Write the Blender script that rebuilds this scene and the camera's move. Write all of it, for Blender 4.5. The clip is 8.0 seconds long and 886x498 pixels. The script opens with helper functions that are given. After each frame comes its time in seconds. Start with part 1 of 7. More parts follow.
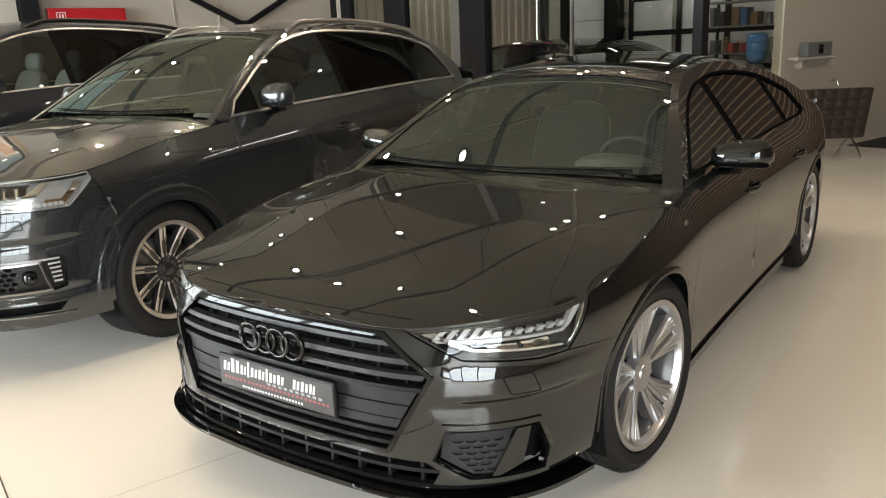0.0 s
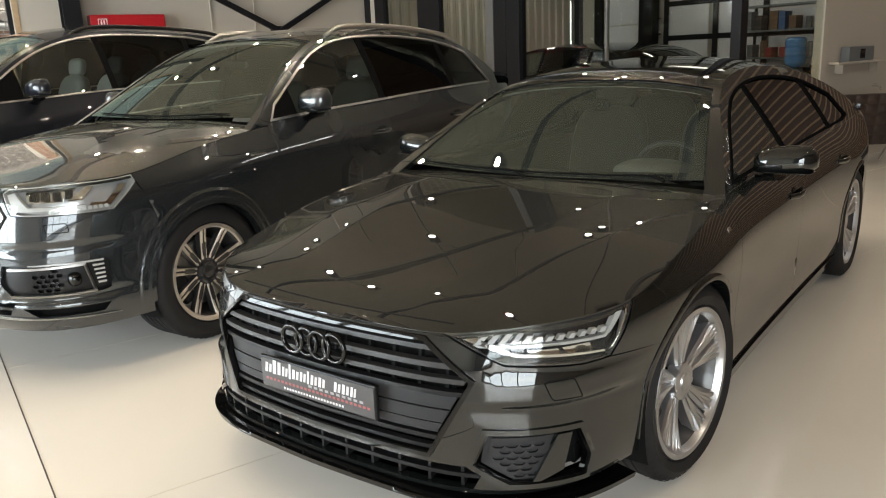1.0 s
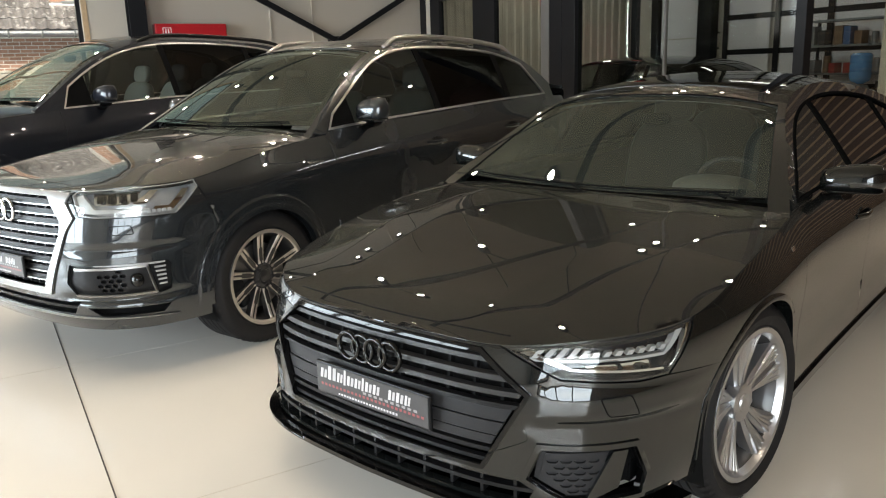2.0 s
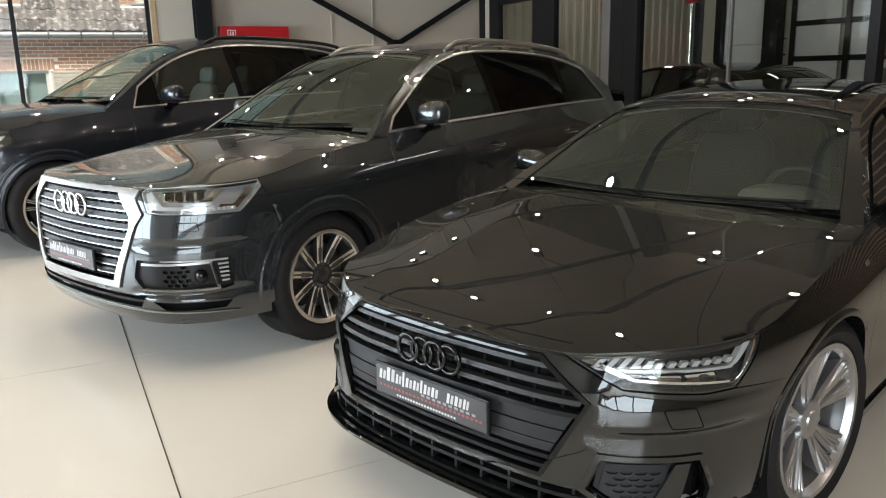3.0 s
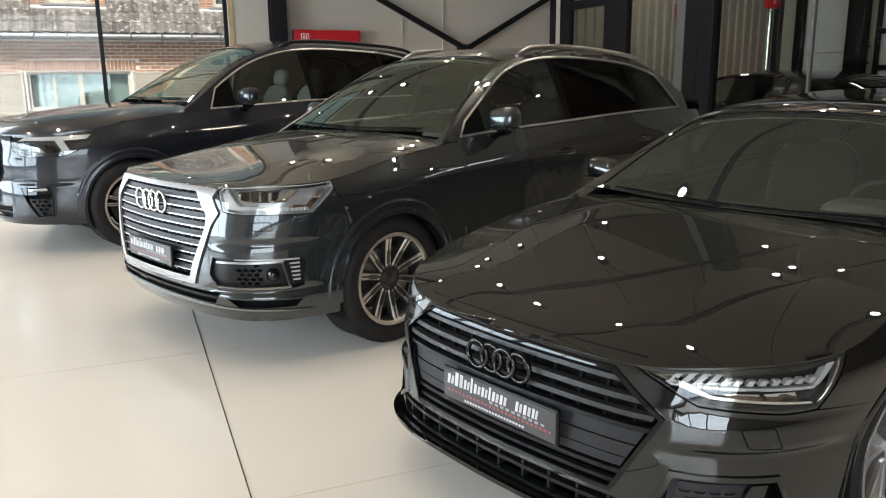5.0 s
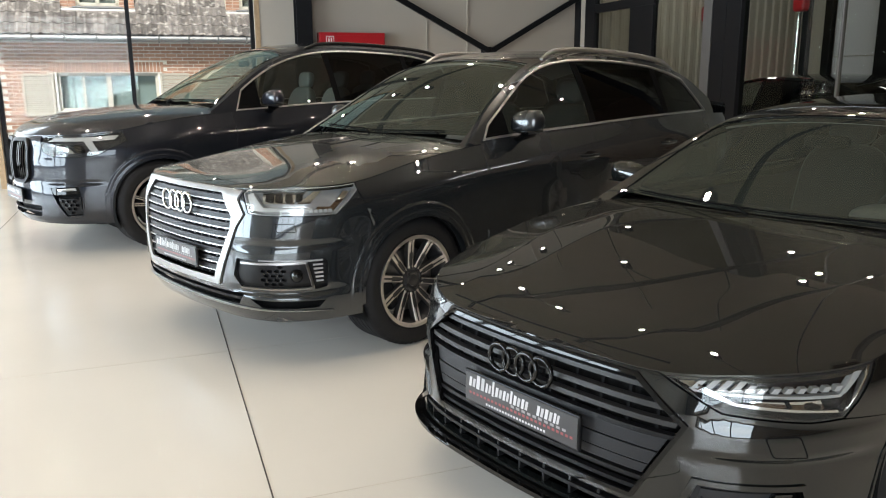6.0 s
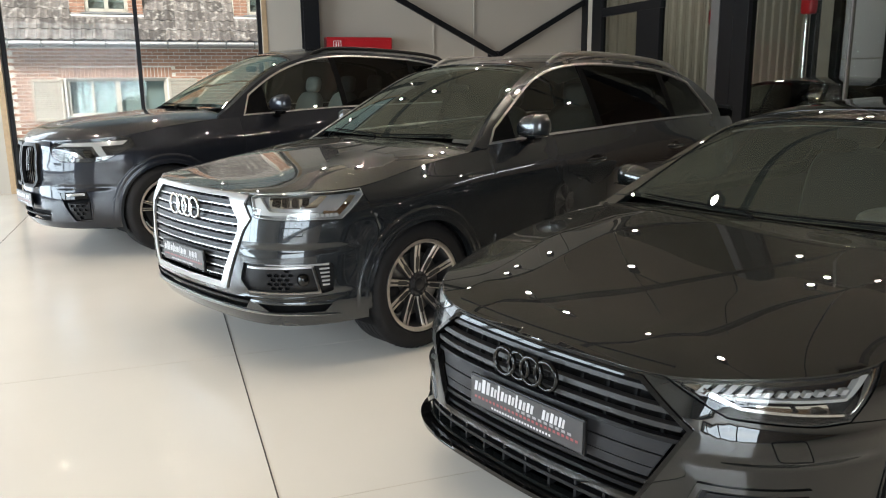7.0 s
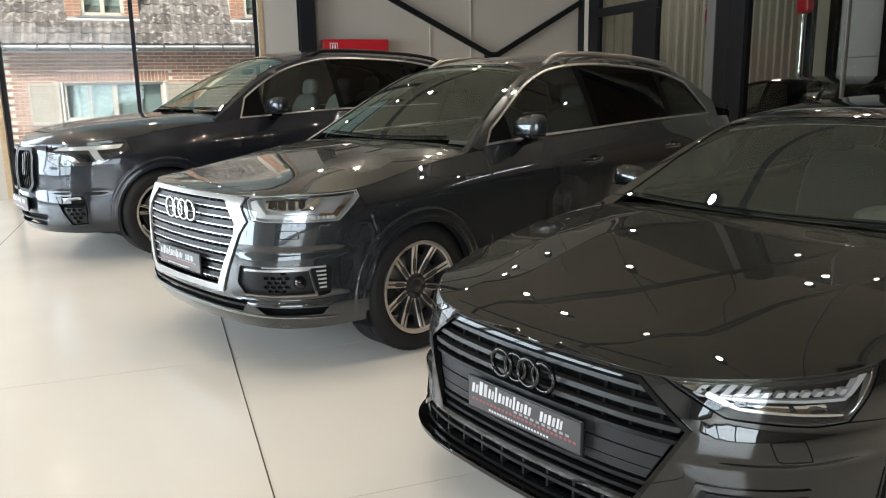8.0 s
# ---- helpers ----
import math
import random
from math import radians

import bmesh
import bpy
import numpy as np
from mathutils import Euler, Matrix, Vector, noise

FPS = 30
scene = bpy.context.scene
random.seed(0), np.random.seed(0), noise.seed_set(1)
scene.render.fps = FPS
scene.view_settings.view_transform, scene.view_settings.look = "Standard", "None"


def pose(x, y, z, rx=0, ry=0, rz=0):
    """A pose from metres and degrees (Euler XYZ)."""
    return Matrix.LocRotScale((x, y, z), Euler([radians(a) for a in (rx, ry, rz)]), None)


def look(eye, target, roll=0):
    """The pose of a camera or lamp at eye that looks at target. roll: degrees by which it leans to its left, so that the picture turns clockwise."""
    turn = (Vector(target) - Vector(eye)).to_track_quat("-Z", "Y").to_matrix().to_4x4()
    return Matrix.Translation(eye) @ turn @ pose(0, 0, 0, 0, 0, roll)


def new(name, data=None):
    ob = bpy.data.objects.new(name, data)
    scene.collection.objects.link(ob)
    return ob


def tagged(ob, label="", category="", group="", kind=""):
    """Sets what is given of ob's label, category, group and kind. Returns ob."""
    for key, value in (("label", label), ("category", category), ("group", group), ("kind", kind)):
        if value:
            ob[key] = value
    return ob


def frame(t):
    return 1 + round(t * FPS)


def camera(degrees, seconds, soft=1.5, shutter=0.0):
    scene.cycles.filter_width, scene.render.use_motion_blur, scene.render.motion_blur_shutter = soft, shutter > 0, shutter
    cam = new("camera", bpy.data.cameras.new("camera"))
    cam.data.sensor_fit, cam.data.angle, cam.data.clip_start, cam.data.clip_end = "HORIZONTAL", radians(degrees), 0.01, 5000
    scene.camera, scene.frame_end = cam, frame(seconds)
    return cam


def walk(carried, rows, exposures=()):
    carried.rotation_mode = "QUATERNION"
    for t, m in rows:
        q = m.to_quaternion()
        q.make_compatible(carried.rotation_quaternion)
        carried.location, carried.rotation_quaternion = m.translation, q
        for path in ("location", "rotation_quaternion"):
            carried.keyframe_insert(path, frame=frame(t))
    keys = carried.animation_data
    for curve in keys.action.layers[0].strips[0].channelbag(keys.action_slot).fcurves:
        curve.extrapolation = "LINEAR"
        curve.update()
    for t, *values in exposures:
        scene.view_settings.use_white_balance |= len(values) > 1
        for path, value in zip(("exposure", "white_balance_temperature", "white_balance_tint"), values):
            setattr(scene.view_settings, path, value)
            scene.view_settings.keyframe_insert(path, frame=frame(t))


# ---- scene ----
cam = camera(59.9, 8.0, 1.1)
PATH = [
    (0, (1.762, -1.552, 1.505), (0.656, 0.036, 1.0), -2.4),
    (0.5, (1.752, -1.566, 1.506), (0.633, 0.014, 1.006), -2.4),
    (1, (1.736, -1.577, 1.508), (0.566, -0.032, 1.018), -2.5),
    (1.5, (1.723, -1.588, 1.508), (0.503, -0.075, 1.036), -2.2),
    (2, (1.712, -1.6, 1.511), (0.442, -0.125, 1.052), -1.8),
    (3.5, (1.673, -1.629, 1.514), (0.264, -0.281, 1.069), -1.0),
    (4, (1.663, -1.633, 1.516), (0.227, -0.314, 1.073), -0.8),
    (4.5, (1.659, -1.641, 1.518), (0.2, -0.345, 1.08), -0.7),
    (6, (1.66, -1.65, 1.524), (0.141, -0.421, 1.096), -0.4),
    (6.5, (1.664, -1.647, 1.525), (0.134, -0.431, 1.102), -0.5),
    (7, (1.669, -1.647, 1.526), (0.136, -0.432, 1.108), -0.6),
    (7.5, (1.667, -1.639, 1.523), (0.132, -0.425, 1.109), -0.9),
    (8, (1.665, -1.633, 1.523), (0.134, -0.415, 1.109), -1.0),
]
walk(cam, [(t, look(eye, target, roll)) for t, eye, target, roll in PATH], [(0, 0.50, 6470, 12), (1.0, 0.36, 6400, 12), (2.0, 0.22, 6230, 12), (3.5, 0.01, 6060, 12), (8, -0.03, 6020, 12)])
# ---- the building's axes, sky and lights ----
TURN = -18.5
SITE = pose(0, 0, 0, 0, 0, TURN)

world = bpy.data.worlds.new("sky")
scene.world = world
world.use_nodes = True
sky = world.node_tree.nodes.new("ShaderNodeTexSky")
sky.sky_type, sky.sun_disc = "NISHITA", False
sky.sun_elevation, sky.sun_rotation, sky.dust_density = radians(50), radians(140), 10.0
sky.air_density, sky.ozone_density = 3.0, 0.5
world.node_tree.links.new(sky.outputs[0], world.node_tree.nodes["Background"].inputs[0])
world.node_tree.nodes["Background"].inputs[1].default_value = 0.15

sun = new("sun", bpy.data.lights.new("sun", "SUN"))
sun.data.energy, sun.data.angle, sun.data.color = 4.5, radians(10), (1.0, 0.96, 0.9)
sun.matrix_world = look((10, -12, 19), (0, 0, 0))


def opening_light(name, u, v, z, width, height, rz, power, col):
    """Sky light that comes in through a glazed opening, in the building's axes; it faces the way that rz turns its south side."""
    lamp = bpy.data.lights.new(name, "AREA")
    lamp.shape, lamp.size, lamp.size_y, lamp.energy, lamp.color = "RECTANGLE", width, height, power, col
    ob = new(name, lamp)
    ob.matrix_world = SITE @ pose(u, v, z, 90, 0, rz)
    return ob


opening_light("side_daylight", -10.95, -6.3, 2.85, 3.6, 5.4, -90, 300, (0.93, 0.97, 1.0))
opening_light("shopfront_daylight", -4.9, -9.26, 2.0, 9.2, 3.5, 0, 1500, (0.86, 0.95, 1.0))


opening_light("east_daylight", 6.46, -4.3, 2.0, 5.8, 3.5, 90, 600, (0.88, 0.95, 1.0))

# spotlights on each track: (along the track, sideways on an arm)
TRACKS = {-8.6: ((-4.0, 0), (-2.6, 0), (-1.2, 0), (0.1, 0), (3.15, 0.5), (4.9, 0)),
          -6.35: ((-3.4, 0), (-2.1, 0), (-0.8, 0), (0.55, -0.32), (0.88, 0.37), (2.02, -0.13), (2.35, -0.5), (2.9, -0.48), (4.07, 0.46)),
          -4.2: ((-4.2, 0), (-1.9, 0), (-0.3, 0), (1.4, -0.05), (1.44, 0.54), (3.04, -0.4), (5.0, 0)),
          -2.35: ((-3.6, 0), (-1.5, 0), (0.0, 0), (1.57, -0.23), (3.75, -0.24), (4.10, -0.38), (4.30, 0.11), (5.6, 0)),
          -0.95: ((-4.6, 0), (-1.9, 0), (-0.4, 0), (1.69, -0.43), (3.3, 0), (5.0, 0)),
          2.0: ((-3.2, 0), (-0.4, 0), (2.4, 0), (3.9, 0), (5.4, 0))}
SPOTS = [(u + du, v) for u, vs in TRACKS.items() for v, du in vs]
SPOT_Z = 3.5
for u, v in SPOTS:
    lamp = bpy.data.lights.new("spot_bulb", "AREA")
    lamp.shape, lamp.size, lamp.energy, lamp.color = "DISK", 0.06, 7.8, (1.0, 0.83, 0.62)
    lamp.spread = radians(140)
    ob = new("spot_bulb", lamp)
    ob.matrix_world = SITE @ pose(u, v, SPOT_Z)

# Unseen fill lamps, added to brighten the workshop and the rear floor.
for u, v, power in ((-9.4, 8.3, 16), (-5.5, 9.6, 14), (0.5, 9.5, 30)):
    lamp = bpy.data.lights.new("strip_light", "AREA")
    lamp.shape, lamp.size, lamp.size_y, lamp.energy, lamp.color = "RECTANGLE", 1.5, 0.16, power, (1.0, 0.95, 0.86)
    ob = new("strip_light", lamp)
    ob.matrix_world = SITE @ pose(u, v, 4.1)
# ---- shape tools ----
def natural(ts, vs):
    """A natural cubic spline through the knots, straight beyond its ends."""
    ts, vs = np.asarray(ts, float), np.asarray(vs, float)
    n, h = len(ts), np.diff(ts)
    a, b = np.eye(n), np.zeros(n)
    for i in range(1, n - 1):
        a[i, i - 1:i + 2] = h[i - 1], 2 * (h[i - 1] + h[i]), h[i]
        b[i] = 6 * ((vs[i + 1] - vs[i]) / h[i] - (vs[i] - vs[i - 1]) / h[i - 1])
    m = np.linalg.solve(a, b)

    def at(t):
        t = np.asarray(t, float)
        c = np.clip(t, ts[0], ts[-1])
        i = np.clip(np.searchsorted(ts, c) - 1, 0, n - 2)
        hi, d = h[i], c - ts[i]
        k = (vs[i + 1] - vs[i]) / hi - hi * (2 * m[i] + m[i + 1]) / 6
        v = vs[i] + d * (k + d * (m[i] / 2 + d * (m[i + 1] - m[i]) / (6 * hi)))
        slope = k + d * (m[i] + d * (m[i + 1] - m[i]) / (2 * hi))
        return v + slope * (t - c)
    return at


def smooth(a, b, t):
    t = np.clip((np.asarray(t, float) - a) / (b - a), 0, 1)
    return t * t * (3 - 2 * t)


class Body:
    """A car's skin: a ring round it (s along the plan outline, z), a bonnet, a roof with its screens, and the cabin's sides."""

    def __init__(self, p):
        self.p = p
        o = np.array(p["outline"], float)
        mir = lambda q: np.array([-q[0], q[1]])
        ext = np.vstack([mir(o[2]), mir(o[1]), o, mir(o[-2]), mir(o[-3])])
        s = np.concatenate([[0], np.cumsum(np.hypot(*np.diff(ext, axis=0).T))])
        s -= s[2]
        self.end = s[-3]
        self.fx, self.fy = natural(s, ext[:, 0]), natural(s, ext[:, 1])
        self.ts = np.linspace(0, self.end, 2400)
        self.tx, self.ty = self.fx(self.ts), self.fy(self.ts)
        self.ty = np.maximum.accumulate(self.ty) + self.ts * 1e-7
        self.wide = int(np.argmax(self.tx[: len(self.ts) // 2]))
        self.front, self.side, self.rear = (natural(*zip(*p[k])) for k in ("front", "side", "rear"))
        self.zb, self.ze, self.zc = (natural(*zip(*p[k])) for k in ("belt", "rail", "roof"))
        self.hc = natural(*zip(*p["bonnet"]))
        t = [(self.sx(q[1]) if q[0] == "x" else self.sy(q[1]), q[2]) for q in p["rim"]]
        self.zt = natural(*zip(*t))
        g = np.linspace(0, t[-1][0] + 0.5, 1500)
        cx, cy, cz = self.ring(g, self.zt(g))
        self.cs, self.cy = g, np.maximum.accumulate(cy) + g * 1e-7
        self.cx, self.cz = np.maximum.accumulate(cx[:750]).tolist() + cx[750:].tolist(), cz
        y = np.linspace(0.8, p["length"], 600)
        self.by = y
        self.bx = self.ring(self.sy(y), self.zb(y))[0] - p.get("belt_in", 0.012)

    def sx(self, x):
        return float(np.interp(x, self.tx[: self.wide], self.ts[: self.wide]))

    def sy(self, y):
        return np.interp(y, self.ty, self.ts)

    def inset(self, a, z):
        p = self.p
        y = self.fy(a)
        w = smooth(*p["corner"], a)
        r = smooth(*p["tail"], y)
        zz = z - (self.zb(y) - p["belt_ref"]) * smooth(0.45, 0.95, z / p["belt_ref"])
        d = self.front(z) * (1 - w) + self.side(zz) * w * (1 - r) + self.rear(z) * r
        for s0, s1, z0, h, amp in p.get("ledges", ()):
            d = d + amp * (smooth(z0 - h, z0 + h, z) - smooth(z0 + h, z0 + 5 * h, z)) * smooth(s0 - 0.08, s0 + 0.08, a) * smooth(s1 + 0.12, s1 - 0.12, a)
        for ya in p["axles"]:
            d = d - p["flare"] * np.exp(-((y - ya) / 0.42) ** 2 - ((z - p["flare_z"]) / 0.15) ** 2)
        return d

    def ring(self, s, z, d=0.0):
        s, z = np.asarray(s, float), np.asarray(z, float)
        a, sg = np.abs(s), np.where(s < 0, -1.0, 1.0)
        e = 1e-3
        tx, ty = self.fx(a + e) - self.fx(a - e), self.fy(a + e) - self.fy(a - e)
        n = np.hypot(tx, ty)
        o = self.inset(a, z) + d
        return sg * (self.fx(a) - ty / n * o), self.fy(a) + tx / n * o, z + 0 * s

    def bonnet(self, x, y, d=0.0):
        x, y = np.asarray(x, float), np.asarray(y, float)
        xe, ze, zc = np.interp(y, self.cy, self.cx), np.interp(y, self.cy, self.cz), self.hc(y)
        t = np.abs(x) / np.maximum(xe, 1e-3)
        z = zc + (ze - zc) * np.minimum(t, 1.3) ** self.p["bonnet_pow"]
        fade = smooth(0.06, 0.30, y) * smooth(1.65, 1.15, y)
        for x0, x1, fold, wd in self.p["creases"]:
            xc = x0 + (x1 - x0) * np.clip((y - 0.1) / 1.2, -0.2, 1.3)
            soft = lambda q: 0.5 * (q + np.sqrt(q * q + wd * wd))
            z = z - fold * fade * (soft(np.abs(x) - xc) - soft(xe - xc) * np.minimum(t, 1.3) ** 2)
        return x, y, z - d

    def xs(self, y, z):
        h = z - self.zb(y)
        return np.interp(y, self.by, self.bx) - self.p["tumble"] * h - self.p["curve"] * h * h

    def cabin(self, y, z, d=0.0):
        y, z = np.asarray(y, float), np.asarray(z, float)
        return self.xs(y, z) - d * 0.87, y, z - d * 0.5

    def top(self, x, y, d=0.0):
        x, y = np.asarray(x, float), np.asarray(y, float)
        ze, zc = self.ze(y), self.zc(y)
        t = np.abs(x) / np.maximum(self.xs(y, ze), 0.05)
        return x, y, zc + (ze - zc) * np.minimum(t, 1.6) ** self.p["roof_pow"] - d

# ---- the three cars' shapes ----
LOW = dict(
    length=4.97, steer=-6.0, axles=(0.92, 3.846), wheel_r=0.356, arch_r=0.382,
    outline=[(0, 0.015), (0.25, 0.025), (0.50, 0.062), (0.68, 0.15), (0.81, 0.29), (0.89, 0.48), (0.935, 0.75), (0.95, 1.0), (0.945, 1.5), (0.94, 2.4),
             (0.948, 3.3), (0.952, 3.85), (0.93, 4.3), (0.87, 4.65), (0.74, 4.86), (0.45, 4.95), (0, 4.97)],
    front=[(0.12, 0.03), (0.22, -0.01), (0.35, -0.012), (0.5, -0.005), (0.6, 0.006), (0.68, 0.022), (0.74, 0.05), (0.8, 0.12)],
    side=[(0.15, 0.07), (0.25, 0.04), (0.38, 0.022), (0.5, 0.02), (0.62, 0.012), (0.74, 0.008), (0.80, 0.014), (0.88, 0.045), (0.96, 0.09), (1.05, 0.15)],
    rear=[(0.15, 0.06), (0.3, 0.0), (0.6, 0.0), (0.85, 0.03), (0.98, 0.04), (1.1, 0.2)],
    corner=(0.55, 1.15), tail=(4.3, 4.85), belt_ref=0.96, flare=0.012, flare_z=0.70,
    belt=[(0.8, 0.90), (1.3, 0.935), (1.7, 0.95), (2.4, 0.965), (3.2, 0.985), (4.0, 1.005), (4.6, 1.0), (4.97, 0.97)],
    rail=[(0.9, 0.66), (1.2, 0.825), (1.43, 0.957), (1.7, 1.112), (2.05, 1.285), (2.4, 1.36), (2.8, 1.378), (3.2, 1.355), (3.6, 1.295), (4.0, 1.195), (4.4, 1.075), (4.8, 0.96)],
    roof=[(1.1, 0.78), (1.41, 0.960), (1.7, 1.142), (2.05, 1.345), (2.45, 1.42), (2.85, 1.442), (3.3, 1.418), (3.8, 1.33), (4.3, 1.17), (4.7, 1.03), (4.9, 0.99)],
    roof_pow=2.4, tumble=0.62, curve=0.22, belt_in=0.004,
    rim=[("x", 0, 0.722), ("x", 0.25, 0.724), ("x", 0.497, 0.727), ("x", 0.64, 0.741), ("y", 0.29, 0.760), ("y", 0.489, 0.781), ("y", 0.75, 0.836), ("y", 1.05, 0.889), ("y", 1.3, 0.921), ("y", 1.7, 0.955)],
    bonnet=[(0.06, 0.722), (0.12, 0.748), (0.25, 0.785), (0.5, 0.836), (0.8, 0.885), (1.1, 0.925), (1.35, 0.952), (1.6, 0.97)],
    bonnet_pow=2.6, creases=[(0.30, 0.50, 0.055, 0.014), (0.47, 0.74, 0.045, 0.014)], ledges=[(0.60, 1.10, 0.478, 0.012, 0.020), (0.64, 1.15, 0.602, 0.018, 0.006)],
    sill=0.235, low=0.252, half=0.95, doors=(1.36, 2.40, 3.44), rear_seam=4.42, handle_z=lambda y: 0.80 + 0.02 * (y - 2), seam=(1.2, 0.61),
    lamp=dict(tip=(0.497, 0.717), out=1.105, low=[(1.0, 0.632), (0.90, 0.628), (0.66, 0.645), (0.56, 0.69)]),
    bonnet_end=1.47, cowl=(1.40, 0.06), screen=(1.47, 2.06), pillar=lambda y: 0.085 - 0.045 * min(1, max(0, (y - 1.47) / 0.5)), pillar_y=1.30, header_bow=-0.0, roof_end=3.25, back_end=4.45, tail_end=4.55,
    glass_y=(1.45, 3.8), b_pillar=(2.42, 3.38), trim_w=0.012, arch_trim=0.012, arch_out=0.004, dash=(0.93, 1.52, 0.70), mirror=(1.98, 1.235),
    rim_r=0.258, tyre_w=0.245, face=0.925, wheel_style="turbine",
    side_window=lambda B: [(y, float(B.zb(y)) + 0.014) for y in np.linspace(1.52, 3.75, 14)] + [(3.90, float(B.zb(3.9)) + 0.03)] + [(y, float(B.ze(np.array(y))) - 0.05 - 0.03 * smooth(3.3, 3.8, y)) for y in np.linspace(3.78, 1.66, 26)],
)
LOW_SLOT = [(-0.60, 0.334), (-0.565, 0.266), (0.565, 0.266), (0.60, 0.334)]
GRILLE_LOW = [(-0.413, 0.711), (-0.571, 0.597), (-0.433, 0.356), (0.433, 0.356), (0.571, 0.597), (0.413, 0.711)]
LOW["front_holes"] = [GRILLE_LOW, LOW_SLOT]
LOW["intakes"] = [[(0.605, 0.44), (0.885, 0.435), (0.925, 0.34), (0.91, 0.275), (0.67, 0.285), (0.565, 0.345)]]

TALL = dict(
    length=5.06, axles=(0.955, 3.945), wheel_r=0.382, arch_r=0.402,
    outline=[(0, -0.035), (0.3, -0.022), (0.55, 0.015), (0.74, 0.10), (0.87, 0.25), (0.94, 0.45), (0.972, 0.75), (0.984, 0.98), (0.976, 1.6), (0.974, 2.5),
             (0.98, 3.4), (0.984, 3.95), (0.96, 4.45), (0.89, 4.82), (0.73, 5.0), (0.4, 5.05), (0, 5.06)],
    front=[(0.2, 0.10), (0.28, 0.04), (0.4, 0.0), (0.52, -0.012), (0.65, -0.005), (0.8, 0.012), (0.92, 0.04), (0.98, 0.07), (1.05, 0.14)],
    side=[(0.2, 0.07), (0.32, 0.035), (0.45, 0.022), (0.65, 0.018), (0.8, 0.012), (0.93, 0.010), (1.0, 0.022), (1.08, 0.058), (1.16, 0.10), (1.3, 0.17)],
    rear=[(0.2, 0.06), (0.35, 0.0), (0.7, 0.0), (1.0, 0.03), (1.2, 0.06), (1.35, 0.2)],
    corner=(0.62, 1.2), tail=(4.4, 4.95), belt_ref=1.16, flare=0.008, flare_z=0.82,
    belt=[(0.8, 1.09), (1.3, 1.128), (1.6, 1.145), (2.1, 1.17), (2.65, 1.19), (3.1, 1.208), (3.7, 1.228), (4.4, 1.235), (5.06, 1.2)],
    rail=[(0.9, 0.83), (1.2, 1.01), (1.48, 1.175), (1.9, 1.425), (2.13, 1.555), (2.4, 1.65), (2.7, 1.692), (3.1, 1.698), (3.6, 1.668), (4.03, 1.605), (4.3, 1.51), (4.55, 1.35), (4.9, 1.1)],
    roof=[(1.1, 1.0), (1.41, 1.182), (1.65, 1.335), (2.0, 1.545), (2.35, 1.69), (2.8, 1.745), (3.4, 1.742), (4.0, 1.69), (4.4, 1.60), (4.65, 1.44), (4.95, 1.2)],
    roof_pow=2.6, tumble=0.40, curve=0.18, belt_in=0.004,
    rim=[("x", 0, 0.968), ("x", 0.25, 0.970), ("x", 0.5, 0.976), ("x", 0.68, 0.983), ("y", 0.27, 0.990), ("y", 0.55, 1.0), ("y", 0.9, 1.062), ("y", 1.3, 1.115), ("y", 1.7, 1.15)],
    bonnet=[(0.02, 0.968), (0.10, 0.997), (0.25, 1.03), (0.5, 1.075), (0.8, 1.115), (1.1, 1.148), (1.35, 1.172), (1.6, 1.19)],
    bonnet_pow=2.8, creases=[(0.42, 0.64, 0.07, 0.018)], ledges=[(0.60, 1.15, 0.668, 0.009, 0.014), (0.55, 1.1, 0.425, 0.010, 0.018)],
    sill=0.34, low=0.27, half=0.98, doors=(1.54, 2.73, 3.75), rear_seam=4.5, handle_z=lambda y: 1.0 + 0.033 * (y - 2.55), seam=(1.2, 0.66),
    lamp=dict(tip=(0.585, 0.955), out=1.262, low=[(1.268, 0.958), (1.128, 0.845), (0.72, 0.848), (0.637, 0.857)]),
    bonnet_end=1.50, cowl=(1.40, 0.09), screen=(1.50, 2.30), pillar=lambda y: 0.055, pillar_y=1.36, header_bow=0.0, roof_end=4.22, back_end=4.70, tail_end=4.55,
    glass_y=(1.5, 4.5), b_pillar=(2.76, 3.74), trim_w=0.013, arch_trim=0.078, arch_out=0.014, dash=(1.12, 1.58, 0.72), mirror=(2.18, 1.50),
    rim_r=0.262, tyre_w=0.265, face=0.945, wheel_style="ten",
    side_window=lambda B: [(y, float(B.zb(y)) + 0.012) for y in np.linspace(1.58, 4.22, 16)] + [(4.40, float(B.zb(4.4)) + 0.02)] + [(y, float(B.ze(np.array(y))) - 0.026 - 0.02 * smooth(3.6, 4.2, y)) for y in np.linspace(4.14, 1.66, 30)],
)
GRILLE_TALL = [(-0.42, 0.95), (-0.53, 0.835), (-0.525, 0.77), (-0.39, 0.492), (0.39, 0.492), (0.525, 0.77), (0.53, 0.835), (0.42, 0.95)]
TALL["front_holes"] = [GRILLE_TALL, [(-0.60, 0.425), (-0.55, 0.36), (0.55, 0.36), (0.60, 0.425)]]
TALL["intakes"] = [[(0.56, 0.627), (1.053, 0.627), (1.085, 0.60), (1.074, 0.454), (1.02, 0.44), (0.60, 0.44), (0.535, 0.52)], [(0.636, 0.397), (1.056, 0.387), (1.016, 0.347), (0.706, 0.35)]]

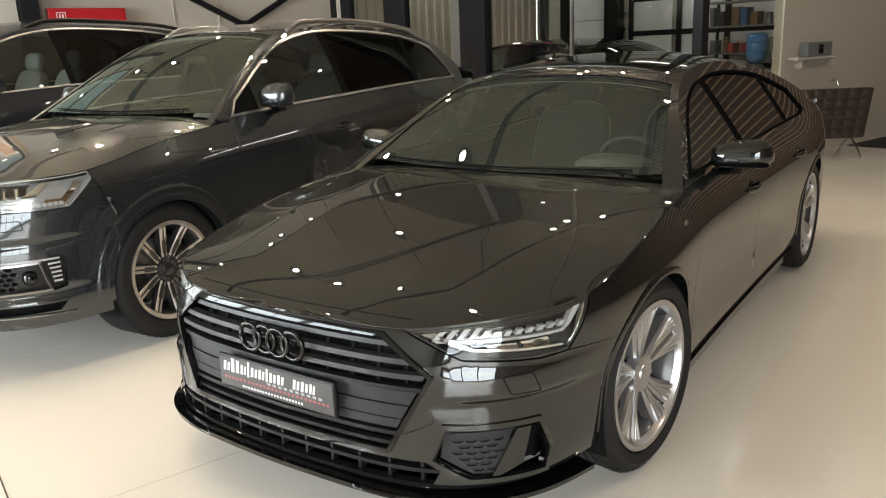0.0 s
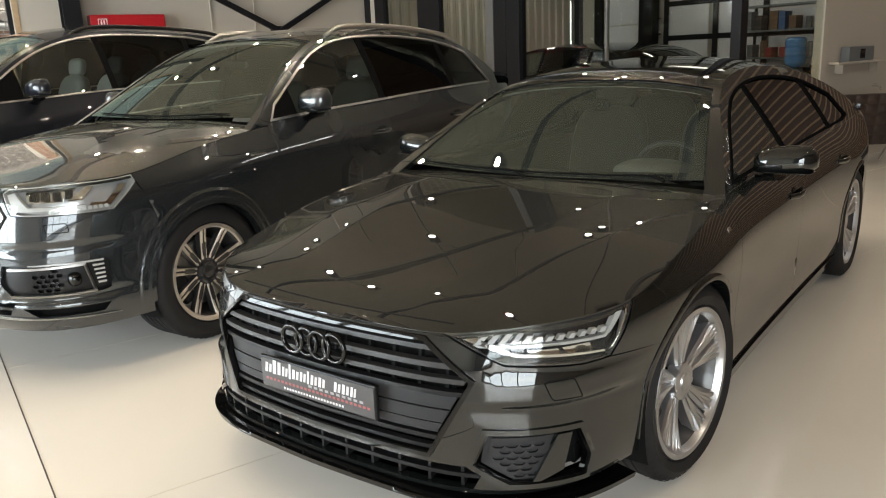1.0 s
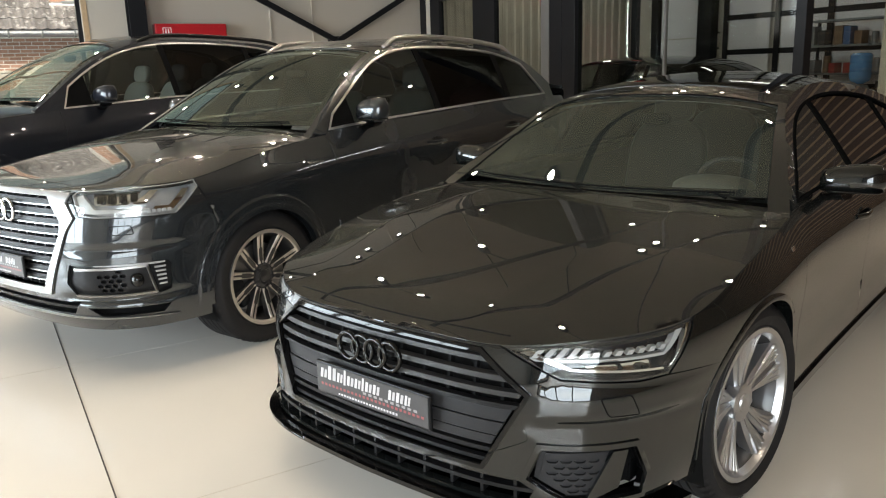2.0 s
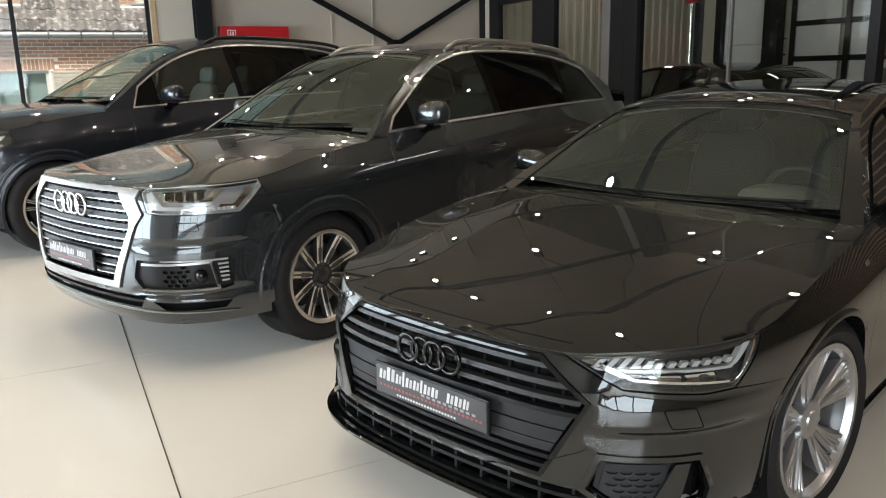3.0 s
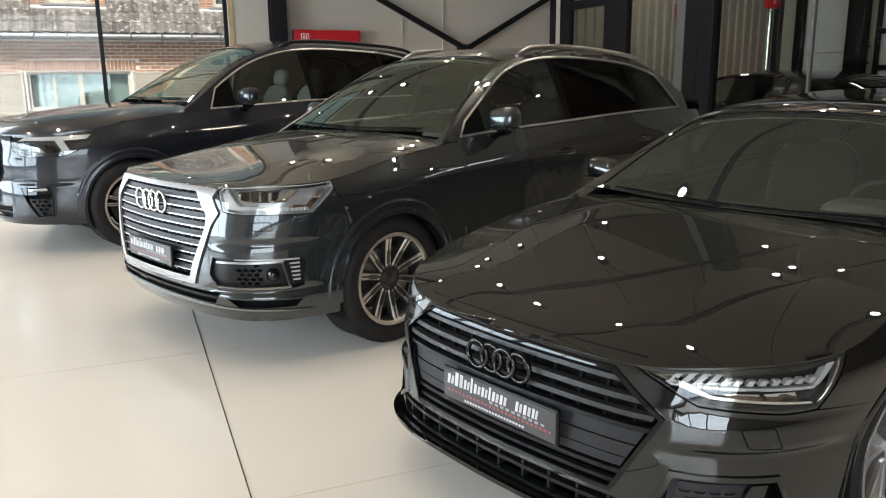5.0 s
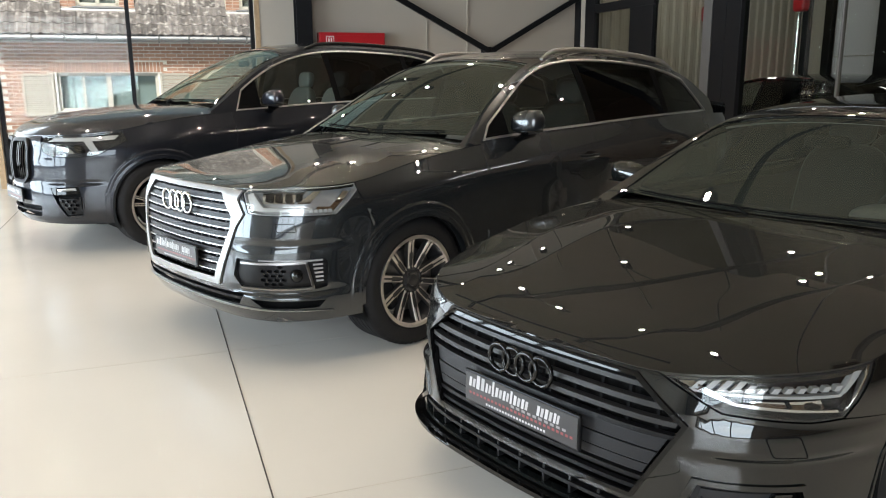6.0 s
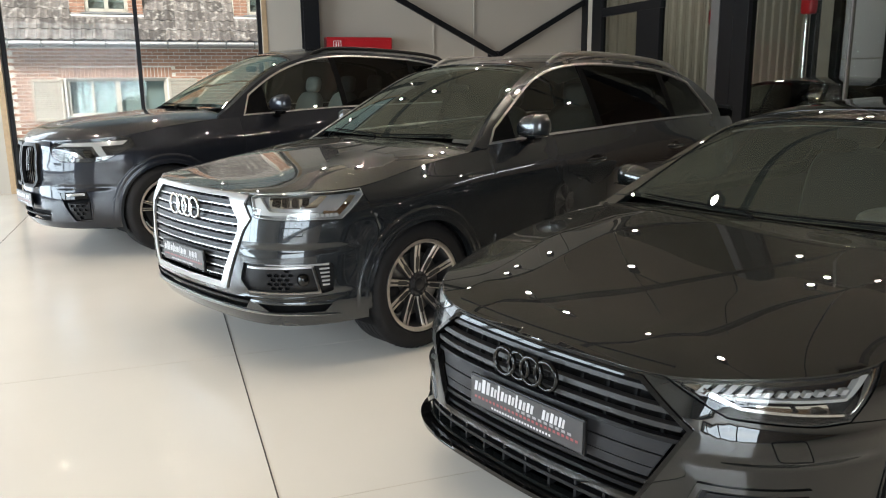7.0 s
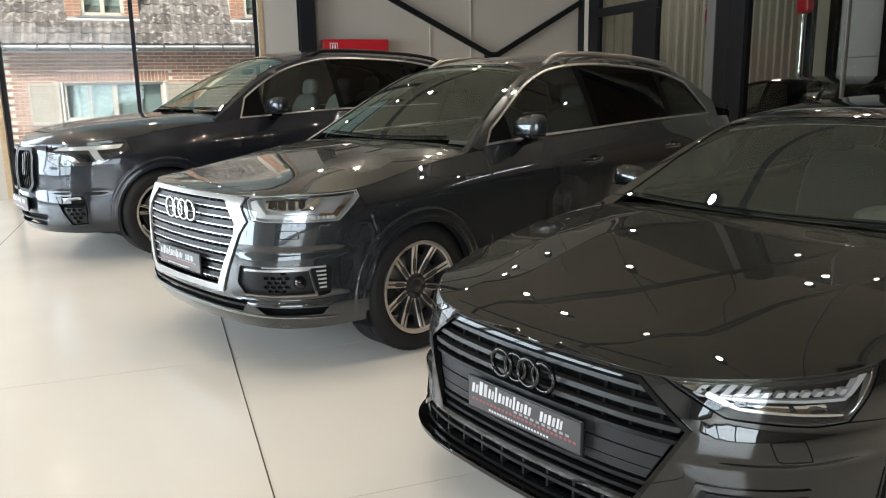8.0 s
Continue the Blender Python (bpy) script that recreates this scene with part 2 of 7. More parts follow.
BLUE = dict(TALL,
    length=5.15, axles=(0.86, 3.965), wheel_r=0.40, arch_r=0.43,
    outline=[(0, -0.09), (0.2, -0.075), (0.42, -0.02), (0.62, 0.085), (0.79, 0.26), (0.90, 0.49), (0.97, 0.75), (0.998, 0.96), (0.98, 1.6), (0.975, 2.5),
             (0.985, 3.4), (1.0, 3.96), (0.975, 4.55), (0.90, 4.92), (0.73, 5.09), (0.4, 5.14), (0, 5.15)],
    front=[(0.2, 0.10), (0.28, 0.03), (0.4, -0.005), (0.52, -0.01), (0.65, 0.0), (0.8, 0.0), (0.92, 0.015), (1.02, 0.05), (1.12, 0.14)],
    side=[(0.2, 0.07), (0.32, 0.035), (0.45, 0.022), (0.65, 0.018), (0.84, 0.012), (0.98, 0.010), (1.05, 0.022), (1.13, 0.058), (1.21, 0.10), (1.35, 0.17)],
    belt_ref=1.21,
    rim=[("x", 0, 1.03), ("x", 0.2, 1.03), ("x", 0.36, 1.03), ("x", 0.6, 1.035), ("y", 0.25, 1.045), ("y", 0.55, 1.075), ("y", 0.9, 1.135), ("y", 1.3, 1.178), ("y", 1.8, 1.205)],
    bonnet=[(-0.04, 1.03), (0.03, 1.085), (0.2, 1.15), (0.5, 1.195), (0.8, 1.225), (1.1, 1.248), (1.4, 1.262), (1.7, 1.275)], bonnet_pow=4.0,
    creases=[(0.30, 0.58, 0.08, 0.018)], ledges=[(0.5, 1.1, 0.80, 0.012, 0.005), (0.55, 1.0, 0.62, 0.010, 0.010)],
    lamp=dict(tip=(0.49, 0.965), out=1.22, low=[(1.262, 0.985), (1.0, 0.865), (0.86, 0.852), (0.62, 0.858), (0.52, 0.90)]),
    doors=(1.62, 2.74, 3.78), rear_seam=4.6, tail=(4.5, 5.0), back_end=4.98, tail_end=4.9, roof_end=4.55, bonnet_end=1.50, cowl=(1.41, 0.08), screen=(1.51, 2.36), pillar_y=1.40,
    belt=[(0.8, 1.12), (1.3, 1.175), (1.75, 1.195), (2.6, 1.235), (3.4, 1.25), (4.2, 1.26), (4.7, 1.26), (5.15, 1.25)],
    rail=[(0.92, 0.93), (1.22, 1.105), (1.5, 1.265), (1.92, 1.53), (2.2, 1.67), (2.55, 1.775), (2.9, 1.82), (3.4, 1.82), (4.0, 1.785), (4.4, 1.715), (4.7, 1.56), (5.0, 1.29)],
    roof=[(1.12, 1.115), (1.41, 1.28), (1.67, 1.445), (2.02, 1.66), (2.4, 1.815), (2.95, 1.89), (3.5, 1.89), (4.2, 1.84), (4.6, 1.745), (4.85, 1.55), (5.1, 1.29)],
    b_pillar=(2.84, 3.85), dash=(1.19, 1.64, 0.72), mirror=(2.22, 1.66), half=0.99, face=0.96, wheel_style="five", rim_r=0.275, tyre_w=0.27, handle_z=lambda y: 1.04 + 0.033 * (y - 2.55),
    side_window=lambda B: [(y, float(B.zb(y)) + 0.012) for y in np.linspace(1.66, 4.4, 16)] + [(4.62, float(B.zb(4.6)) + 0.02)] + [(y, float(B.ze(np.array(y))) - 0.03 - 0.02 * smooth(3.8, 4.4, y)) for y in np.linspace(4.38, 1.76, 30)],
)
GRILLE_BLUE = [(0.022, 0.995), (0.022, 0.66), (0.06, 0.63), (0.26, 0.63), (0.335, 0.70), (0.34, 0.93), (0.29, 1.0)]
BLUE["front_holes"] = [GRILLE_BLUE, [(-a, c) for a, c in GRILLE_BLUE], [(-0.46, 0.43), (-0.42, 0.33), (0.42, 0.33), (0.46, 0.43)]]
BLUE["intakes"] = [[(0.56, 0.60), (0.84, 0.615), (0.87, 0.50), (0.86, 0.345), (0.70, 0.33), (0.62, 0.46)]]
# ---- materials ----
def mat(name, col, rough=0.5, metal=0.0, coat=0.0, vary=0.15, scale=8.0, bump=0.0, bump_scale=60.0, fine=0.0, spec=0.5, coat_rough=0.02, rvar=0.1, object_random=0.0):
    """A surface with two scales of variation in colour and gloss, and fine relief."""
    m = bpy.data.materials.new(name)
    m.use_nodes = True
    nt = m.node_tree
    b = nt.nodes["Principled BSDF"]
    b.inputs["Metallic"].default_value = metal
    b.inputs["Coat Weight"].default_value = coat
    b.inputs["Coat Roughness"].default_value = coat_rough
    b.inputs["Specular IOR Level"].default_value = spec
    tc = nt.nodes.new("ShaderNodeTexCoord")
    n1, n2 = nt.nodes.new("ShaderNodeTexNoise"), nt.nodes.new("ShaderNodeTexNoise")
    n1.inputs["Scale"].default_value, n1.inputs["Detail"].default_value = scale, 4
    n2.inputs["Scale"].default_value, n2.inputs["Detail"].default_value = bump_scale, 3
    for n in (n1, n2):
        nt.links.new(tc.outputs["Object"], n.inputs["Vector"])
    mix = nt.nodes.new("ShaderNodeMix")
    mix.data_type = "RGBA"
    mix.inputs["A"].default_value = (*[c * (1 - vary) for c in col], 1)
    mix.inputs["B"].default_value = (*[min(1, c * (1 + vary)) for c in col], 1)
    f = n1.outputs["Fac"]
    if fine or object_random:
        add = nt.nodes.new("ShaderNodeMath")
        add.operation = "MULTIPLY_ADD"
        add.inputs[1].default_value = fine if fine else object_random
        if fine:
            nt.links.new(n2.outputs["Fac"], add.inputs[0])
        else:
            oi = nt.nodes.new("ShaderNodeObjectInfo")
            nt.links.new(oi.outputs["Random"], add.inputs[0])
        nt.links.new(n1.outputs["Fac"], add.inputs[2])
        sub = nt.nodes.new("ShaderNodeMath")
        sub.operation = "SUBTRACT"
        sub.inputs[1].default_value = (fine if fine else object_random) / 2
        nt.links.new(add.outputs[0], sub.inputs[0])
        f = sub.outputs[0]
    nt.links.new(f, mix.inputs["Factor"])
    nt.links.new(mix.outputs["Result"], b.inputs["Base Color"])
    r = nt.nodes.new("ShaderNodeMapRange")
    r.inputs["To Min"].default_value, r.inputs["To Max"].default_value = max(0.0, rough * (1 - rvar)), min(1.0, rough * (1 + rvar))
    nt.links.new(n1.outputs["Fac"], r.inputs["Value"])
    nt.links.new(r.outputs["Result"], b.inputs["Roughness"])
    if bump:
        bp = nt.nodes.new("ShaderNodeBump")
        bp.inputs["Strength"].default_value, bp.inputs["Distance"].default_value = 1.0, bump
        nt.links.new(n2.outputs["Fac"], bp.inputs["Height"])
        nt.links.new(bp.outputs["Normal"], b.inputs["Normal"])
    return m


def paint(name, col, flake, metal=0.55, rough=0.38, spec=0.1, coat_ior=1.6):
    """Metallic car paint under clear lacquer, with fine flakes."""
    m = mat(name, col, rough, metal, 1.0, 0.06, 1.5, spec=spec, coat_rough=0.004)
    nt = m.node_tree
    b = nt.nodes["Principled BSDF"]
    b.inputs["Coat IOR"].default_value = coat_ior
    tc = next(n for n in nt.nodes if n.type == "TEX_COORD")
    v = nt.nodes.new("ShaderNodeTexVoronoi")
    v.inputs["Scale"].default_value = 900
    nt.links.new(tc.outputs["Object"], v.inputs["Vector"])
    base = b.inputs["Base Color"].links[0].from_socket
    mx = nt.nodes.new("ShaderNodeMix")
    mx.data_type, mx.blend_type = "RGBA", "MIX"
    mr = nt.nodes.new("ShaderNodeMapRange")
    mr.inputs["From Min"].default_value, mr.inputs["From Max"].default_value = 0.6, 1.0
    mr.inputs["To Max"].default_value = 0.35
    sep = nt.nodes.new("ShaderNodeSeparateColor")
    nt.links.new(v.outputs["Color"], sep.inputs[0])
    nt.links.new(sep.outputs[0], mr.inputs["Value"])
    nt.links.new(mr.outputs["Result"], mx.inputs["Factor"])
    nt.links.new(base, mx.inputs["A"])
    mx.inputs["B"].default_value = (*flake, 1)
    nt.links.new(mx.outputs["Result"], b.inputs["Base Color"])
    return m


def glass(name, tint=(0.8, 0.85, 0.82), ior=1.5, gloss=0.0, film=0.0, sheen=(1, 1, 1)):
    """A thin pane: tinted and clear, with the gloss of its angle; film: share of pale haze mixed in, for the reflected
    veil and some dirt; sheen: the tint of its coating.
    """
    m = bpy.data.materials.new(name)
    m.use_nodes = True
    nt = m.node_tree
    nt.nodes.clear()
    o, mx = nt.nodes.new("ShaderNodeOutputMaterial"), nt.nodes.new("ShaderNodeMixShader")
    t, g, lw = nt.nodes.new("ShaderNodeBsdfTransparent"), nt.nodes.new("ShaderNodeBsdfGlossy"), nt.nodes.new("ShaderNodeLayerWeight")
    f0 = ((ior - 1) / (ior + 1)) ** 2
    pw, fr = nt.nodes.new("ShaderNodeMath"), nt.nodes.new("ShaderNodeMath")
    pw.operation, pw.inputs[1].default_value = "POWER", 5
    fr.operation, fr.inputs[1].default_value, fr.inputs[2].default_value = "MULTIPLY_ADD", 1 - f0, f0
    nt.links.new(lw.outputs["Facing"], pw.inputs[0])
    nt.links.new(pw.outputs[0], fr.inputs[0])
    t.inputs["Color"].default_value = (*tint, 1)
    g.inputs["Roughness"].default_value = gloss
    g.inputs["Color"].default_value = (*sheen, 1)
    nt.links.new(fr.outputs[0], mx.inputs[0])
    clear = t.outputs[0]
    # Pale diffuse colour paints in the veil that reflections lay on the glass.
    if film:
        haze, on = nt.nodes.new("ShaderNodeBsdfDiffuse"), nt.nodes.new("ShaderNodeMixShader")
        haze.inputs["Color"].default_value = (0.66, 0.72, 0.62, 1)
        spots, amount = nt.nodes.new("ShaderNodeTexNoise"), nt.nodes.new("ShaderNodeMapRange")
        spots.inputs["Scale"].default_value, spots.inputs["Detail"].default_value = 3.0, 5
        amount.inputs["To Min"].default_value, amount.inputs["To Max"].default_value = film * 0.6, film * 1.4
        nt.links.new(spots.outputs["Fac"], amount.inputs["Value"])
        nt.links.new(amount.outputs["Result"], on.inputs[0])
        nt.links.new(t.outputs[0], on.inputs[1])
        nt.links.new(haze.outputs[0], on.inputs[2])
        clear = on.outputs[0]
    nt.links.new(clear, mx.inputs[1])
    nt.links.new(g.outputs[0], mx.inputs[2])
    nt.links.new(mx.outputs[0], o.inputs[0])
    return m


M_BLACK_PAINT = paint("black_pearl_paint", (0.0045, 0.0055, 0.0053), (0.016, 0.019, 0.018), 0.12, 0.42, 0.05, 1.72)
M_GREY_PAINT = paint("graphite_metallic_paint", (0.026, 0.0295, 0.032), (0.09, 0.095, 0.10), 0.6, 0.27, 0.1, 1.65)
M_BLUE_PAINT = paint("dark_blue_grey_paint", (0.011, 0.013, 0.018), (0.045, 0.05, 0.062), 0.5, 0.34, 0.1, 1.5)
M_GLOSS_BLACK = mat("gloss_black_trim", (0.003, 0.003, 0.003), 0.05, 0, 0.0, 0.1, 5, spec=0.45)
M_SATIN_BLACK = mat("satin_black_plastic", (0.007, 0.007, 0.0073), 0.40, 0, 0, 0.15, 12, 0.0003, 300, spec=0.24)
M_SLAT_GREY = mat("satin_grey_slat", (0.026, 0.0255, 0.0245), 0.42, 0.0, 0, 0.12, 12, 0.0003, 300, spec=0.3)
M_DARK_PLASTIC = mat("dark_grained_plastic", (0.016, 0.016, 0.0168), 0.5, 0, 0, 0.15, 12, 0.0004, 350, spec=0.3)
M_PILLAR = mat("black_pillar_film", (0.006, 0.006, 0.006), 0.5, 0, 0, 0.1, 10, spec=0.0)
M_VOID = mat("underbody_black", (0.003, 0.003, 0.003), 0.8, 0, 0, 0.3, 5, 0.001, 40, spec=0.15)
M_CHROME = mat("bright_chrome", (0.75, 0.75, 0.75), 0.10, 1.0, 0, 0.04, 10)
M_SATIN_ALU = mat("satin_aluminium", (0.36, 0.355, 0.345), 0.36, 1.0, 0, 0.05, 10)
M_ALLOY = mat("silver_alloy_lacquer", (0.42, 0.42, 0.425), 0.30, 0.9, 0.4, 0.07, 14)
M_ALLOY_DARK = mat("dark_alloy_lacquer", (0.035, 0.034, 0.034), 0.3, 0.5, 0.4, 0.1, 10)
M_ALLOY_CUT = mat("machined_alloy", (0.66, 0.62, 0.57), 0.42, 1.0, 0.3, 0.06, 60)
M_TYRE = mat("tyre_rubber", (0.009, 0.0085, 0.0085), 0.7, 0, 0, 0.25, 14, 0.0006, 240, rvar=0.15, spec=0.3)
M_DISC = mat("brake_disc_steel", (0.35, 0.34, 0.33), 0.35, 1.0, 0, 0.15, 40)
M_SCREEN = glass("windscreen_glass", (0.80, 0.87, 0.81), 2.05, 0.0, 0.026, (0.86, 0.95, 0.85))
M_SIDE_GLASS = glass("side_window_glass", (0.42, 0.46, 0.43), 1.75, 0.0, 0.012)
M_DARK_GLASS = glass("privacy_glass", (0.045, 0.045, 0.045), 1.6)
M_LENS = glass("clear_lens", (0.93, 0.95, 0.95), 1.6)
M_LED = mat("lamp_guide_white", (0.40, 0.40, 0.39), 0.25, 0.1, 0.5, 0.05, 30)
M_LAMP_DARK = mat("lamp_housing_dark", (0.03, 0.03, 0.032), 0.22, 0.3, 0.3, 0.1, 20)
M_REFLECTOR = mat("lamp_reflector", (0.8, 0.8, 0.8), 0.08, 1.0, 0, 0.03, 20)
M_HEADLINER = mat("pale_headliner", (0.45, 0.44, 0.42), 0.9, 0, 0, 0.05, 20, 0.0005, 300)
M_DASH = mat("dark_grey_dashboard", (0.045, 0.045, 0.043), 0.5, 0, 0, 0.1, 12, 0.0004, 300)
M_LAMP_GREY = mat("lamp_housing_silver", (0.55, 0.55, 0.55), 0.2, 0.6, 0.3, 0.08, 20)
M_LEATHER = mat("grey_leather", (0.020, 0.021, 0.019), 0.6, 0, 0, 0.2, 9, 0.0005, 220, spec=0.2)
M_LEATHER_PALE = mat("pale_leather", (0.22, 0.215, 0.20), 0.5, 0, 0, 0.12, 9, 0.0005, 220)
M_PLATE = mat("plate_anthracite", (0.035, 0.035, 0.036), 0.35, 0, 0.3, 0.15, 30)
M_PLATE_WHITE = mat("plate_print_white", (0.55, 0.55, 0.55), 0.4, 0, 0.2, 0.03, 30)
M_PLATE_SILVER = mat("plate_print_silver", (0.45, 0.45, 0.45), 0.4, 0, 0.2, 0.1, 30)
M_PLATE_RED = mat("plate_print_red", (0.25, 0.06, 0.06), 0.4, 0, 0.2, 0.08, 30)
M_PLATE_GREY = mat("plate_print_grey", (0.25, 0.25, 0.25), 0.4, 0, 0.2, 0.08, 30)
# ---- mesh tools ----
from mathutils.geometry import delaunay_2d_cdt


def dense(loop, step):
    out = []
    for (ax, ay), (bx, by) in zip(loop, loop[1:] + loop[:1]):
        n = max(1, math.ceil(math.hypot(bx - ax, by - ay) / step))
        out += [(ax + (bx - ax) * i / n, ay + (by - ay) * i / n) for i in range(n)]
    return out


def within(loops, x, y):
    x, y = np.asarray(x), np.asarray(y)
    odd = np.zeros(x.shape, bool)
    for loop in loops:
        for (ax, ay), (bx, by) in zip(loop, loop[1:] + loop[:1]):
            if ay != by:
                odd ^= ((ay > y) != (by > y)) & (x < (bx - ax) * (y - ay) / (by - ay) + ax)
    return odd


def rounded(loop, r, n=4):
    """A polygon with its corners cut to arcs of about r."""
    out, m = [], len(loop)
    for i in range(m):
        p, a, b = np.array(loop[i]), np.array(loop[i - 1]), np.array(loop[(i + 1) % m])
        la, lb = np.linalg.norm(a - p), np.linalg.norm(b - p)
        k = min(r, la * 0.45, lb * 0.45)
        u, v = p + (a - p) / max(la, 1e-9) * k, p + (b - p) / max(lb, 1e-9) * k
        for j in range(n + 1):
            t = j / n
            q = (1 - t) ** 2 * u + 2 * t * (1 - t) * p + t * t * v
            out.append((float(q[0]), float(q[1])))
    return out


def shrunk(loop, d):
    """The loop moved inwards by d."""
    m = len(loop)
    area = sum(a[0] * b[1] - b[0] * a[1] for a, b in zip(loop, loop[1:] + loop[:1]))
    sg = 1 if area > 0 else -1
    out = []
    for i in range(m):
        a, p, b = np.array(loop[i - 1]), np.array(loop[i]), np.array(loop[(i + 1) % m])
        u, v = p - a, b - p
        u, v = u / max(np.linalg.norm(u), 1e-9), v / max(np.linalg.norm(v), 1e-9)
        n = np.array([-u[1] - v[1], u[0] + v[0]])
        n = n / max(np.linalg.norm(n), 1e-9)
        c = max(0.45, float(n @ np.array([-u[1], u[0]])))
        q = p + sg * n * d / c
        out.append((float(q[0]), float(q[1])))
    return out


class Build:
    """Vertices, faces and corner normals, gathered for one mesh."""

    def __init__(self):
        self.v, self.f, self.n = [], [], []

    def add(self, verts, faces, normals=None):
        k = len(self.v)
        verts = [tuple(map(float, p)) for p in verts]
        self.v += verts
        for face in faces:
            self.f.append([i + k for i in face])
            if normals is None:
                a, b, c = (np.array(verts[face[j]]) for j in (0, 1, 2))
                if len(face) == 4:
                    w = np.cross(np.array(verts[face[2]]) - a, np.array(verts[face[3]]) - b)
                else:
                    w = np.cross(b - a, c - a)
                w = w / max(np.linalg.norm(w), 1e-12)
                self.n += [tuple(w)] * len(face)
            else:
                self.n += [tuple(map(float, normals[i])) for i in face]
        return self

    def quads(self, verts, faces, face_normals):
        k = len(self.v)
        self.v += verts.tolist()
        self.f += (faces + k).tolist()
        self.n += np.repeat(face_normals, faces.shape[1], 0).tolist()
        return self

    def sheet(self, f, loops, step, d0=0.0, d1=None, mirror=False, edge=0.0):
        """The region between loops, filled and laid on the map f(u, v, depth) at depth d0; walls go down to d1. edge: rounding of the border."""
        loops = [dense(l, step) for l in loops]
        pts, edges = [], []
        for l in loops:
            k = len(pts)
            pts += l
            edges += [(k + i, k + (i + 1) % len(l)) for i in range(len(l))]
        arr = np.array(pts)
        lo, hi = arr.min(0), arr.max(0)
        gx = np.arange(lo[0] + step * 0.5, hi[0], step)
        gy = np.arange(lo[1] + step * 0.5, hi[1], step * 0.87)
        if len(gx) and len(gy):
            X, Y = np.meshgrid(gx, gy)
            X = X + (np.arange(len(gy)) % 2)[:, None] * step * 0.5
            X, Y = X.ravel(), Y.ravel()
            ok = within(loops, X, Y)
            X, Y = X[ok], Y[ok]
            if len(X):
                far = np.full(len(X), 1e9)
                for i in range(0, len(arr), 200):
                    c = arr[i:i + 200]
                    far = np.minimum(far, ((X[:, None] - c[:, 0]) ** 2 + (Y[:, None] - c[:, 1]) ** 2).min(1))
                ok = far > (0.45 * step) ** 2
                pts = pts + list(zip(X[ok].tolist(), Y[ok].tolist()))
        res = delaunay_2d_cdt([Vector(p) for p in pts], edges, [], 0, 1e-7)
        uv = np.array([tuple(p) for p in res[0]])
        tri = np.array([tuple(t) for t in res[2]])
        cen = uv[tri].mean(1)
        tri = tri[within(loops, cen[:, 0], cen[:, 1])]
        sg = np.array([-1.0 if mirror else 1.0, 1, 1])
        P = lambda q, d: np.stack(np.broadcast_arrays(*f(q[:, 0], q[:, 1], d)), -1) * sg
        e = 2e-3
        p0 = P(uv, d0)
        du = P(uv + [e, 0], d0) - P(uv - [e, 0], d0)
        dv = P(uv + [0, e], d0) - P(uv - [0, e], d0)
        nr = np.cross(du, dv)
        out = P(uv, d0 - 0.01) - p0
        nr *= np.sign((nr * out).sum(1) + 1e-12)[:, None]
        nr /= np.maximum(np.linalg.norm(nr, axis=1), 1e-12)[:, None]
        fn = np.cross(p0[tri[:, 1]] - p0[tri[:, 0]], p0[tri[:, 2]] - p0[tri[:, 0]])
        flip = (fn * nr[tri].sum(1)).sum(1) < 0
        tri[flip] = tri[flip][:, ::-1]
        k = len(self.v)
        self.v += p0.tolist()
        self.f += (tri + k).tolist()
        self.n += nr[tri.ravel()].tolist()
        if d1 is not None:
            for l in loops:
                q = np.array(l)
                rings = [P(q, d0)]
                if edge:
                    inner = np.array(l)
                    rings = [P(inner, d0), P(inner, d0 + edge)]
                rings.append(P(q, d1))
                a, b = rings[0], rings[-1]
                m = len(l)
                mid = (np.array(l) + np.roll(np.array(l), -1, 0)) / 2
                t = np.roll(np.array(l), -1, 0) - np.array(l)
                nn = np.stack([t[:, 1], -t[:, 0]], 1)
                nn = nn / np.maximum(np.linalg.norm(nn, axis=1), 1e-9)[:, None] * min(1e-3, step * 0.05)
                side = within(loops, *(mid + nn).T)
                verts = np.vstack([a, b])
                k = np.arange(m)
                faces = np.stack([k, (k + 1) % m, m + (k + 1) % m, m + k], 1)
                w = np.cross(verts[faces[:, 2]] - verts[faces[:, 0]], verts[faces[:, 3]] - verts[faces[:, 1]])
                away = np.where(side[:, None], -nn, nn)
                o = P(mid + away, d0) - P(mid, d0)
                back = (w * o).sum(1) < 0
                faces[back] = faces[back][:, ::-1]
                w[back] *= -1
                w /= np.maximum(np.linalg.norm(w, axis=1), 1e-12)[:, None]
                self.quads(verts, faces, w)
        return self

    def sweep(self, path, radius, n=8, closed=False, squash=(1, 1), up=(0, 0, 1)):
        """A tube along a path; radius: a number or one for each point."""
        path = [np.array(p, float) for p in path]
        m = len(path)
        rs = [radius] * m if isinstance(radius, (int, float)) else radius
        verts, norms = [], []
        for i, p in enumerate(path):
            a, b = (path[i - 1], path[(i + 1) % m]) if closed else (path[max(i - 1, 0)], path[min(i + 1, m - 1)])
            t = (b - a) / max(np.linalg.norm(b - a), 1e-9)
            s = np.cross(t, up)
            if np.linalg.norm(s) < 0.05:
                s = np.cross(t, (0.9, 0.43, 0.0))
            s = s / max(np.linalg.norm(s), 1e-9)
            w = np.cross(s, t)
            for k in range(n):
                c, q = math.cos(2 * math.pi * k / n), math.sin(2 * math.pi * k / n)
                verts.append(p + rs[i] * (s * c * squash[0] + w * q * squash[1]))
                d = s * c / squash[0] + w * q / squash[1]
                norms.append(d / np.linalg.norm(d))
        faces = []
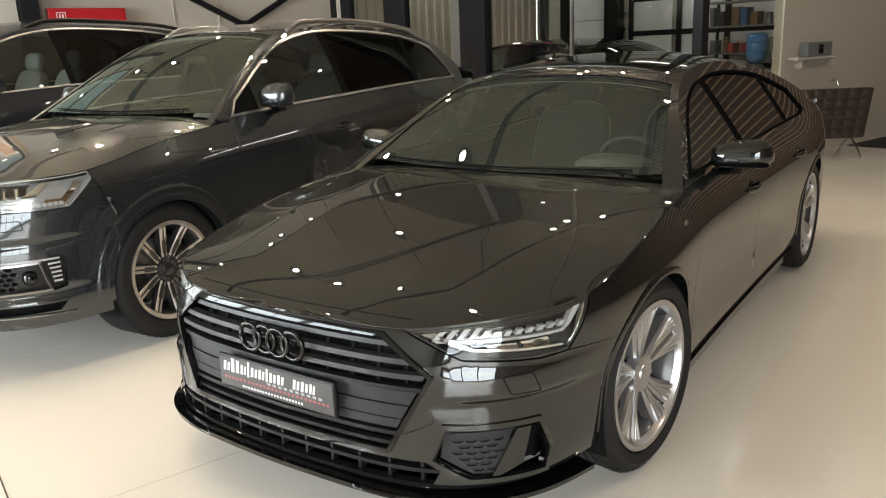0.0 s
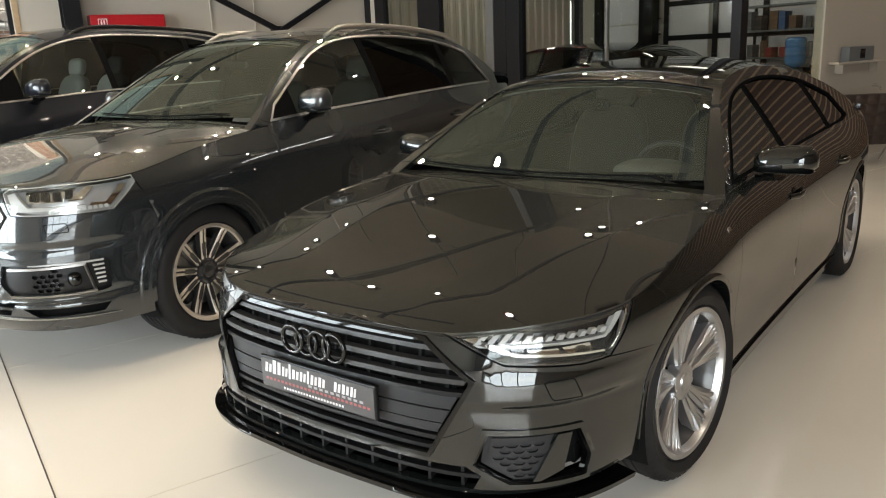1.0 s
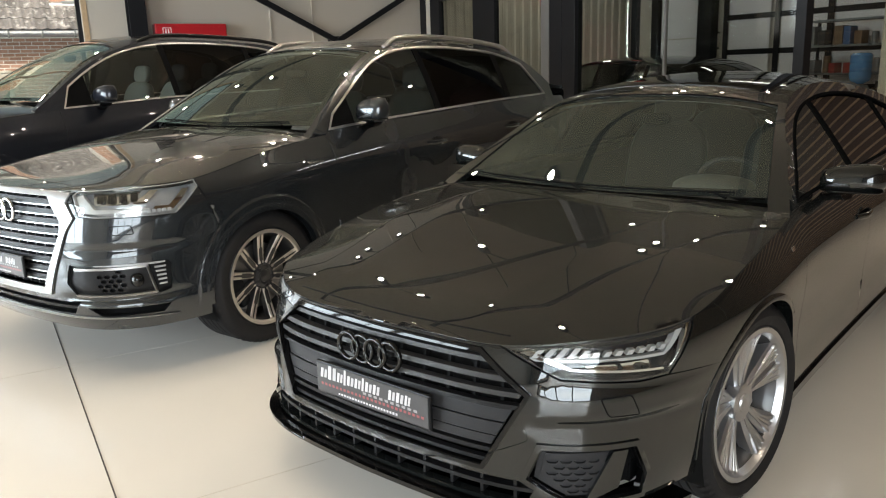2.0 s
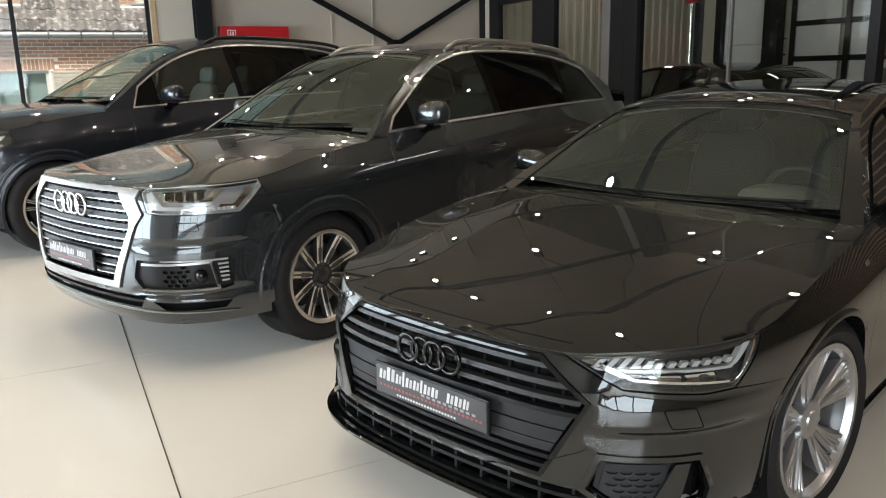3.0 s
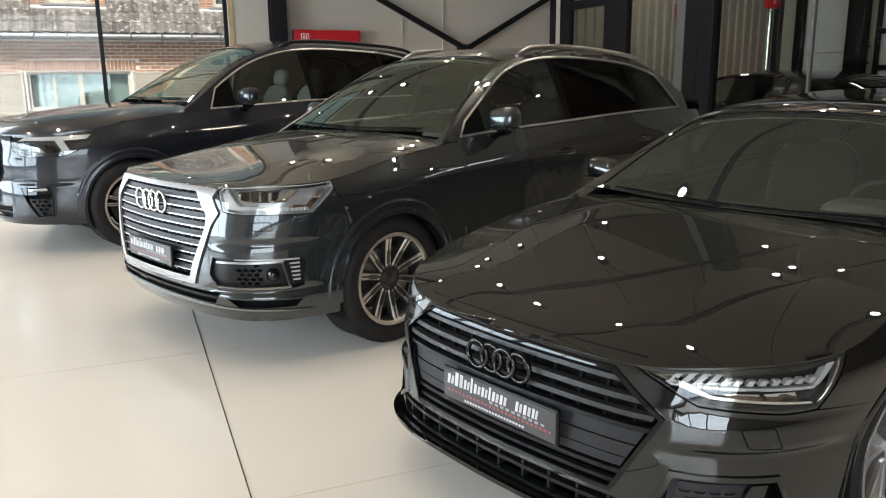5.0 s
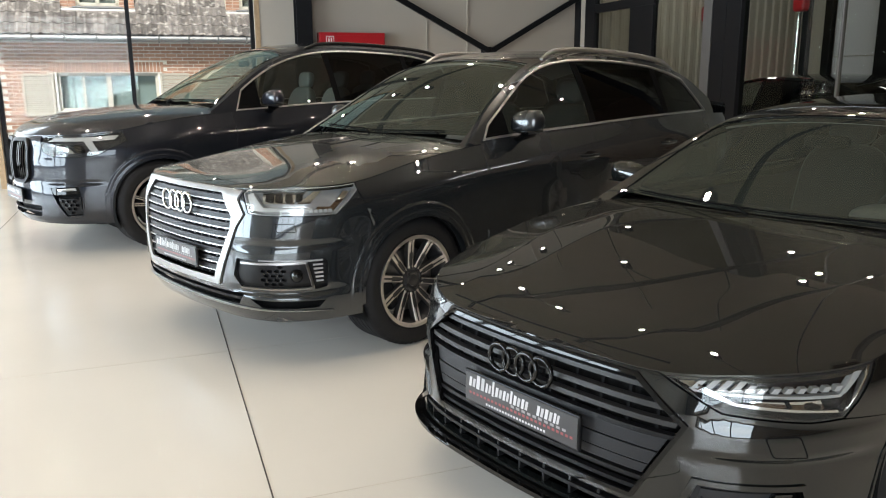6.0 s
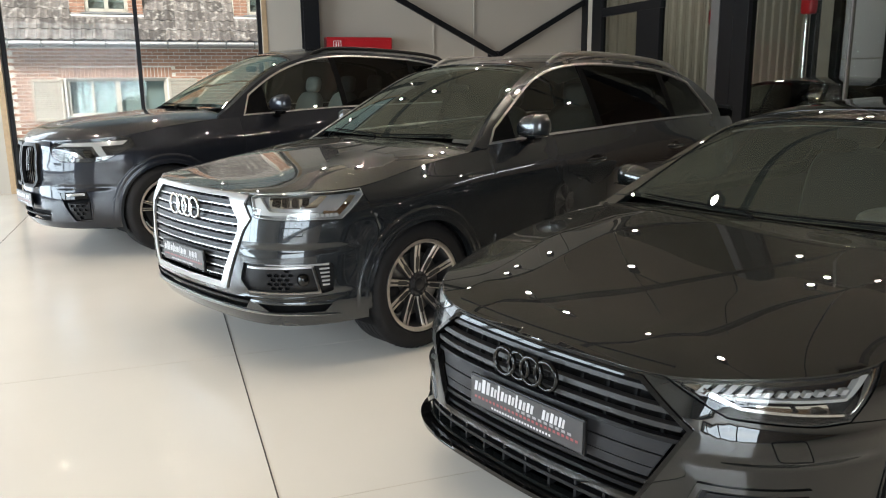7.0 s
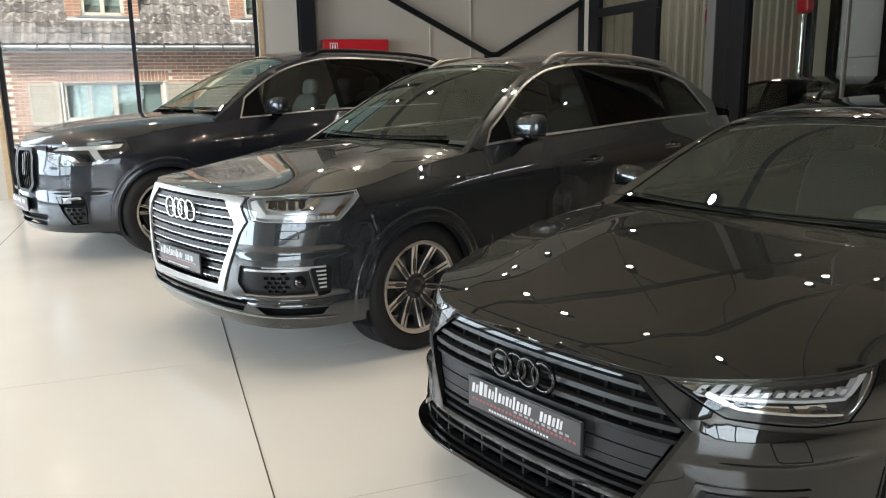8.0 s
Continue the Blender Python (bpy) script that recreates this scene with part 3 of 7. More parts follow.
        for i in range(m if closed else m - 1):
            j = (i + 1) % m
            faces += [[i * n + k, j * n + k, j * n + (k + 1) % n, i * n + (k + 1) % n] for k in range(n)]
        self.add(verts, faces, norms)
        if not closed:
            self.add([verts[k] for k in range(n)], [list(range(n))])
            self.add([verts[(m - 1) * n + k] for k in range(n)], [list(range(n))[::-1]])
        return self

    def lathe(self, prof, n=48, axis="x", a0=0.0, a1=2 * math.pi, crease=35):
        """A profile of (along, radius) turned about an axis through the origin."""
        full = abs(a1 - a0 - 2 * math.pi) < 1e-6
        m = n if full else n + 1
        def put(al, r, a):
            c, s = r * math.cos(a), r * math.sin(a)
            return (al, c, s) if axis == "x" else ((c, al, s) if axis == "y" else (c, s, al))
        seg = []
        for (l0, r0), (l1, r1) in zip(prof, prof[1:]):
            t = np.array([l1 - l0, r1 - r0]) / max(math.hypot(l1 - l0, r1 - r0), 1e-9)
            seg.append(np.array([-t[1], t[0]]))
        cc = math.cos(radians(crease))
        for k, ((l0, r0), (l1, r1)) in enumerate(zip(prof, prof[1:])):
            n0 = seg[k] + seg[k - 1] if k and seg[k] @ seg[k - 1] > cc else seg[k]
            n1 = seg[k] + seg[k + 1] if k + 1 < len(seg) and seg[k] @ seg[k + 1] > cc else seg[k]
            n0, n1 = n0 / np.linalg.norm(n0), n1 / np.linalg.norm(n1)
            verts, norms = [], []
            for i in range(m):
                a = a0 + (a1 - a0) * i / n
                verts += [put(l0, r0, a), put(l1, r1, a)]
                norms += [put(n0[0], n0[1], a), put(n1[0], n1[1], a)]
            faces = []
            for i in range(n):
                j = (i + 1) % m
                fc = [2 * i, 2 * i + 1, 2 * j + 1, 2 * j]
                w = np.cross(np.array(verts[fc[2]]) - verts[fc[0]], np.array(verts[fc[3]]) - verts[fc[1]])
                faces.append(fc if w @ np.array(norms[2 * i]) > 0 else fc[::-1])
            self.add(verts, faces, norms)
        return self

    def box(self, lo, hi, bevel=0.0):
        """A box with chamfered edges."""
        bm = bmesh.new()
        bmesh.ops.create_cube(bm, size=1)
        for v in bm.verts:
            v.co = [lo[i] + (v.co[i] + 0.5) * (hi[i] - lo[i]) for i in range(3)]
        if bevel:
            bmesh.ops.bevel(bm, geom=bm.edges[:], offset=bevel, segments=2, affect="EDGES", profile=0.5)
        bm.verts.index_update()
        self.add([v.co for v in bm.verts], [[v.index for v in f.verts] for f in bm.faces])
        bm.free()
        return self

    def blob(self, centre, size, power=3.0, nu=24, nv=14, turn=None):
        """A rounded block: a superellipsoid with half sizes size."""
        verts, norms, faces = [], [], []
        pw = lambda c: math.copysign(abs(c) ** (2 / power), c)
        for i in range(nv + 1):
            b = -math.pi / 2 + math.pi * i / nv
            for j in range(nu):
                a = 2 * math.pi * j / nu
                p = Vector((pw(math.cos(b)) * pw(math.cos(a)), pw(math.cos(b)) * pw(math.sin(a)), pw(math.sin(b))))
                g = Vector([math.copysign(abs(p[k]) ** (power - 1), p[k]) / size[k] for k in range(3)])
                g = g.normalized() if g.length > 1e-9 else Vector((0, 0, math.copysign(1, b)))
                q = Vector([p[k] * size[k] for k in range(3)])
                if turn:
                    q, g = turn @ q, turn @ g
                verts.append(q + Vector(centre))
                norms.append(g)
        for i in range(nv):
            for j in range(nu):
                faces.append([i * nu + j, i * nu + (j + 1) % nu, (i + 1) * nu + (j + 1) % nu, (i + 1) * nu + j])
        return self.add(verts, faces, norms)

    def mesh(self, name):
        seen, new_id, keep = {}, [], []
        for p in self.v:
            key = (round(p[0] * 2e4), round(p[1] * 2e4), round(p[2] * 2e4))
            if key not in seen:
                seen[key] = len(keep)
                keep.append(p)
            new_id.append(seen[key])
        faces, norms, at, had = [], [], 0, set()
        for f in self.f:
            g, gn = [], []
            for i, q in zip(f, self.n[at:at + len(f)]):
                if new_id[i] not in g:
                    g.append(new_id[i])
                    gn.append(q)
            key = tuple(sorted(g))
            if len(g) > 2 and key not in had:
                had.add(key)
                faces.append(g)
                norms += gn
            at += len(f)
        me = bpy.data.meshes.new(name)
        me.from_pydata(keep, [], faces)
        me.polygons.foreach_set("use_smooth", [True] * len(me.polygons))
        me.normals_split_custom_set(norms)
        return me


def part(name, b, material, parent=None, label="", at=None):
    """Links a Build or a bmesh as one mesh object under a thing or a part."""
    if isinstance(b, Build):
        me = b.mesh(name)
    elif isinstance(b, bpy.types.Mesh):
        me = b
    else:
        me = bpy.data.meshes.new(name)
        b.to_mesh(me)
        b.free()
    if not me.materials:
        me.materials.append(material)
    ob = new(name, me)
    ob.parent = parent
    if at is not None:
        ob.matrix_basis = at
    return tagged(ob, label) if label else ob


def thing(name, m, label, category, group="", kind=""):
    ob = new(name)
    ob.empty_display_size = 0.2
    ob.matrix_basis = m
    return tagged(ob, label, category, group, kind)
# ---- the showroom ----
M_FLOOR = mat("cream_resin_floor", (0.69, 0.665, 0.60), 0.22, 0, 0.25, 0.035, 1.3, 0.0002, 30, spec=0.5, coat_rough=0.12, rvar=0.3)
M_JOINT = mat("dark_floor_joint", (0.06, 0.05, 0.045), 0.7)
M_SEAM = mat("pale_floor_seam", (0.52, 0.48, 0.41), 0.5)
M_WALL = mat("cream_sandwich_panel", (0.44, 0.395, 0.325), 0.55, 0, 0, 0.04, 1.0, 0.0006, 14)
M_CEIL = mat("taupe_ceiling", (0.24, 0.193, 0.135), 0.8, 0, 0, 0.08, 1.5, 0.001, 20)
M_STEEL = mat("black_steel", (0.006, 0.006, 0.007), 0.45, 0.0, 0.0, 0.2, 6, 0.0003, 90, spec=0.25)
M_OAK = mat("oak_trim", (0.42, 0.29, 0.16), 0.5, 0, 0, 0.25, 18, 0.0006, 60)
M_RED = mat("red_enamel", (0.45, 0.012, 0.018), 0.32, 0, 0.4, 0.06, 6)
M_WHITE = mat("white_paint", (0.8, 0.8, 0.78), 0.45, 0, 0, 0.03, 6)
M_PANE = glass("shop_glass", (0.93, 0.95, 0.94), 1.2)
M_PART = glass("partition_glass", (0.80, 0.81, 0.76), 1.3)
M_GREY = mat("grey_enamel", (0.16, 0.17, 0.17), 0.45, 0.2, 0, 0.1, 8)

U0, U1, V0, V1, H = -10.79, 6.2, -9.0, 6.43, 5.8
VB, UR, WH = 12.0, -2.95, 5.7


def slab_site(name, lo, hi, material, label="", category="", kind="structure", bevel=0.0, parent=None):
    ob = part(name, Build().box(lo, hi, bevel), material, parent)
    if parent is None:
        ob.matrix_basis = SITE
        tagged(ob, label, category, "", kind)
    return ob


def wall(name, lo, hi, holes, axis, material, label):
    """A wall as boxes round its openings; holes: (from, to, bottom, top) along the wall."""
    b = Build()
    k = 1 if axis == "v" else 0
    cuts = sorted({lo[k], hi[k], *[h[0] for h in holes], *[h[1] for h in holes]})
    for a, c in zip(cuts, cuts[1:]):
        spans, z = [], lo[2]
        for h in sorted((h for h in holes if h[0] <= a and h[1] >= c), key=lambda h: h[2]):
            spans.append((z, h[2]))
            z = h[3]
        spans.append((z, hi[2]))
        for z0, z1 in spans:
            if z1 - z0 > 1e-4:
                p, q = list(lo), list(hi)
                p[k], q[k], p[2], q[2] = a, c, z0, z1
                b.box(p, q)
    ob = part(name, b, material)
    ob.matrix_basis = SITE
    return tagged(ob, label, "wall", "", "structure")


# ground outside, floor and ceiling
b = Build()
b.add([(-400, -400, -0.06), (400, -400, -0.06), (400, 400, -0.06), (-400, 400, -0.06)], [[0, 1, 2, 3]])
tagged(part("ground", b, mat("grey_paving", (0.22, 0.21, 0.2), 0.8, 0, 0, 0.2, 0.6, 0.002, 20)), "grey paved ground outside the showroom", "ground", "", "structure")
slab_site("floor", (U0, V0, -0.05), (U1, VB, 0.0), M_FLOOR, "glossy cream resin showroom floor with thin dark joints", "floor")
slab_site("ceiling", (U0 - 0.2, V0 - 0.2, H), (U1 + 0.2, VB + 0.2, H + 0.15), M_CEIL, "taupe showroom ceiling", "ceiling")
for name, lo, hi, m in [
    ("floor_joint_1", (U0, -0.728, 0.0), (U1, -0.722, 0.0015), M_JOINT),
    ("floor_joint_2", (U0, -2.653, 0.0), (U1, -2.647, 0.0015), M_JOINT),
    ("floor_joint_3", (-0.534, V0, 0.0), (-0.530, VB, 0.0010), M_SEAM),
    ("floor_joint_4", (-2.302, V0, 0.0), (-2.298, VB, 0.0010), M_SEAM),
]:
    slab_site(name, lo, hi, m, "thin joint across the cream floor", "floor joint")

# west wall with the tall window
wall("wall_west", (U0 - 0.25, V0, 0), (U0, V1, H), [(-3.11, 0.62, 0.0, WH), (-8.2, -4.4, 0.0, WH)], "v", M_WALL, "cream panel wall with a tall window")
wall("wall_south", (U0, V0 - 0.2, 0), (U1, V0, H), [(-9.5 + 3.1 * i, -6.6 + 3.1 * i, 0.05, 3.8) for i in range(3)], "u", M_WALL, "cream wall with a glazed shop front")
M_BACKING = mat("brown_timber_board", (0.085, 0.042, 0.020), 0.6, 0, 0, 0.3, 4, 0.0006, 60)
M_SLAT = mat("pale_timber_slat", (0.38, 0.235, 0.115), 0.5, 0, 0.1, 0.3, 5, 0.0006, 60, object_random=0.3)
east = wall("wall_east", (U1, V0, 0), (U1 + 0.2, VB, H), [(-7.2, -1.4, 0.05, 3.8)], "v", M_BACKING, "brown timber wall with thin pale slats")
for i in range(26):
    part("slat", Build().box((U1 - 0.04, -1.3, 0.15 + 0.157 * i), (U1 - 0.003, VB - 0.01, 0.185 + 0.157 * i), 0.004), M_SLAT, east)
north = wall("wall_north", (U0 - 0.25, VB, 0), (U1, VB + 0.2, H), [], "u", M_WALL, "pale workshop wall, clad with timber slats beyond the inner wall")
part("backing", Build().box((UR + 0.015, VB - 0.02, 0.0), (U1 - 0.05, VB - 0.002, H)), M_BACKING, north)
for i in range(26):
    part("slat", Build().box((UR + 0.02, VB - 0.055, 0.15 + 0.157 * i), (U1 - 0.06, VB - 0.018, 0.185 + 0.157 * i), 0.004), M_SLAT, north)
wall("wall_workshop", (U0 - 0.25, V1, 0), (U0, VB, H), [], "v", M_WALL, "pale panel wall of the workshop")
wall("wall_inner", (UR - 0.12, 8.09, 0), (UR, VB, H), [], "v", M_WALL, "plain cream inner wall with a small shelf")

# tall window in the west wall: frame, mullion, panes, oak reveal
win = thing("window_1", SITE, "tall window with slim black frame and oak reveal", "window", "", "structure")
xw = U0 - 0.14
win3 = thing("window_3", SITE, "tall window with slim black frame", "window", "", "structure")
for v0, v1 in ((-8.2, -8.14), (-6.33, -6.27), (-4.46, -4.4)):
    part("window_frame", Build().box((xw - 0.04, v0, 0.0), (xw + 0.05, v1, WH), 0.004), M_STEEL, win3)
pane3 = part("pane", Build().box((xw, -8.14, 0.0), (xw + 0.008, -4.46, WH)), M_PANE, win3)
pane3.visible_shadow = False
for v0, v1 in ((-3.11, -3.05), (-1.28, -1.22), (0.56, 0.62)):
    part("window_frame", Build().box((xw - 0.04, v0, 0.0), (xw + 0.05, v1, WH), 0.004), M_STEEL, win)
for z0, z1 in ((0.0, 0.05), (WH - 0.06, WH)):
    part("window_frame", Build().box((xw - 0.04, -3.05, z0), (xw + 0.05, 0.56, z1), 0.004), M_STEEL, win)
for v0, v1 in ((-3.05, -1.28), (-1.22, 0.56)):
    pane = part("pane", Build().box((xw, v0, 0.05), (xw + 0.008, v1, WH - 0.06)), M_PANE, win)
    pane.visible_shadow = False
for v0, v1 in ((-3.19, -3.113), (0.623, 0.70)):
    part("oak_reveal", Build().box((U0 - 0.02, v0, 0.0), (U0 + 0.012, v1, WH), 0.003), M_OAK, win)
slab_site("baseboard", (U0, 0.71, 0.0), (U0 + 0.015, V1, 0.10), M_GREY, "low grey skirting along the wall", "baseboard")

# black steel: columns and wind braces against the west wall
def h_column(u, v, depth, width, label):
    col = thing("steel_column", SITE @ pose(u, v, 0), label, "column")
    part("flange", Build().box((-depth / 2, -width / 2, 0), (-depth / 2 + 0.016, width / 2, H), 0.002), M_STEEL, col)
    part("flange", Build().box((depth / 2 - 0.016, -width / 2, 0), (depth / 2, width / 2, H), 0.002), M_STEEL, col)
    part("web", Build().box((-depth / 2 + 0.016, -0.006, 0), (depth / 2 - 0.016, 0.006, H)), M_STEEL, col)
    part("base_plate", Build().box((-depth / 2 - 0.04, -width / 2 - 0.04, 0), (depth / 2 + 0.04, width / 2 + 0.04, 0.02), 0.002), M_STEEL, col)
    return col


h_column(U0 + 0.135, 1.365, 0.25, 0.25, "black steel column against the cream wall")
for v0, z0, v1, z1 in ((1.49, 3.62, 4.62, 2.03), (4.68, 2.03, 6.38, 2.97)):
    d = Vector((0, v1 - v0, z1 - z0))
    b = Build().box((-0.03, 0, -0.045), (0.03, d.length, 0.045), 0.003)
    ob = part("wind_brace", b, M_STEEL)
    ob.matrix_basis = SITE @ pose(U0 + 0.10, v0, z0, math.degrees(math.atan2(d.z, d.y)))
    tagged(ob, "slanting black steel wind brace on the cream wall", "brace", "wind braces")
part("gusset", Build().box((-0.012, 4.5, 1.9), (0.012, 4.8, 2.1), 0.002), M_STEEL, ob).matrix_basis = ob.matrix_basis.inverted() @ SITE @ pose(U0 + 0.04, 0, 0)
for v, z0, z1 in ((3.50, 2.05, 2.52), (4.25, 0.1, H)):
    slab_site("conduit", (U0 + 0.002, v - 0.012, z0), (U0 + 0.028, v + 0.012, z1), M_WALL, "thin cream conduit on the wall", "conduit", "", 0.004)

# red hose cabinet
cab = thing("hose_cabinet", SITE @ pose(U0 + 0.1, 2.15, 1.75), "red enamelled wall cabinet with a small white sign", "cabinet")
part("body", Build().box((-0.098, -0.55, -0.30), (0.10, 0.55, 0.55), 0.012), M_RED, cab)
part("door", Build().box((0.1, -0.53, -0.28), (0.108, 0.53, 0.50), 0.003), M_RED, cab)
sg = part("sign", Build().box((0.108, -0.44, 0.36), (0.111, -0.31, 0.49)), M_WHITE, cab, "small white pictogram sign")
part("sign_field", Build().box((0.111, -0.43, 0.37), (0.1125, -0.32, 0.48)), M_RED, sg)
for y0, y1, z0, z1 in ((-0.405, -0.385, 0.39, 0.45), (-0.365, -0.345, 0.39, 0.465), (-0.40, -0.385, 0.455, 0.47)):
    part("sign_mark", Build().box((0.1125, y0, z0), (0.1135, y1, z1)), M_WHITE, sg)

# glazed partition to the workshop
M_ALU_POST = mat("grey_anodised_post", (0.15, 0.145, 0.135), 0.45, 0.3, 0, 0.08, 8)
gp = thing("glazed_partition", SITE, "black-framed glass partition to the workshop", "partition", "", "structure")
def post(u0, u1, z0=0.0, z1=H, m=None, dv=0.10):
    part("post", Build().box((u0, V1 - dv / 2, z0), (u1, V1 + dv / 2, z1), 0.004), m or M_STEEL, gp)
def rail(u0, u1, z0, z1):
    part("transom", Build().box((u0, V1 - 0.046, z0), (u1, V1 + 0.046, z1), 0.004), M_STEEL, gp)
def pane(u0, u1, z0, z1, name="pane"):
    ob = part(name, Build().box((u0, V1 - 0.006, z0), (u1, V1 + 0.006, z1)), M_PART, gp)
    ob.visible_shadow = False
post(-10.785, -10.60)
post(-10.60, -10.42, m=M_WALL, dv=0.06)
post(-10.42, -10.10)
rail(-10.10, -8.38, 2.66, 2.80)
post(-9.02, -8.40, 0.0, 2.66)
pane(-10.10, -9.02, 0.02, 2.66)
pane(-10.10, -8.40, 2.80, H)
pane(-8.38, -7.20, 0.02, H)
post(-7.20, -7.02, m=M_ALU_POST)
post(-6.99, -6.72, dv=0.12)
post(-6.70, -6.42, dv=0.14)
pane(-6.42, UR - 0.06, 0.02, H)
post(-4.83, -4.80, dv=0.05, m=M_ALU_POST)
post(UR - 0.06, UR + 0.06, dv=0.12)
rg = part("pane", Build().box((UR - 0.006, V1 + 0.06, 0.02), (UR + 0.006, 8.03, H)), M_PART, gp)
rg.visible_shadow = False
part("post", Build().box((UR - 0.10, 8.03, 0), (UR + 0.02, 8.09, H), 0.004), M_WALL, gp)
hd = part("door_handle", Build().sweep([(-9.0, V1 - 0.10, 0.95), (-9.0, V1 - 0.10, 1.35)], 0.014, 8), M_SATIN_ALU, gp)

# the workshop behind the glass
M_FLUTED = mat("fluted_cream_sheet", (0.50, 0.45, 0.37), 0.5, 0.1, 0, 0.06, 2)
M_LIT = mat("white_panel", (0.62, 0.60, 0.61), 0.5, 0, 0, 0.04, 2)
b = Build()
rib = [(0.0, 0.0), (0.03, 0.028), (0.10, 0.028), (0.13, 0.0), (0.20, 0.0)]
for k in range(27):
    v = V1 + 0.10 + 0.20 * k
    for (a, h), (c, g) in zip(rib, rib[1:]):
        b.add([(U0 + 0.004 + h, v + a, 0), (U0 + 0.004 + g, v + c, 0), (U0 + 0.004 + g, v + c, H), (U0 + 0.004 + h, v + a, H)], [[0, 1, 2, 3]])
ob = part("cladding", b, M_FLUTED)
ob.matrix_basis = SITE
tagged(ob, "ribbed cream metal cladding of the workshop wall", "cladding", "", "structure")
pd = thing("side_door", SITE @ pose(0, VB - 0.05, 0), "pale workshop side door in two leaves beside a black post", "door", "", "structure")
for z0, z1 in ((0.02, 1.93), (1.95, H)):
    part("leaf", Build().box((-10.08, -0.03, z0), (-9.02, 0.0, z1), 0.004), M_LIT, pd)
part("post", Build().box((-8.98, -0.20, 0), (-8.62, 0.0, H), 0.006), M_STEEL, pd)
part("post", Build().box((-10.30, -0.12, 0), (-10.12, 0.0, H), 0.006), M_STEEL, pd)
for z in (1.72, 2.02):
    part("hinge", Build().box((-9.06, -0.07, z - 0.015), (-8.98, -0.03, z + 0.015), 0.004), M_STEEL, pd)
    part("hinge", Build().box((-8.62, -0.07, z - 0.015), (-8.54, -0.03, z + 0.015), 0.004), M_STEEL, pd)

sd = thing("sectional_door", SITE @ pose(0, VB - 0.05, 0), "black-framed sectional workshop door with pale panes", "garage door")
for r in range(7):
    z = 0.28 + 0.65 * r
    if z < H:
        part("door_rail", Build().box((-8.45, -0.05, z), (-4.9, 0.0, min(z + 0.10, H)), 0.004), M_STEEL, sd)
for u in (-8.45, -7.30, -6.26, -5.22):
    part("door_stile", Build().box((u, -0.062, 0), (u + 0.12, -0.052, H), 0.004), M_STEEL, sd)
for r in range(6):
    for u in (-8.33, -7.18, -6.14):
        z = 0.38 + 0.65 * r
        part("pane", Build().box((u, -0.03, z), (u + 0.92, -0.02, min(z + 0.55, H)), 0.002), M_LIT, sd)
lift = thing("vehicle_lift", SITE @ pose(-8.9, 9.2, 0), "grey hydraulic lift posts with chrome rods and red caps", "vehicle lift")
for u, v in ((-1.66, 0.0), (0.66, 0.0)):
    part("lift_base", Build().box((u - 0.2, v - 0.2, 0), (u + 0.2, v + 0.2, 0.05), 0.006), M_GREY, lift)
    part("lift_post", Build().box((u - 0.02, v + 0.03, 0.05), (u + 0.11, v + 0.13, 3.0), 0.01), M_STEEL, lift)
    part("lift_rod", Build().lathe([(0.05, 0.0), (0.05, 0.038), (2.62, 0.038), (2.62, 0.0)], 20, "z"), M_CHROME, lift, "", pose(u - 0.06, v, 0))
    part("lift_cap", Build().blob((u - 0.02, v, 2.75), (0.13, 0.09, 0.15), 5), M_RED, lift)

M_WATER = glass("blue_water_bottle", (0.25, 0.55, 0.85), 1.4)
wc = thing("water_cooler", SITE @ pose(-4.15, 9.5, 0), "white water cooler with a blue bottle on top", "water cooler")
part("body", Build().box((-0.16, -0.16, 0.0), (0.16, 0.16, 1.02), 0.02), M_WHITE, wc)
part("collar", Build().lathe([(1.02, 0.0), (1.02, 0.13), (1.10, 0.10), (1.12, 0.0)], 24, "z"), M_GREY, wc)
part("bottle", Build().lathe([(1.12, 0.05), (1.16, 0.12), (1.20, 0.14), (1.27, 0.14), (1.285, 0.132), (1.30, 0.14), (1.38, 0.14), (1.395, 0.132), (1.41, 0.14), (1.50, 0.14), (1.53, 0.11), (1.54, 0.0)], 32, "z"), mat("blue_bottle", (0.08, 0.22, 0.45), 0.15, 0, 0.6, 0.1, 9), wc)
part("drip_tray", Build().box((-0.12, -0.24, 0.60), (0.12, -0.16, 0.63), 0.006), M_GREY, wc)
part("tap", Build().box((-0.05, -0.21, 0.80), (-0.02, -0.16, 0.84), 0.005), M_RED, wc)
part("tap", Build().box((0.02, -0.21, 0.80), (0.05, -0.16, 0.84), 0.005), M_WATER, wc)

rack = thing("workshop_rack", SITE @ pose(-5.3, 11.4, 0), "dark workshop rack filled with tins and boxes", "shelf")
for u in (-0.9, 0.9):
    for v in (-0.2, 0.2):
        part("upright", Build().box((u - 0.02, v - 0.02, 0), (u + 0.02, v + 0.02, 2.1), 0.002), M_STEEL, rack)
for z in (0.2, 0.75, 1.2, 1.65, 2.05):
    part("board", Build().box((-0.92, -0.22, z), (0.92, 0.22, z + 0.03), 0.003), M_GREY, rack)
rnd = random.Random(7)
TINS = [mat("tin_" + n, c, 0.35, 0.0, 0.2, 0.1, 12) for n, c in (("red", (0.28, 0.04, 0.03)), ("grey", (0.12, 0.12, 0.12)), ("blue", (0.04, 0.09, 0.2)), ("white", (0.4, 0.4, 0.39)), ("black", (0.02, 0.02, 0.02)), ("brown", (0.14, 0.08, 0.04)))]
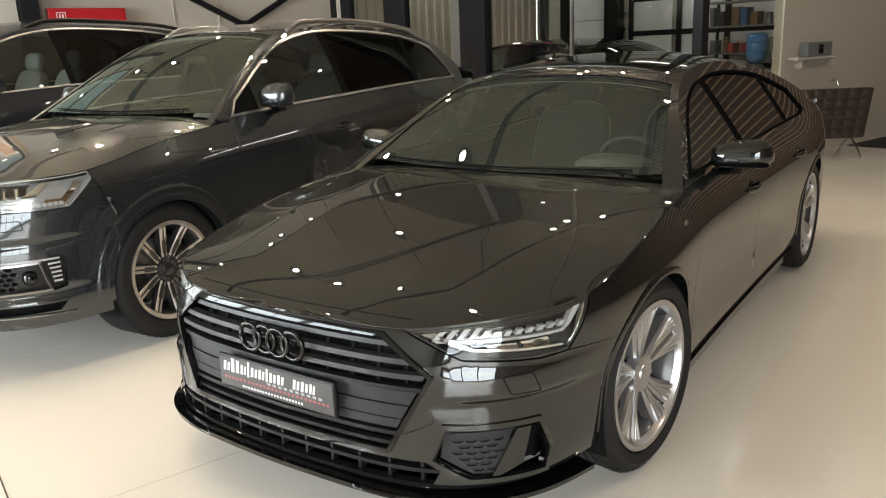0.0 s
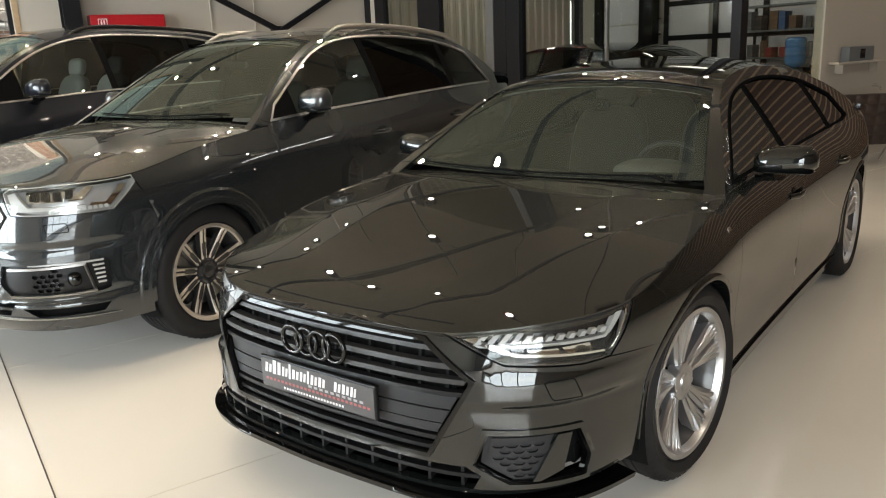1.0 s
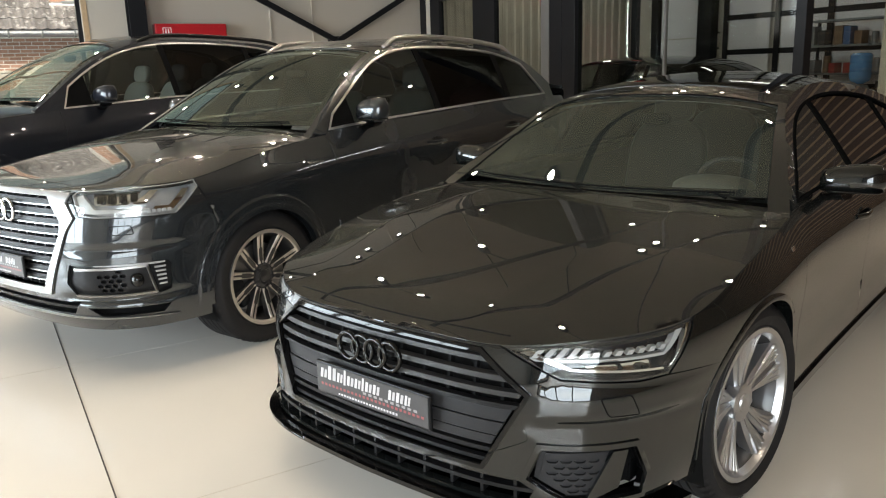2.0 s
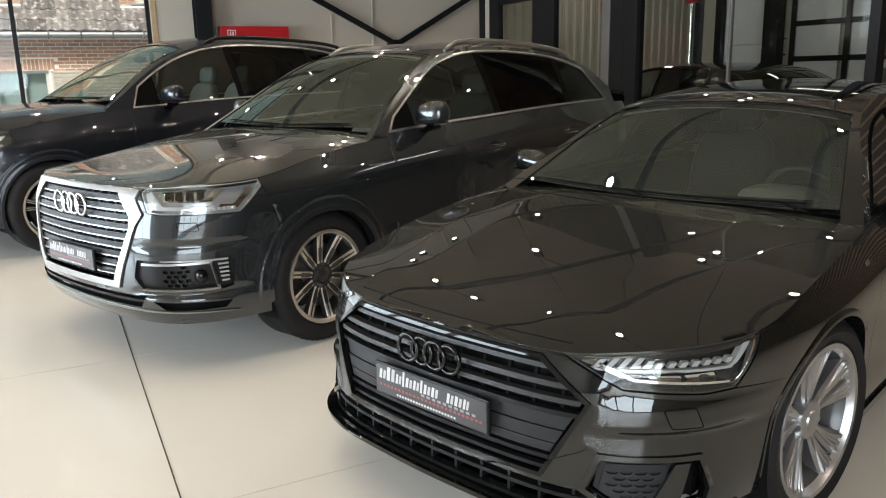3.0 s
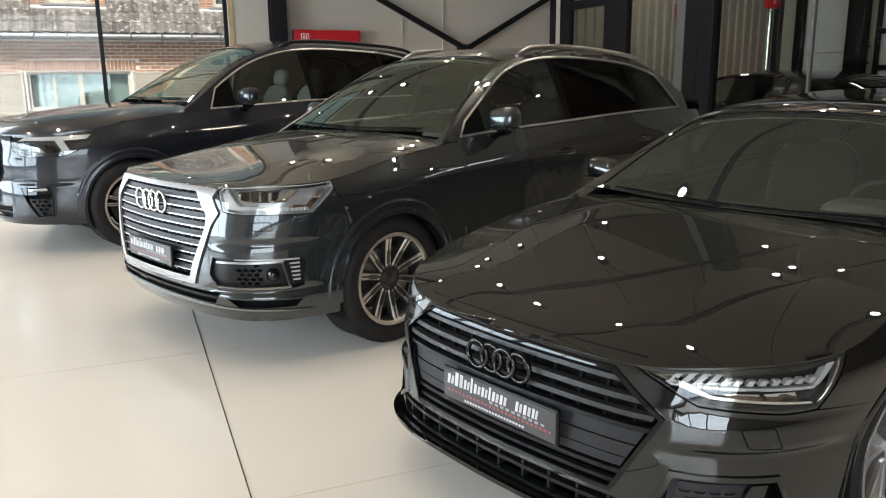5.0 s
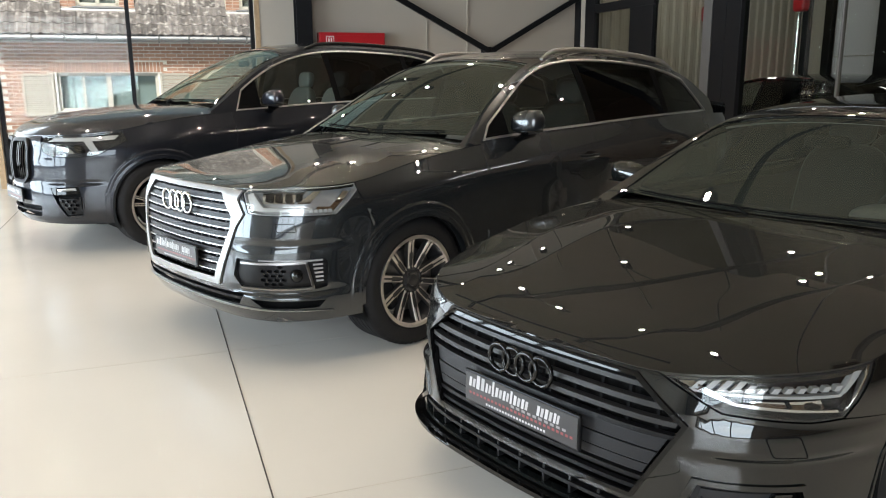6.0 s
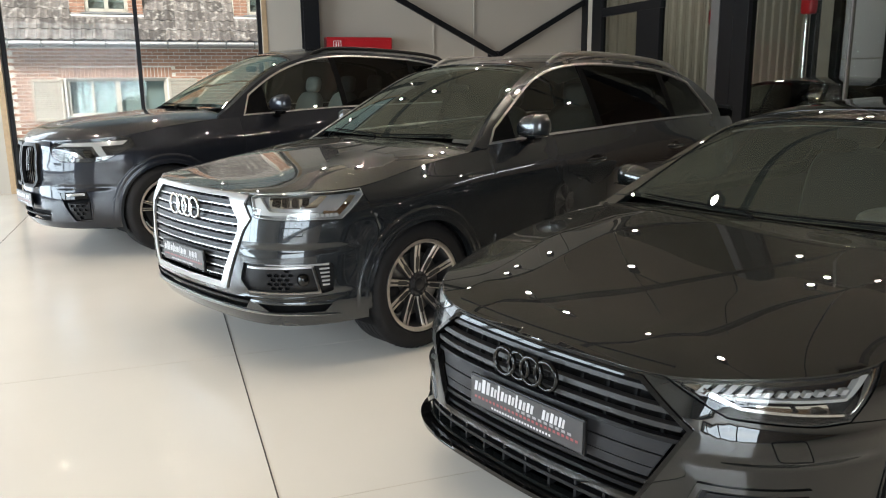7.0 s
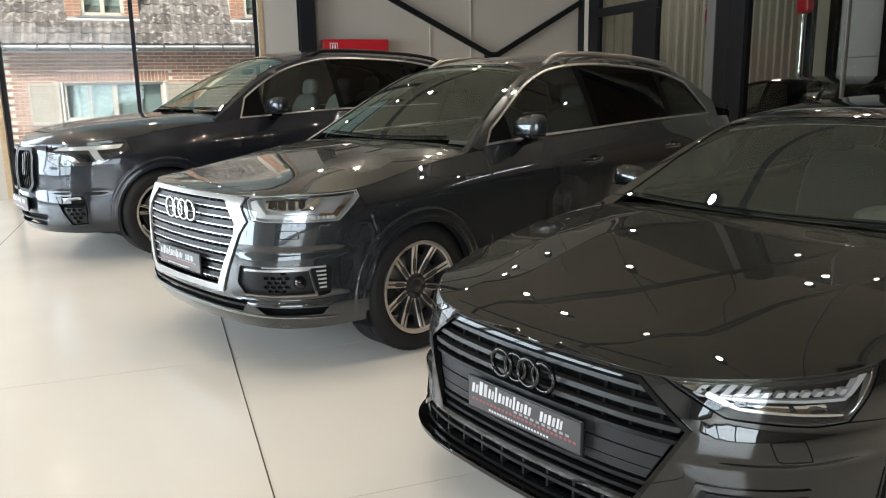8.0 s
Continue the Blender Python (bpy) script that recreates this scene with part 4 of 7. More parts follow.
for z in (0.23, 0.78, 1.23, 1.68):
    u = -0.85
    while u < 0.8:
        w, h = rnd.uniform(0.07, 0.16), rnd.uniform(0.14, 0.34)
        tin = rnd.random() < 0.5
        if tin:
            b = Build().lathe([(0, 0), (0, w / 2), (h * 0.92, w / 2), (h, w * 0.4), (h, 0)], 18, "z")
        else:
            b = Build().box((-w / 2, -0.1, 0), (w / 2, 0.1, h), 0.004)
        ob = part("storage_tin" if tin else "storage_box", b, rnd.choice(TINS))
        ob.matrix_basis = SITE @ pose(-5.3 + u + w / 2, 11.4 + rnd.uniform(-0.06, 0.04), z)
        tagged(ob, "coloured workshop tin on a rack board" if tin else "coloured cardboard box on a rack board", "tin" if tin else "box", "rack goods")
        u += w + rnd.uniform(0.01, 0.16)

# inner wall: shelf with a small box, and the tap below
sh = thing("wall_shelf", SITE @ pose(UR, 8.78, 1.22), "thin cream shelf on the inner wall", "shelf")
part("board", Build().box((0.0, -0.56, -0.03), (0.13, 0.52, 0.0), 0.004), M_WALL, sh)
for v in (-0.4, 0.4):
    part("bracket", Build().box((0.0, v - 0.015, -0.14), (0.10, v + 0.015, -0.03), 0.003), M_WALL, sh)
bx = thing("letter_box", SITE @ pose(UR + 0.10, 8.75, 1.22), "dark grey metal box on the wall shelf", "box")
part("body", Build().box((-0.09, -0.30, 0.0), (0.02, 0.28, 0.17), 0.008), M_GREY, bx)
part("slot", Build().box((0.02, -0.05, 0.03), (0.024, 0.06, 0.14)), M_GLOSS_BLACK, bx)
tp = thing("wall_tap", SITE @ pose(UR, 9.29, 0.89), "small brass tap on the inner wall", "tap")
part("pipe", Build().sweep([(0.0, 0, 0), (0.08, 0, 0.0), (0.10, 0, -0.01), (0.105, 0, -0.05)], 0.012, 8), M_CHROME, tp)
part("handle", Build().box((0.03, -0.035, 0.02), (0.045, 0.035, 0.03), 0.003), M_CHROME, tp)
slab_site("door_mat", (-2.88, 9.75, 0.0), (-1.6, 10.9, 0.012), mat("black_mat", (0.015, 0.015, 0.016), 0.9, 0, 0, 0.3, 30, 0.003, 200), "black door mat on the cream floor", "mat", "", 0.004)

# tufted leather bench
M_BROWN = mat("dark_brown_leather", (0.030, 0.017, 0.013), 0.42, 0, 0.1, 0.2, 8, 0.0006, 160)
bench = thing("leather_chair", pose(0.33, 8.74, 0, 0, 0, 125), "dark brown tufted leather chair on crossed chrome legs", "chair")
BW, BD = 0.42, 0.34
def tuft(a, c):
    return 0.020 * np.abs(np.sin(np.pi * a / 0.14)) ** 0.7 * np.abs(np.sin(np.pi * c / 0.13)) ** 0.7
quilt = lambda h: [rounded([(-BW, 0.0), (BW, 0.0), (BW, h), (-BW, h)], 0.03)]
part("back_cushion", Build().sheet(lambda a, c, d=0.0: (-0.20 * c - tuft(a, c) + d, a, 0.26 + 0.92 * c), quilt(0.65), 0.02, 0.0, 0.10).sheet(lambda a, c, d=0.0: (0.10 - 0.20 * c + tuft(a, c) - d, a, 0.26 + 0.92 * c), quilt(0.65), 0.03), M_BROWN, bench)
part("seat_cushion", Build().sheet(lambda a, c, d=0.0: (0.13 + c, a, 0.40 + tuft(a, c) - d), quilt(BD), 0.022, 0.0, 0.10), M_BROWN, bench)
for v in (-0.36, 0.36):
    part("crossed_leg", Build().sweep([(0.46, v, 0.012), (0.36, v, 0.15), (0.20, v, 0.25), (0.05, v, 0.42), (-0.06, v, 0.80)], 0.02, 8, False, (0.5, 1)), M_CHROME, bench)
    part("crossed_leg", Build().sweep([(-0.10, v, 0.012), (0.02, v, 0.14), (0.20, v, 0.25), (0.46, v, 0.30)], 0.02, 8, False, (0.5, 1)), M_CHROME, bench)

# ceiling tracks with spotlights
for u, vs in TRACKS.items():
    tk = thing("light_track", SITE @ pose(u, 0, 0), "black ceiling track with small spotlights", "track light", "light tracks")
    part("track", Build().box((-0.019, -8.0, SPOT_Z + 0.10), (0.019, V1 - 0.3, SPOT_Z + 0.17), 0.004), M_STEEL, tk)
    for v in (-6.0, -1.0, 4.0):
        part("hanger", Build().box((-0.006, v - 0.006, SPOT_Z + 0.16), (0.006, v + 0.006, H), 0), M_STEEL, tk)
    for v, du in vs:
        sp = part("spotlight", Build().lathe([(0.0, 0.056), (0.10, 0.056), (0.105, 0.0)], 20, "z"), M_STEEL, tk, "", pose(du, v, SPOT_Z))
        part("spot_ring", Build().lathe([(0.0, 0.048), (-0.012, 0.060), (0.0, 0.060)], 20, "z"), M_STEEL, sp)
        if du:
            part("spot_arm", Build().box((min(0, -du), -0.008, 0.104), (max(0, -du), 0.008, 0.124), 0.002), M_STEEL, sp)
# Invented housings and hangers round the added fill lamps.
for u, v in ((-9.4, 8.3), (-5.5, 9.6), (0.5, 9.5)):
    st = thing("fill_strip_case", SITE @ pose(u, v, 4.105), "long white strip light added out of view as fill", "strip light", "strip lights")
    part("housing", Build().box((-0.78, -0.10, 0.0), (0.78, 0.10, 0.07), 0.006), M_WHITE, st)
    for du in (-0.6, 0.6):
        part("hanger", Build().box((du - 0.006, -0.006, 0.07), (du + 0.006, 0.006, H - 4.105), 0), M_STEEL, st)

# shop front behind the camera
we = thing("window_4", SITE, "glazed opening with black frames in the timber wall", "window", "", "structure")
for k in range(5):
    v = -7.2 + 1.435 * k
    part("window_frame", Build().box((U1 + 0.05, v, 0.05), (U1 + 0.12, v + 0.06, 3.8), 0.004), M_STEEL, we)
for z in (0.05, 2.4, 3.74):
    part("window_frame", Build().box((U1 + 0.055, -7.14, z), (U1 + 0.115, -1.46, z + 0.06), 0.004), M_STEEL, we)
part("pane", Build().box((U1 + 0.145, -7.2, 0.05), (U1 + 0.153, -1.4, 3.8)), M_PANE, we).visible_shadow = False
sf = thing("window_2", SITE, "glazed shop front with black frames", "window", "", "structure")
for i in range(3):
    a = -9.5 + 3.1 * i
    for u in (a, a + 1.42, a + 2.84):
        part("window_frame", Build().box((u, V0 - 0.13, 0.05), (u + 0.06, V0 - 0.05, 3.8), 0.004), M_STEEL, sf)
    for z in (0.05, 2.4, 3.74):
        part("window_frame", Build().box((a + 0.06, V0 - 0.125, z), (a + 2.84, V0 - 0.055, z + 0.06), 0.004), M_STEEL, sf)
    ob = part("pane", Build().box((a + 0.03, V0 - 0.165, 0.08), (a + 2.87, V0 - 0.155, 3.77)), M_PANE, sf)
    ob.visible_shadow = False
# ---- the brick house across the street ----
UH, VH0, VH1 = -16.0, -3.86, 3.2
M_BRICK = mat("red_brown_brick", (0.46, 0.27, 0.19), 0.85, 0, 0, 0.22, 9, 0.002, 60, object_random=0.8)
M_MORTAR = mat("pale_mortar", (0.82, 0.79, 0.73), 0.9, 0, 0, 0.15, 8, 0.002, 50)
M_TILE = mat("weathered_grey_tile", (0.17, 0.155, 0.15), 0.8, 0, 0, 0.5, 5, 0.003, 40, object_random=0.8)
nt = M_TILE.node_tree
geo, spot, ramp, over = nt.nodes.new("ShaderNodeNewGeometry"), nt.nodes.new("ShaderNodeTexNoise"), nt.nodes.new("ShaderNodeMapRange"), nt.nodes.new("ShaderNodeMix")
spot.inputs["Scale"].default_value, spot.inputs["Detail"].default_value = 9.0, 6
ramp.inputs["From Min"].default_value, ramp.inputs["From Max"].default_value = 0.52, 0.75
over.data_type, over.inputs["B"].default_value = "RGBA", (0.5, 0.48, 0.46, 1)
nt.links.new(geo.outputs["Position"], spot.inputs["Vector"])
nt.links.new(spot.outputs["Fac"], ramp.inputs["Value"])
nt.links.new(ramp.outputs["Result"], over.inputs["Factor"])
base = nt.nodes["Principled BSDF"].inputs["Base Color"]
nt.links.new(base.links[0].from_socket, over.inputs["A"])
nt.links.new(over.outputs["Result"], base)
M_ZINC = mat("zinc_gutter", (0.42, 0.43, 0.45), 0.4, 0.7, 0, 0.12, 6)
M_SILL = mat("bluestone_sill", (0.25, 0.26, 0.27), 0.7, 0, 0, 0.15, 8)
M_FRAME = mat("taupe_window_frame", (0.6, 0.57, 0.5), 0.5, 0, 0, 0.06, 8)
M_LOUVRE = mat("cream_louvre", (0.55, 0.51, 0.44), 0.55, 0, 0, 0.08, 8)
M_DARKPANE = glass("house_pane", (0.8, 0.85, 0.84), 1.5)
M_CURTAIN = mat("white_net_curtain", (0.6, 0.62, 0.62), 0.9, 0, 0, 0.12, 14)
M_LEAD = mat("lead_flashing", (0.85, 0.85, 0.84), 0.6, 0.2, 0, 0.3, 7)
EAVE, WIN = 2.40, (-2.80, -0.82, 0.95, 1.73)
house = thing("brick_house", SITE @ pose(UH, 0, 0), "red brick house with a weathered tiled roof and gutter", "house")
core = part("wall", Build().box((-6, VH0 + 0.02, -0.06), (-0.004, WIN[0], EAVE)).box((-6, WIN[1], -0.06), (-0.004, VH1, EAVE)).box((-6, WIN[0], -0.06), (-0.004, WIN[1], WIN[2])).box((-6, WIN[0], WIN[3]), (-0.004, WIN[1], EAVE)).box((-6, WIN[0], WIN[2]), (-0.5, WIN[1], WIN[3])), M_MORTAR, house)
brick = Build().box((-0.05, 0, 0), (0.0, 0.21, 0.060), 0.004).mesh("brick")
brick.materials.append(M_BRICK)
soldier = Build().box((-0.05, 0, 0), (0.003, 0.060, 0.21), 0.004).mesh("brick")
soldier.materials.append(M_BRICK)
rest, count, k = Build(), 0, 0
z = -0.04
while z < EAVE - 0.06:
    v = VH0 + 0.02 + (0.11 if k % 2 else 0.0)
    while v < VH1 - 0.2:
        clear = not (v + 0.21 > WIN[0] - 0.02 and v < WIN[1] + 0.02 and z + 0.06 > WIN[2] - 0.02 and z < WIN[3] + 0.25)
        if clear:
            if z > 0.9 and v < 0.4 and count < 285:
                part("brick", brick, M_BRICK, core, "", pose(0, v, z))
                count += 1
            else:
                rest.box((-0.05, v, z), (0.0, v + 0.21, z + 0.060))
        v += 0.222
    z += 0.0725
    k += 1
tagged(part("brickwork", rest, M_BRICK, core), "", "", "", "stuff")
v = WIN[0] - 0.12
while v < WIN[1] + 0.12:
    part("brick", soldier, M_BRICK, core, "", pose(0, v, WIN[3] + 0.015))
    v += 0.072
w = part("window", Build().box((-0.12, WIN[0], WIN[2]), (-0.06, WIN[0] + 0.06, WIN[3])).box((-0.12, WIN[1] - 0.06, WIN[2]), (-0.06, WIN[1], WIN[3])).box((-0.12, WIN[0], WIN[3] - 0.06), (-0.06, WIN[1], WIN[3])).box((-0.12, WIN[0], WIN[2]), (-0.06, WIN[1], WIN[2] + 0.06)), M_FRAME, house)
for f in (0.25, 0.5, 0.75):
    vv = WIN[0] + (WIN[1] - WIN[0]) * f
    part("mullion", Build().box((-0.115, vv - (0.05 if f == 0.5 else 0.025), WIN[2] + 0.06), (-0.065, vv + (0.05 if f == 0.5 else 0.025), WIN[3] - 0.06), 0.004), M_FRAME, w)
part("pane", Build().box((-0.10, WIN[0] + 0.06, WIN[2] + 0.06), (-0.094, WIN[1] - 0.06, WIN[3] - 0.06)), M_DARKPANE, w)
part("curtain", Build().box((-0.2, WIN[0] + 0.05, WIN[2] + 0.02), (-0.19, WIN[1] - 0.05, WIN[3] - 0.01)), M_CURTAIN, w)
part("sill", Build().box((-0.1, WIN[0] - 0.05, WIN[2] - 0.06), (0.05, WIN[1] + 0.05, WIN[2] - 0.004), 0.006), M_SILL, house)
for v0, v1 in ((-3.46, -2.86), (-0.78, -0.18)):
    s = part("shutter", Build().box((0.005, v0, 0.86), (0.035, v0 + 0.05, 1.72), 0.003).box((0.005, v1 - 0.05, 0.86), (0.035, v1, 1.72), 0.003).box((0.005, v0, 1.67), (0.035, v1, 1.72), 0.003).box((0.005, v0, 0.86), (0.035, v1, 0.91), 0.003), M_LOUVRE, house, "cream louvred shutter")
    for i in range(18):
        part("slat", Build().add([(0.034, v0 + 0.05, 0.915 + 0.042 * i), (0.034, v1 - 0.05, 0.915 + 0.042 * i), (0.008, v1 - 0.05, 0.952 + 0.042 * i), (0.008, v0 + 0.05, 0.952 + 0.042 * i)], [[0, 1, 2, 3]]), M_LOUVRE, s)
part("gutter", Build().sweep([(0.32, VH0 - 0.1, EAVE + 0.02), (0.32, VH1, EAVE + 0.02)], 0.06, 10), M_ZINC, house)
for i in range(12):
    part("gutter_bracket", Build().box((0.25, VH0 + 0.1 + 0.6 * i, EAVE - 0.06), (0.39, VH0 + 0.13 + 0.6 * i, EAVE + 0.09), 0.004), M_GREY, house)
part("soffit", Build().box((-0.02, VH0 - 0.05, EAVE - 0.03), (0.28, VH1, EAVE), 0.004), M_GREY, house)
# roof: battens below, courses of pantiles above
roof = part("roof", Build().add([(0.30, VH0 - 0.1, EAVE + 0.05), (0.30, VH1, EAVE + 0.05), (-4.2, VH1, EAVE + 4.55), (-4.2, VH0 - 0.1, EAVE + 4.55)], [[0, 1, 2, 3]]).add([(-4.2, VH0 - 0.1, EAVE + 4.55), (-4.2, VH1, EAVE + 4.55), (-8.0, VH1, EAVE + 0.6), (-8.0, VH0 - 0.1, EAVE + 0.6)], [[0, 1, 2, 3]]), M_TILE, house)
tb = Build()
prof = [(-0.105, 0.0), (-0.07, 0.03), (-0.03, 0.034), (0.01, 0.012), (0.05, 0.0), (0.105, 0.008)]
rows2 = []
for t, lift in ((0.0, 0.028), (0.36, 0.008)):
    rows2.append([(-0.7071 * t - 0.7071 * -(h + lift) * 1.0 * 0.7071, y, 0.7071 * t + 0.7071 * (h + lift)) for y, h in prof])
for i in range(5):
    tb.add([rows2[0][i], rows2[0][i + 1], rows2[1][i + 1], rows2[1][i]], [[0, 1, 2, 3]])
    a, c = rows2[0][i], rows2[0][i + 1]
    tb.add([(a[0] - 0.012, a[1], a[2] - 0.02), (c[0] - 0.012, c[1], c[2] - 0.02), c, a], [[0, 1, 2, 3]])
tile = tb.mesh("roof_tile")
tile.materials.append(M_TILE)
DORM = [(-2.62, -1.18), (0.72, 2.2)]
rest, count = Build(), 0
for r in range(15):
    t = 0.02 + 0.31 * r
    x0, z0 = 0.32 - 0.7071 * t, EAVE + 0.07 + 0.7071 * t
    v = VH0
    while v < VH1 - 0.1:
        if not any(a < v + 0.1 < c and r > 1 for a, c in DORM):
            if r < 7 and count < 290:
                part("roof_tile", tile, M_TILE, roof, "", pose(x0, v + 0.105, z0))
                count += 1
            else:
                k0 = [(p[0] + x0, p[1] + v + 0.105, p[2] + z0) for p in tb.v]
                rest.add(k0, tb.f)
        v += 0.207
tagged(part("tiles", rest, M_TILE, roof), "", "", "", "stuff")
for a, c in DORM:
    d = part("dormer", Build().box((-3.0, a, 2.95), (-0.35, a + 0.30, 5.6)).box((-3.0, c - 0.30, 2.95), (-0.35, c, 5.6)).box((-3.0, a, 5.3), (-0.35, c, 5.6)).box((-3.0, a, 2.5), (-0.35, c, 3.08)), M_MORTAR, house, "brick dormer with a pale window")
    for s0 in (a, c - 0.30):
        for i in range(34):
            for q in range(2):
                vv = s0 + (0.0 if i % 2 else -0.0) + q * 0.15
                part("brick", Build().box((-0.36, vv + 0.004, 3.0 + 0.0725 * i), (-0.338, vv + 0.146, 3.06 + 0.0725 * i)), M_BRICK, d)
    part("flashing", Build().box((-0.34, a - 0.2, 2.88), (-0.26, c + 0.2, 3.05), 0.01), M_LEAD, d)
    for v0 in (a - 0.13, c + 0.01):
        part("flashing", Build().box((-1.6, v0, 2.96), (-0.32, v0 + 0.12, 3.02), 0.008), M_LEAD, d, "", pose(0.0, 0, 0) @ pose(-0.33, 0, 3.0, 0, 45) @ pose(0.33, 0, -3.0))
    f = part("window", Build().box((-0.44, a + 0.30, 3.10), (-0.37, a + 0.37, 4.6)).box((-0.44, c - 0.37, 3.10), (-0.37, c - 0.30, 4.6)).box((-0.44, a + 0.30, 3.10), (-0.37, c - 0.30, 3.18)).box((-0.44, (a + c) / 2 - 0.04, 3.1), (-0.37, (a + c) / 2 + 0.04, 4.6)), M_FRAME, d)
    part("pane", Build().box((-0.42, a + 0.36, 3.17), (-0.415, c - 0.36, 4.6)), M_DARKPANE, f)
    part("curtain", Build().box((-0.6, a + 0.3, 3.1), (-0.59, c - 0.3, 4.7)), M_CURTAIN, f)
    part("sill", Build().box((-0.40, a + 0.22, 3.06), (-0.25, c - 0.22, 3.10), 0.004), M_SILL, d)

# hedge and fence beside the house
M_LEAF = mat("hedge_leaf", (0.07, 0.11, 0.03), 0.6, 0, 0, 0.5, 6, object_random=0.0)
rnd = random.Random(3)
b = Build()
for i in range(900):
    x, y, z = rnd.uniform(-1.0, 0.3), rnd.uniform(-4.9, -3.95), rnd.uniform(0.0, 2.4)
    a, e, s = rnd.uniform(0, 6.28), rnd.uniform(-0.8, 0.8), rnd.uniform(0.05, 0.11)
    u = np.array([math.cos(a), math.sin(a), e]) * s
    w = np.array([-math.sin(a), math.cos(a), rnd.uniform(-0.6, 0.6)]) * s * 0.6
    p = np.array([x, y, z])
    b.add([p - u, p + w, p + u, p - w], [[0, 1, 2, 3]])
ob = part("hedge", b, M_LEAF)
ob.matrix_basis = SITE @ pose(UH, 0, 0)
tagged(ob, "green hedge beside the brick house", "hedge", "", "stuff")
# ---- cars ----
def arc(cs, cz, r, a0, a1, n=28):
    return [(cs + r * math.cos(radians(a0 + (a1 - a0) * i / n)), cz + r * math.sin(radians(a0 + (a1 - a0) * i / n))) for i in range(n + 1)]


def curve(f, a, b, n):
    return [(float(t), float(f(t))) for t in np.linspace(a, b, n + 1)]


def flip(loop):
    return [(-a, b) for a, b in loop]


def spoke(r0, r1, w0, w1, a0, sweep, x0, x1, thick, ridge=0.0, n=8):
    """A wheel spoke from the hub outwards, with a chamfered face."""
    b, rows = Build(), []
    for i in range(n + 1):
        t = i / n
        r, w, a = r0 + (r1 - r0) * t, w0 + (w1 - w0) * t, a0 + sweep * t * t
        x = x0 + (x1 - x0) * t ** 1.5
        c, s = math.cos(a), math.sin(a)
        prof = [(-w / 2, x - thick), (-w / 2, x - 0.006), (-w * 0.3, x + ridge), (w * 0.3, x + ridge), (w / 2, x - 0.006), (w / 2, x - thick)]
        rows.append([(px, r * c - q * s, r * s + q * c) for q, px in prof])
    m = len(rows[0])
    for i in range(n):
        for k in range(m):
            j = (k + 1) % m
            b.add([rows[i][k], rows[i][j], rows[i + 1][j], rows[i + 1][k]], [[0, 3, 2, 1]])
    b.add(rows[-1], [list(range(m))])
    return b


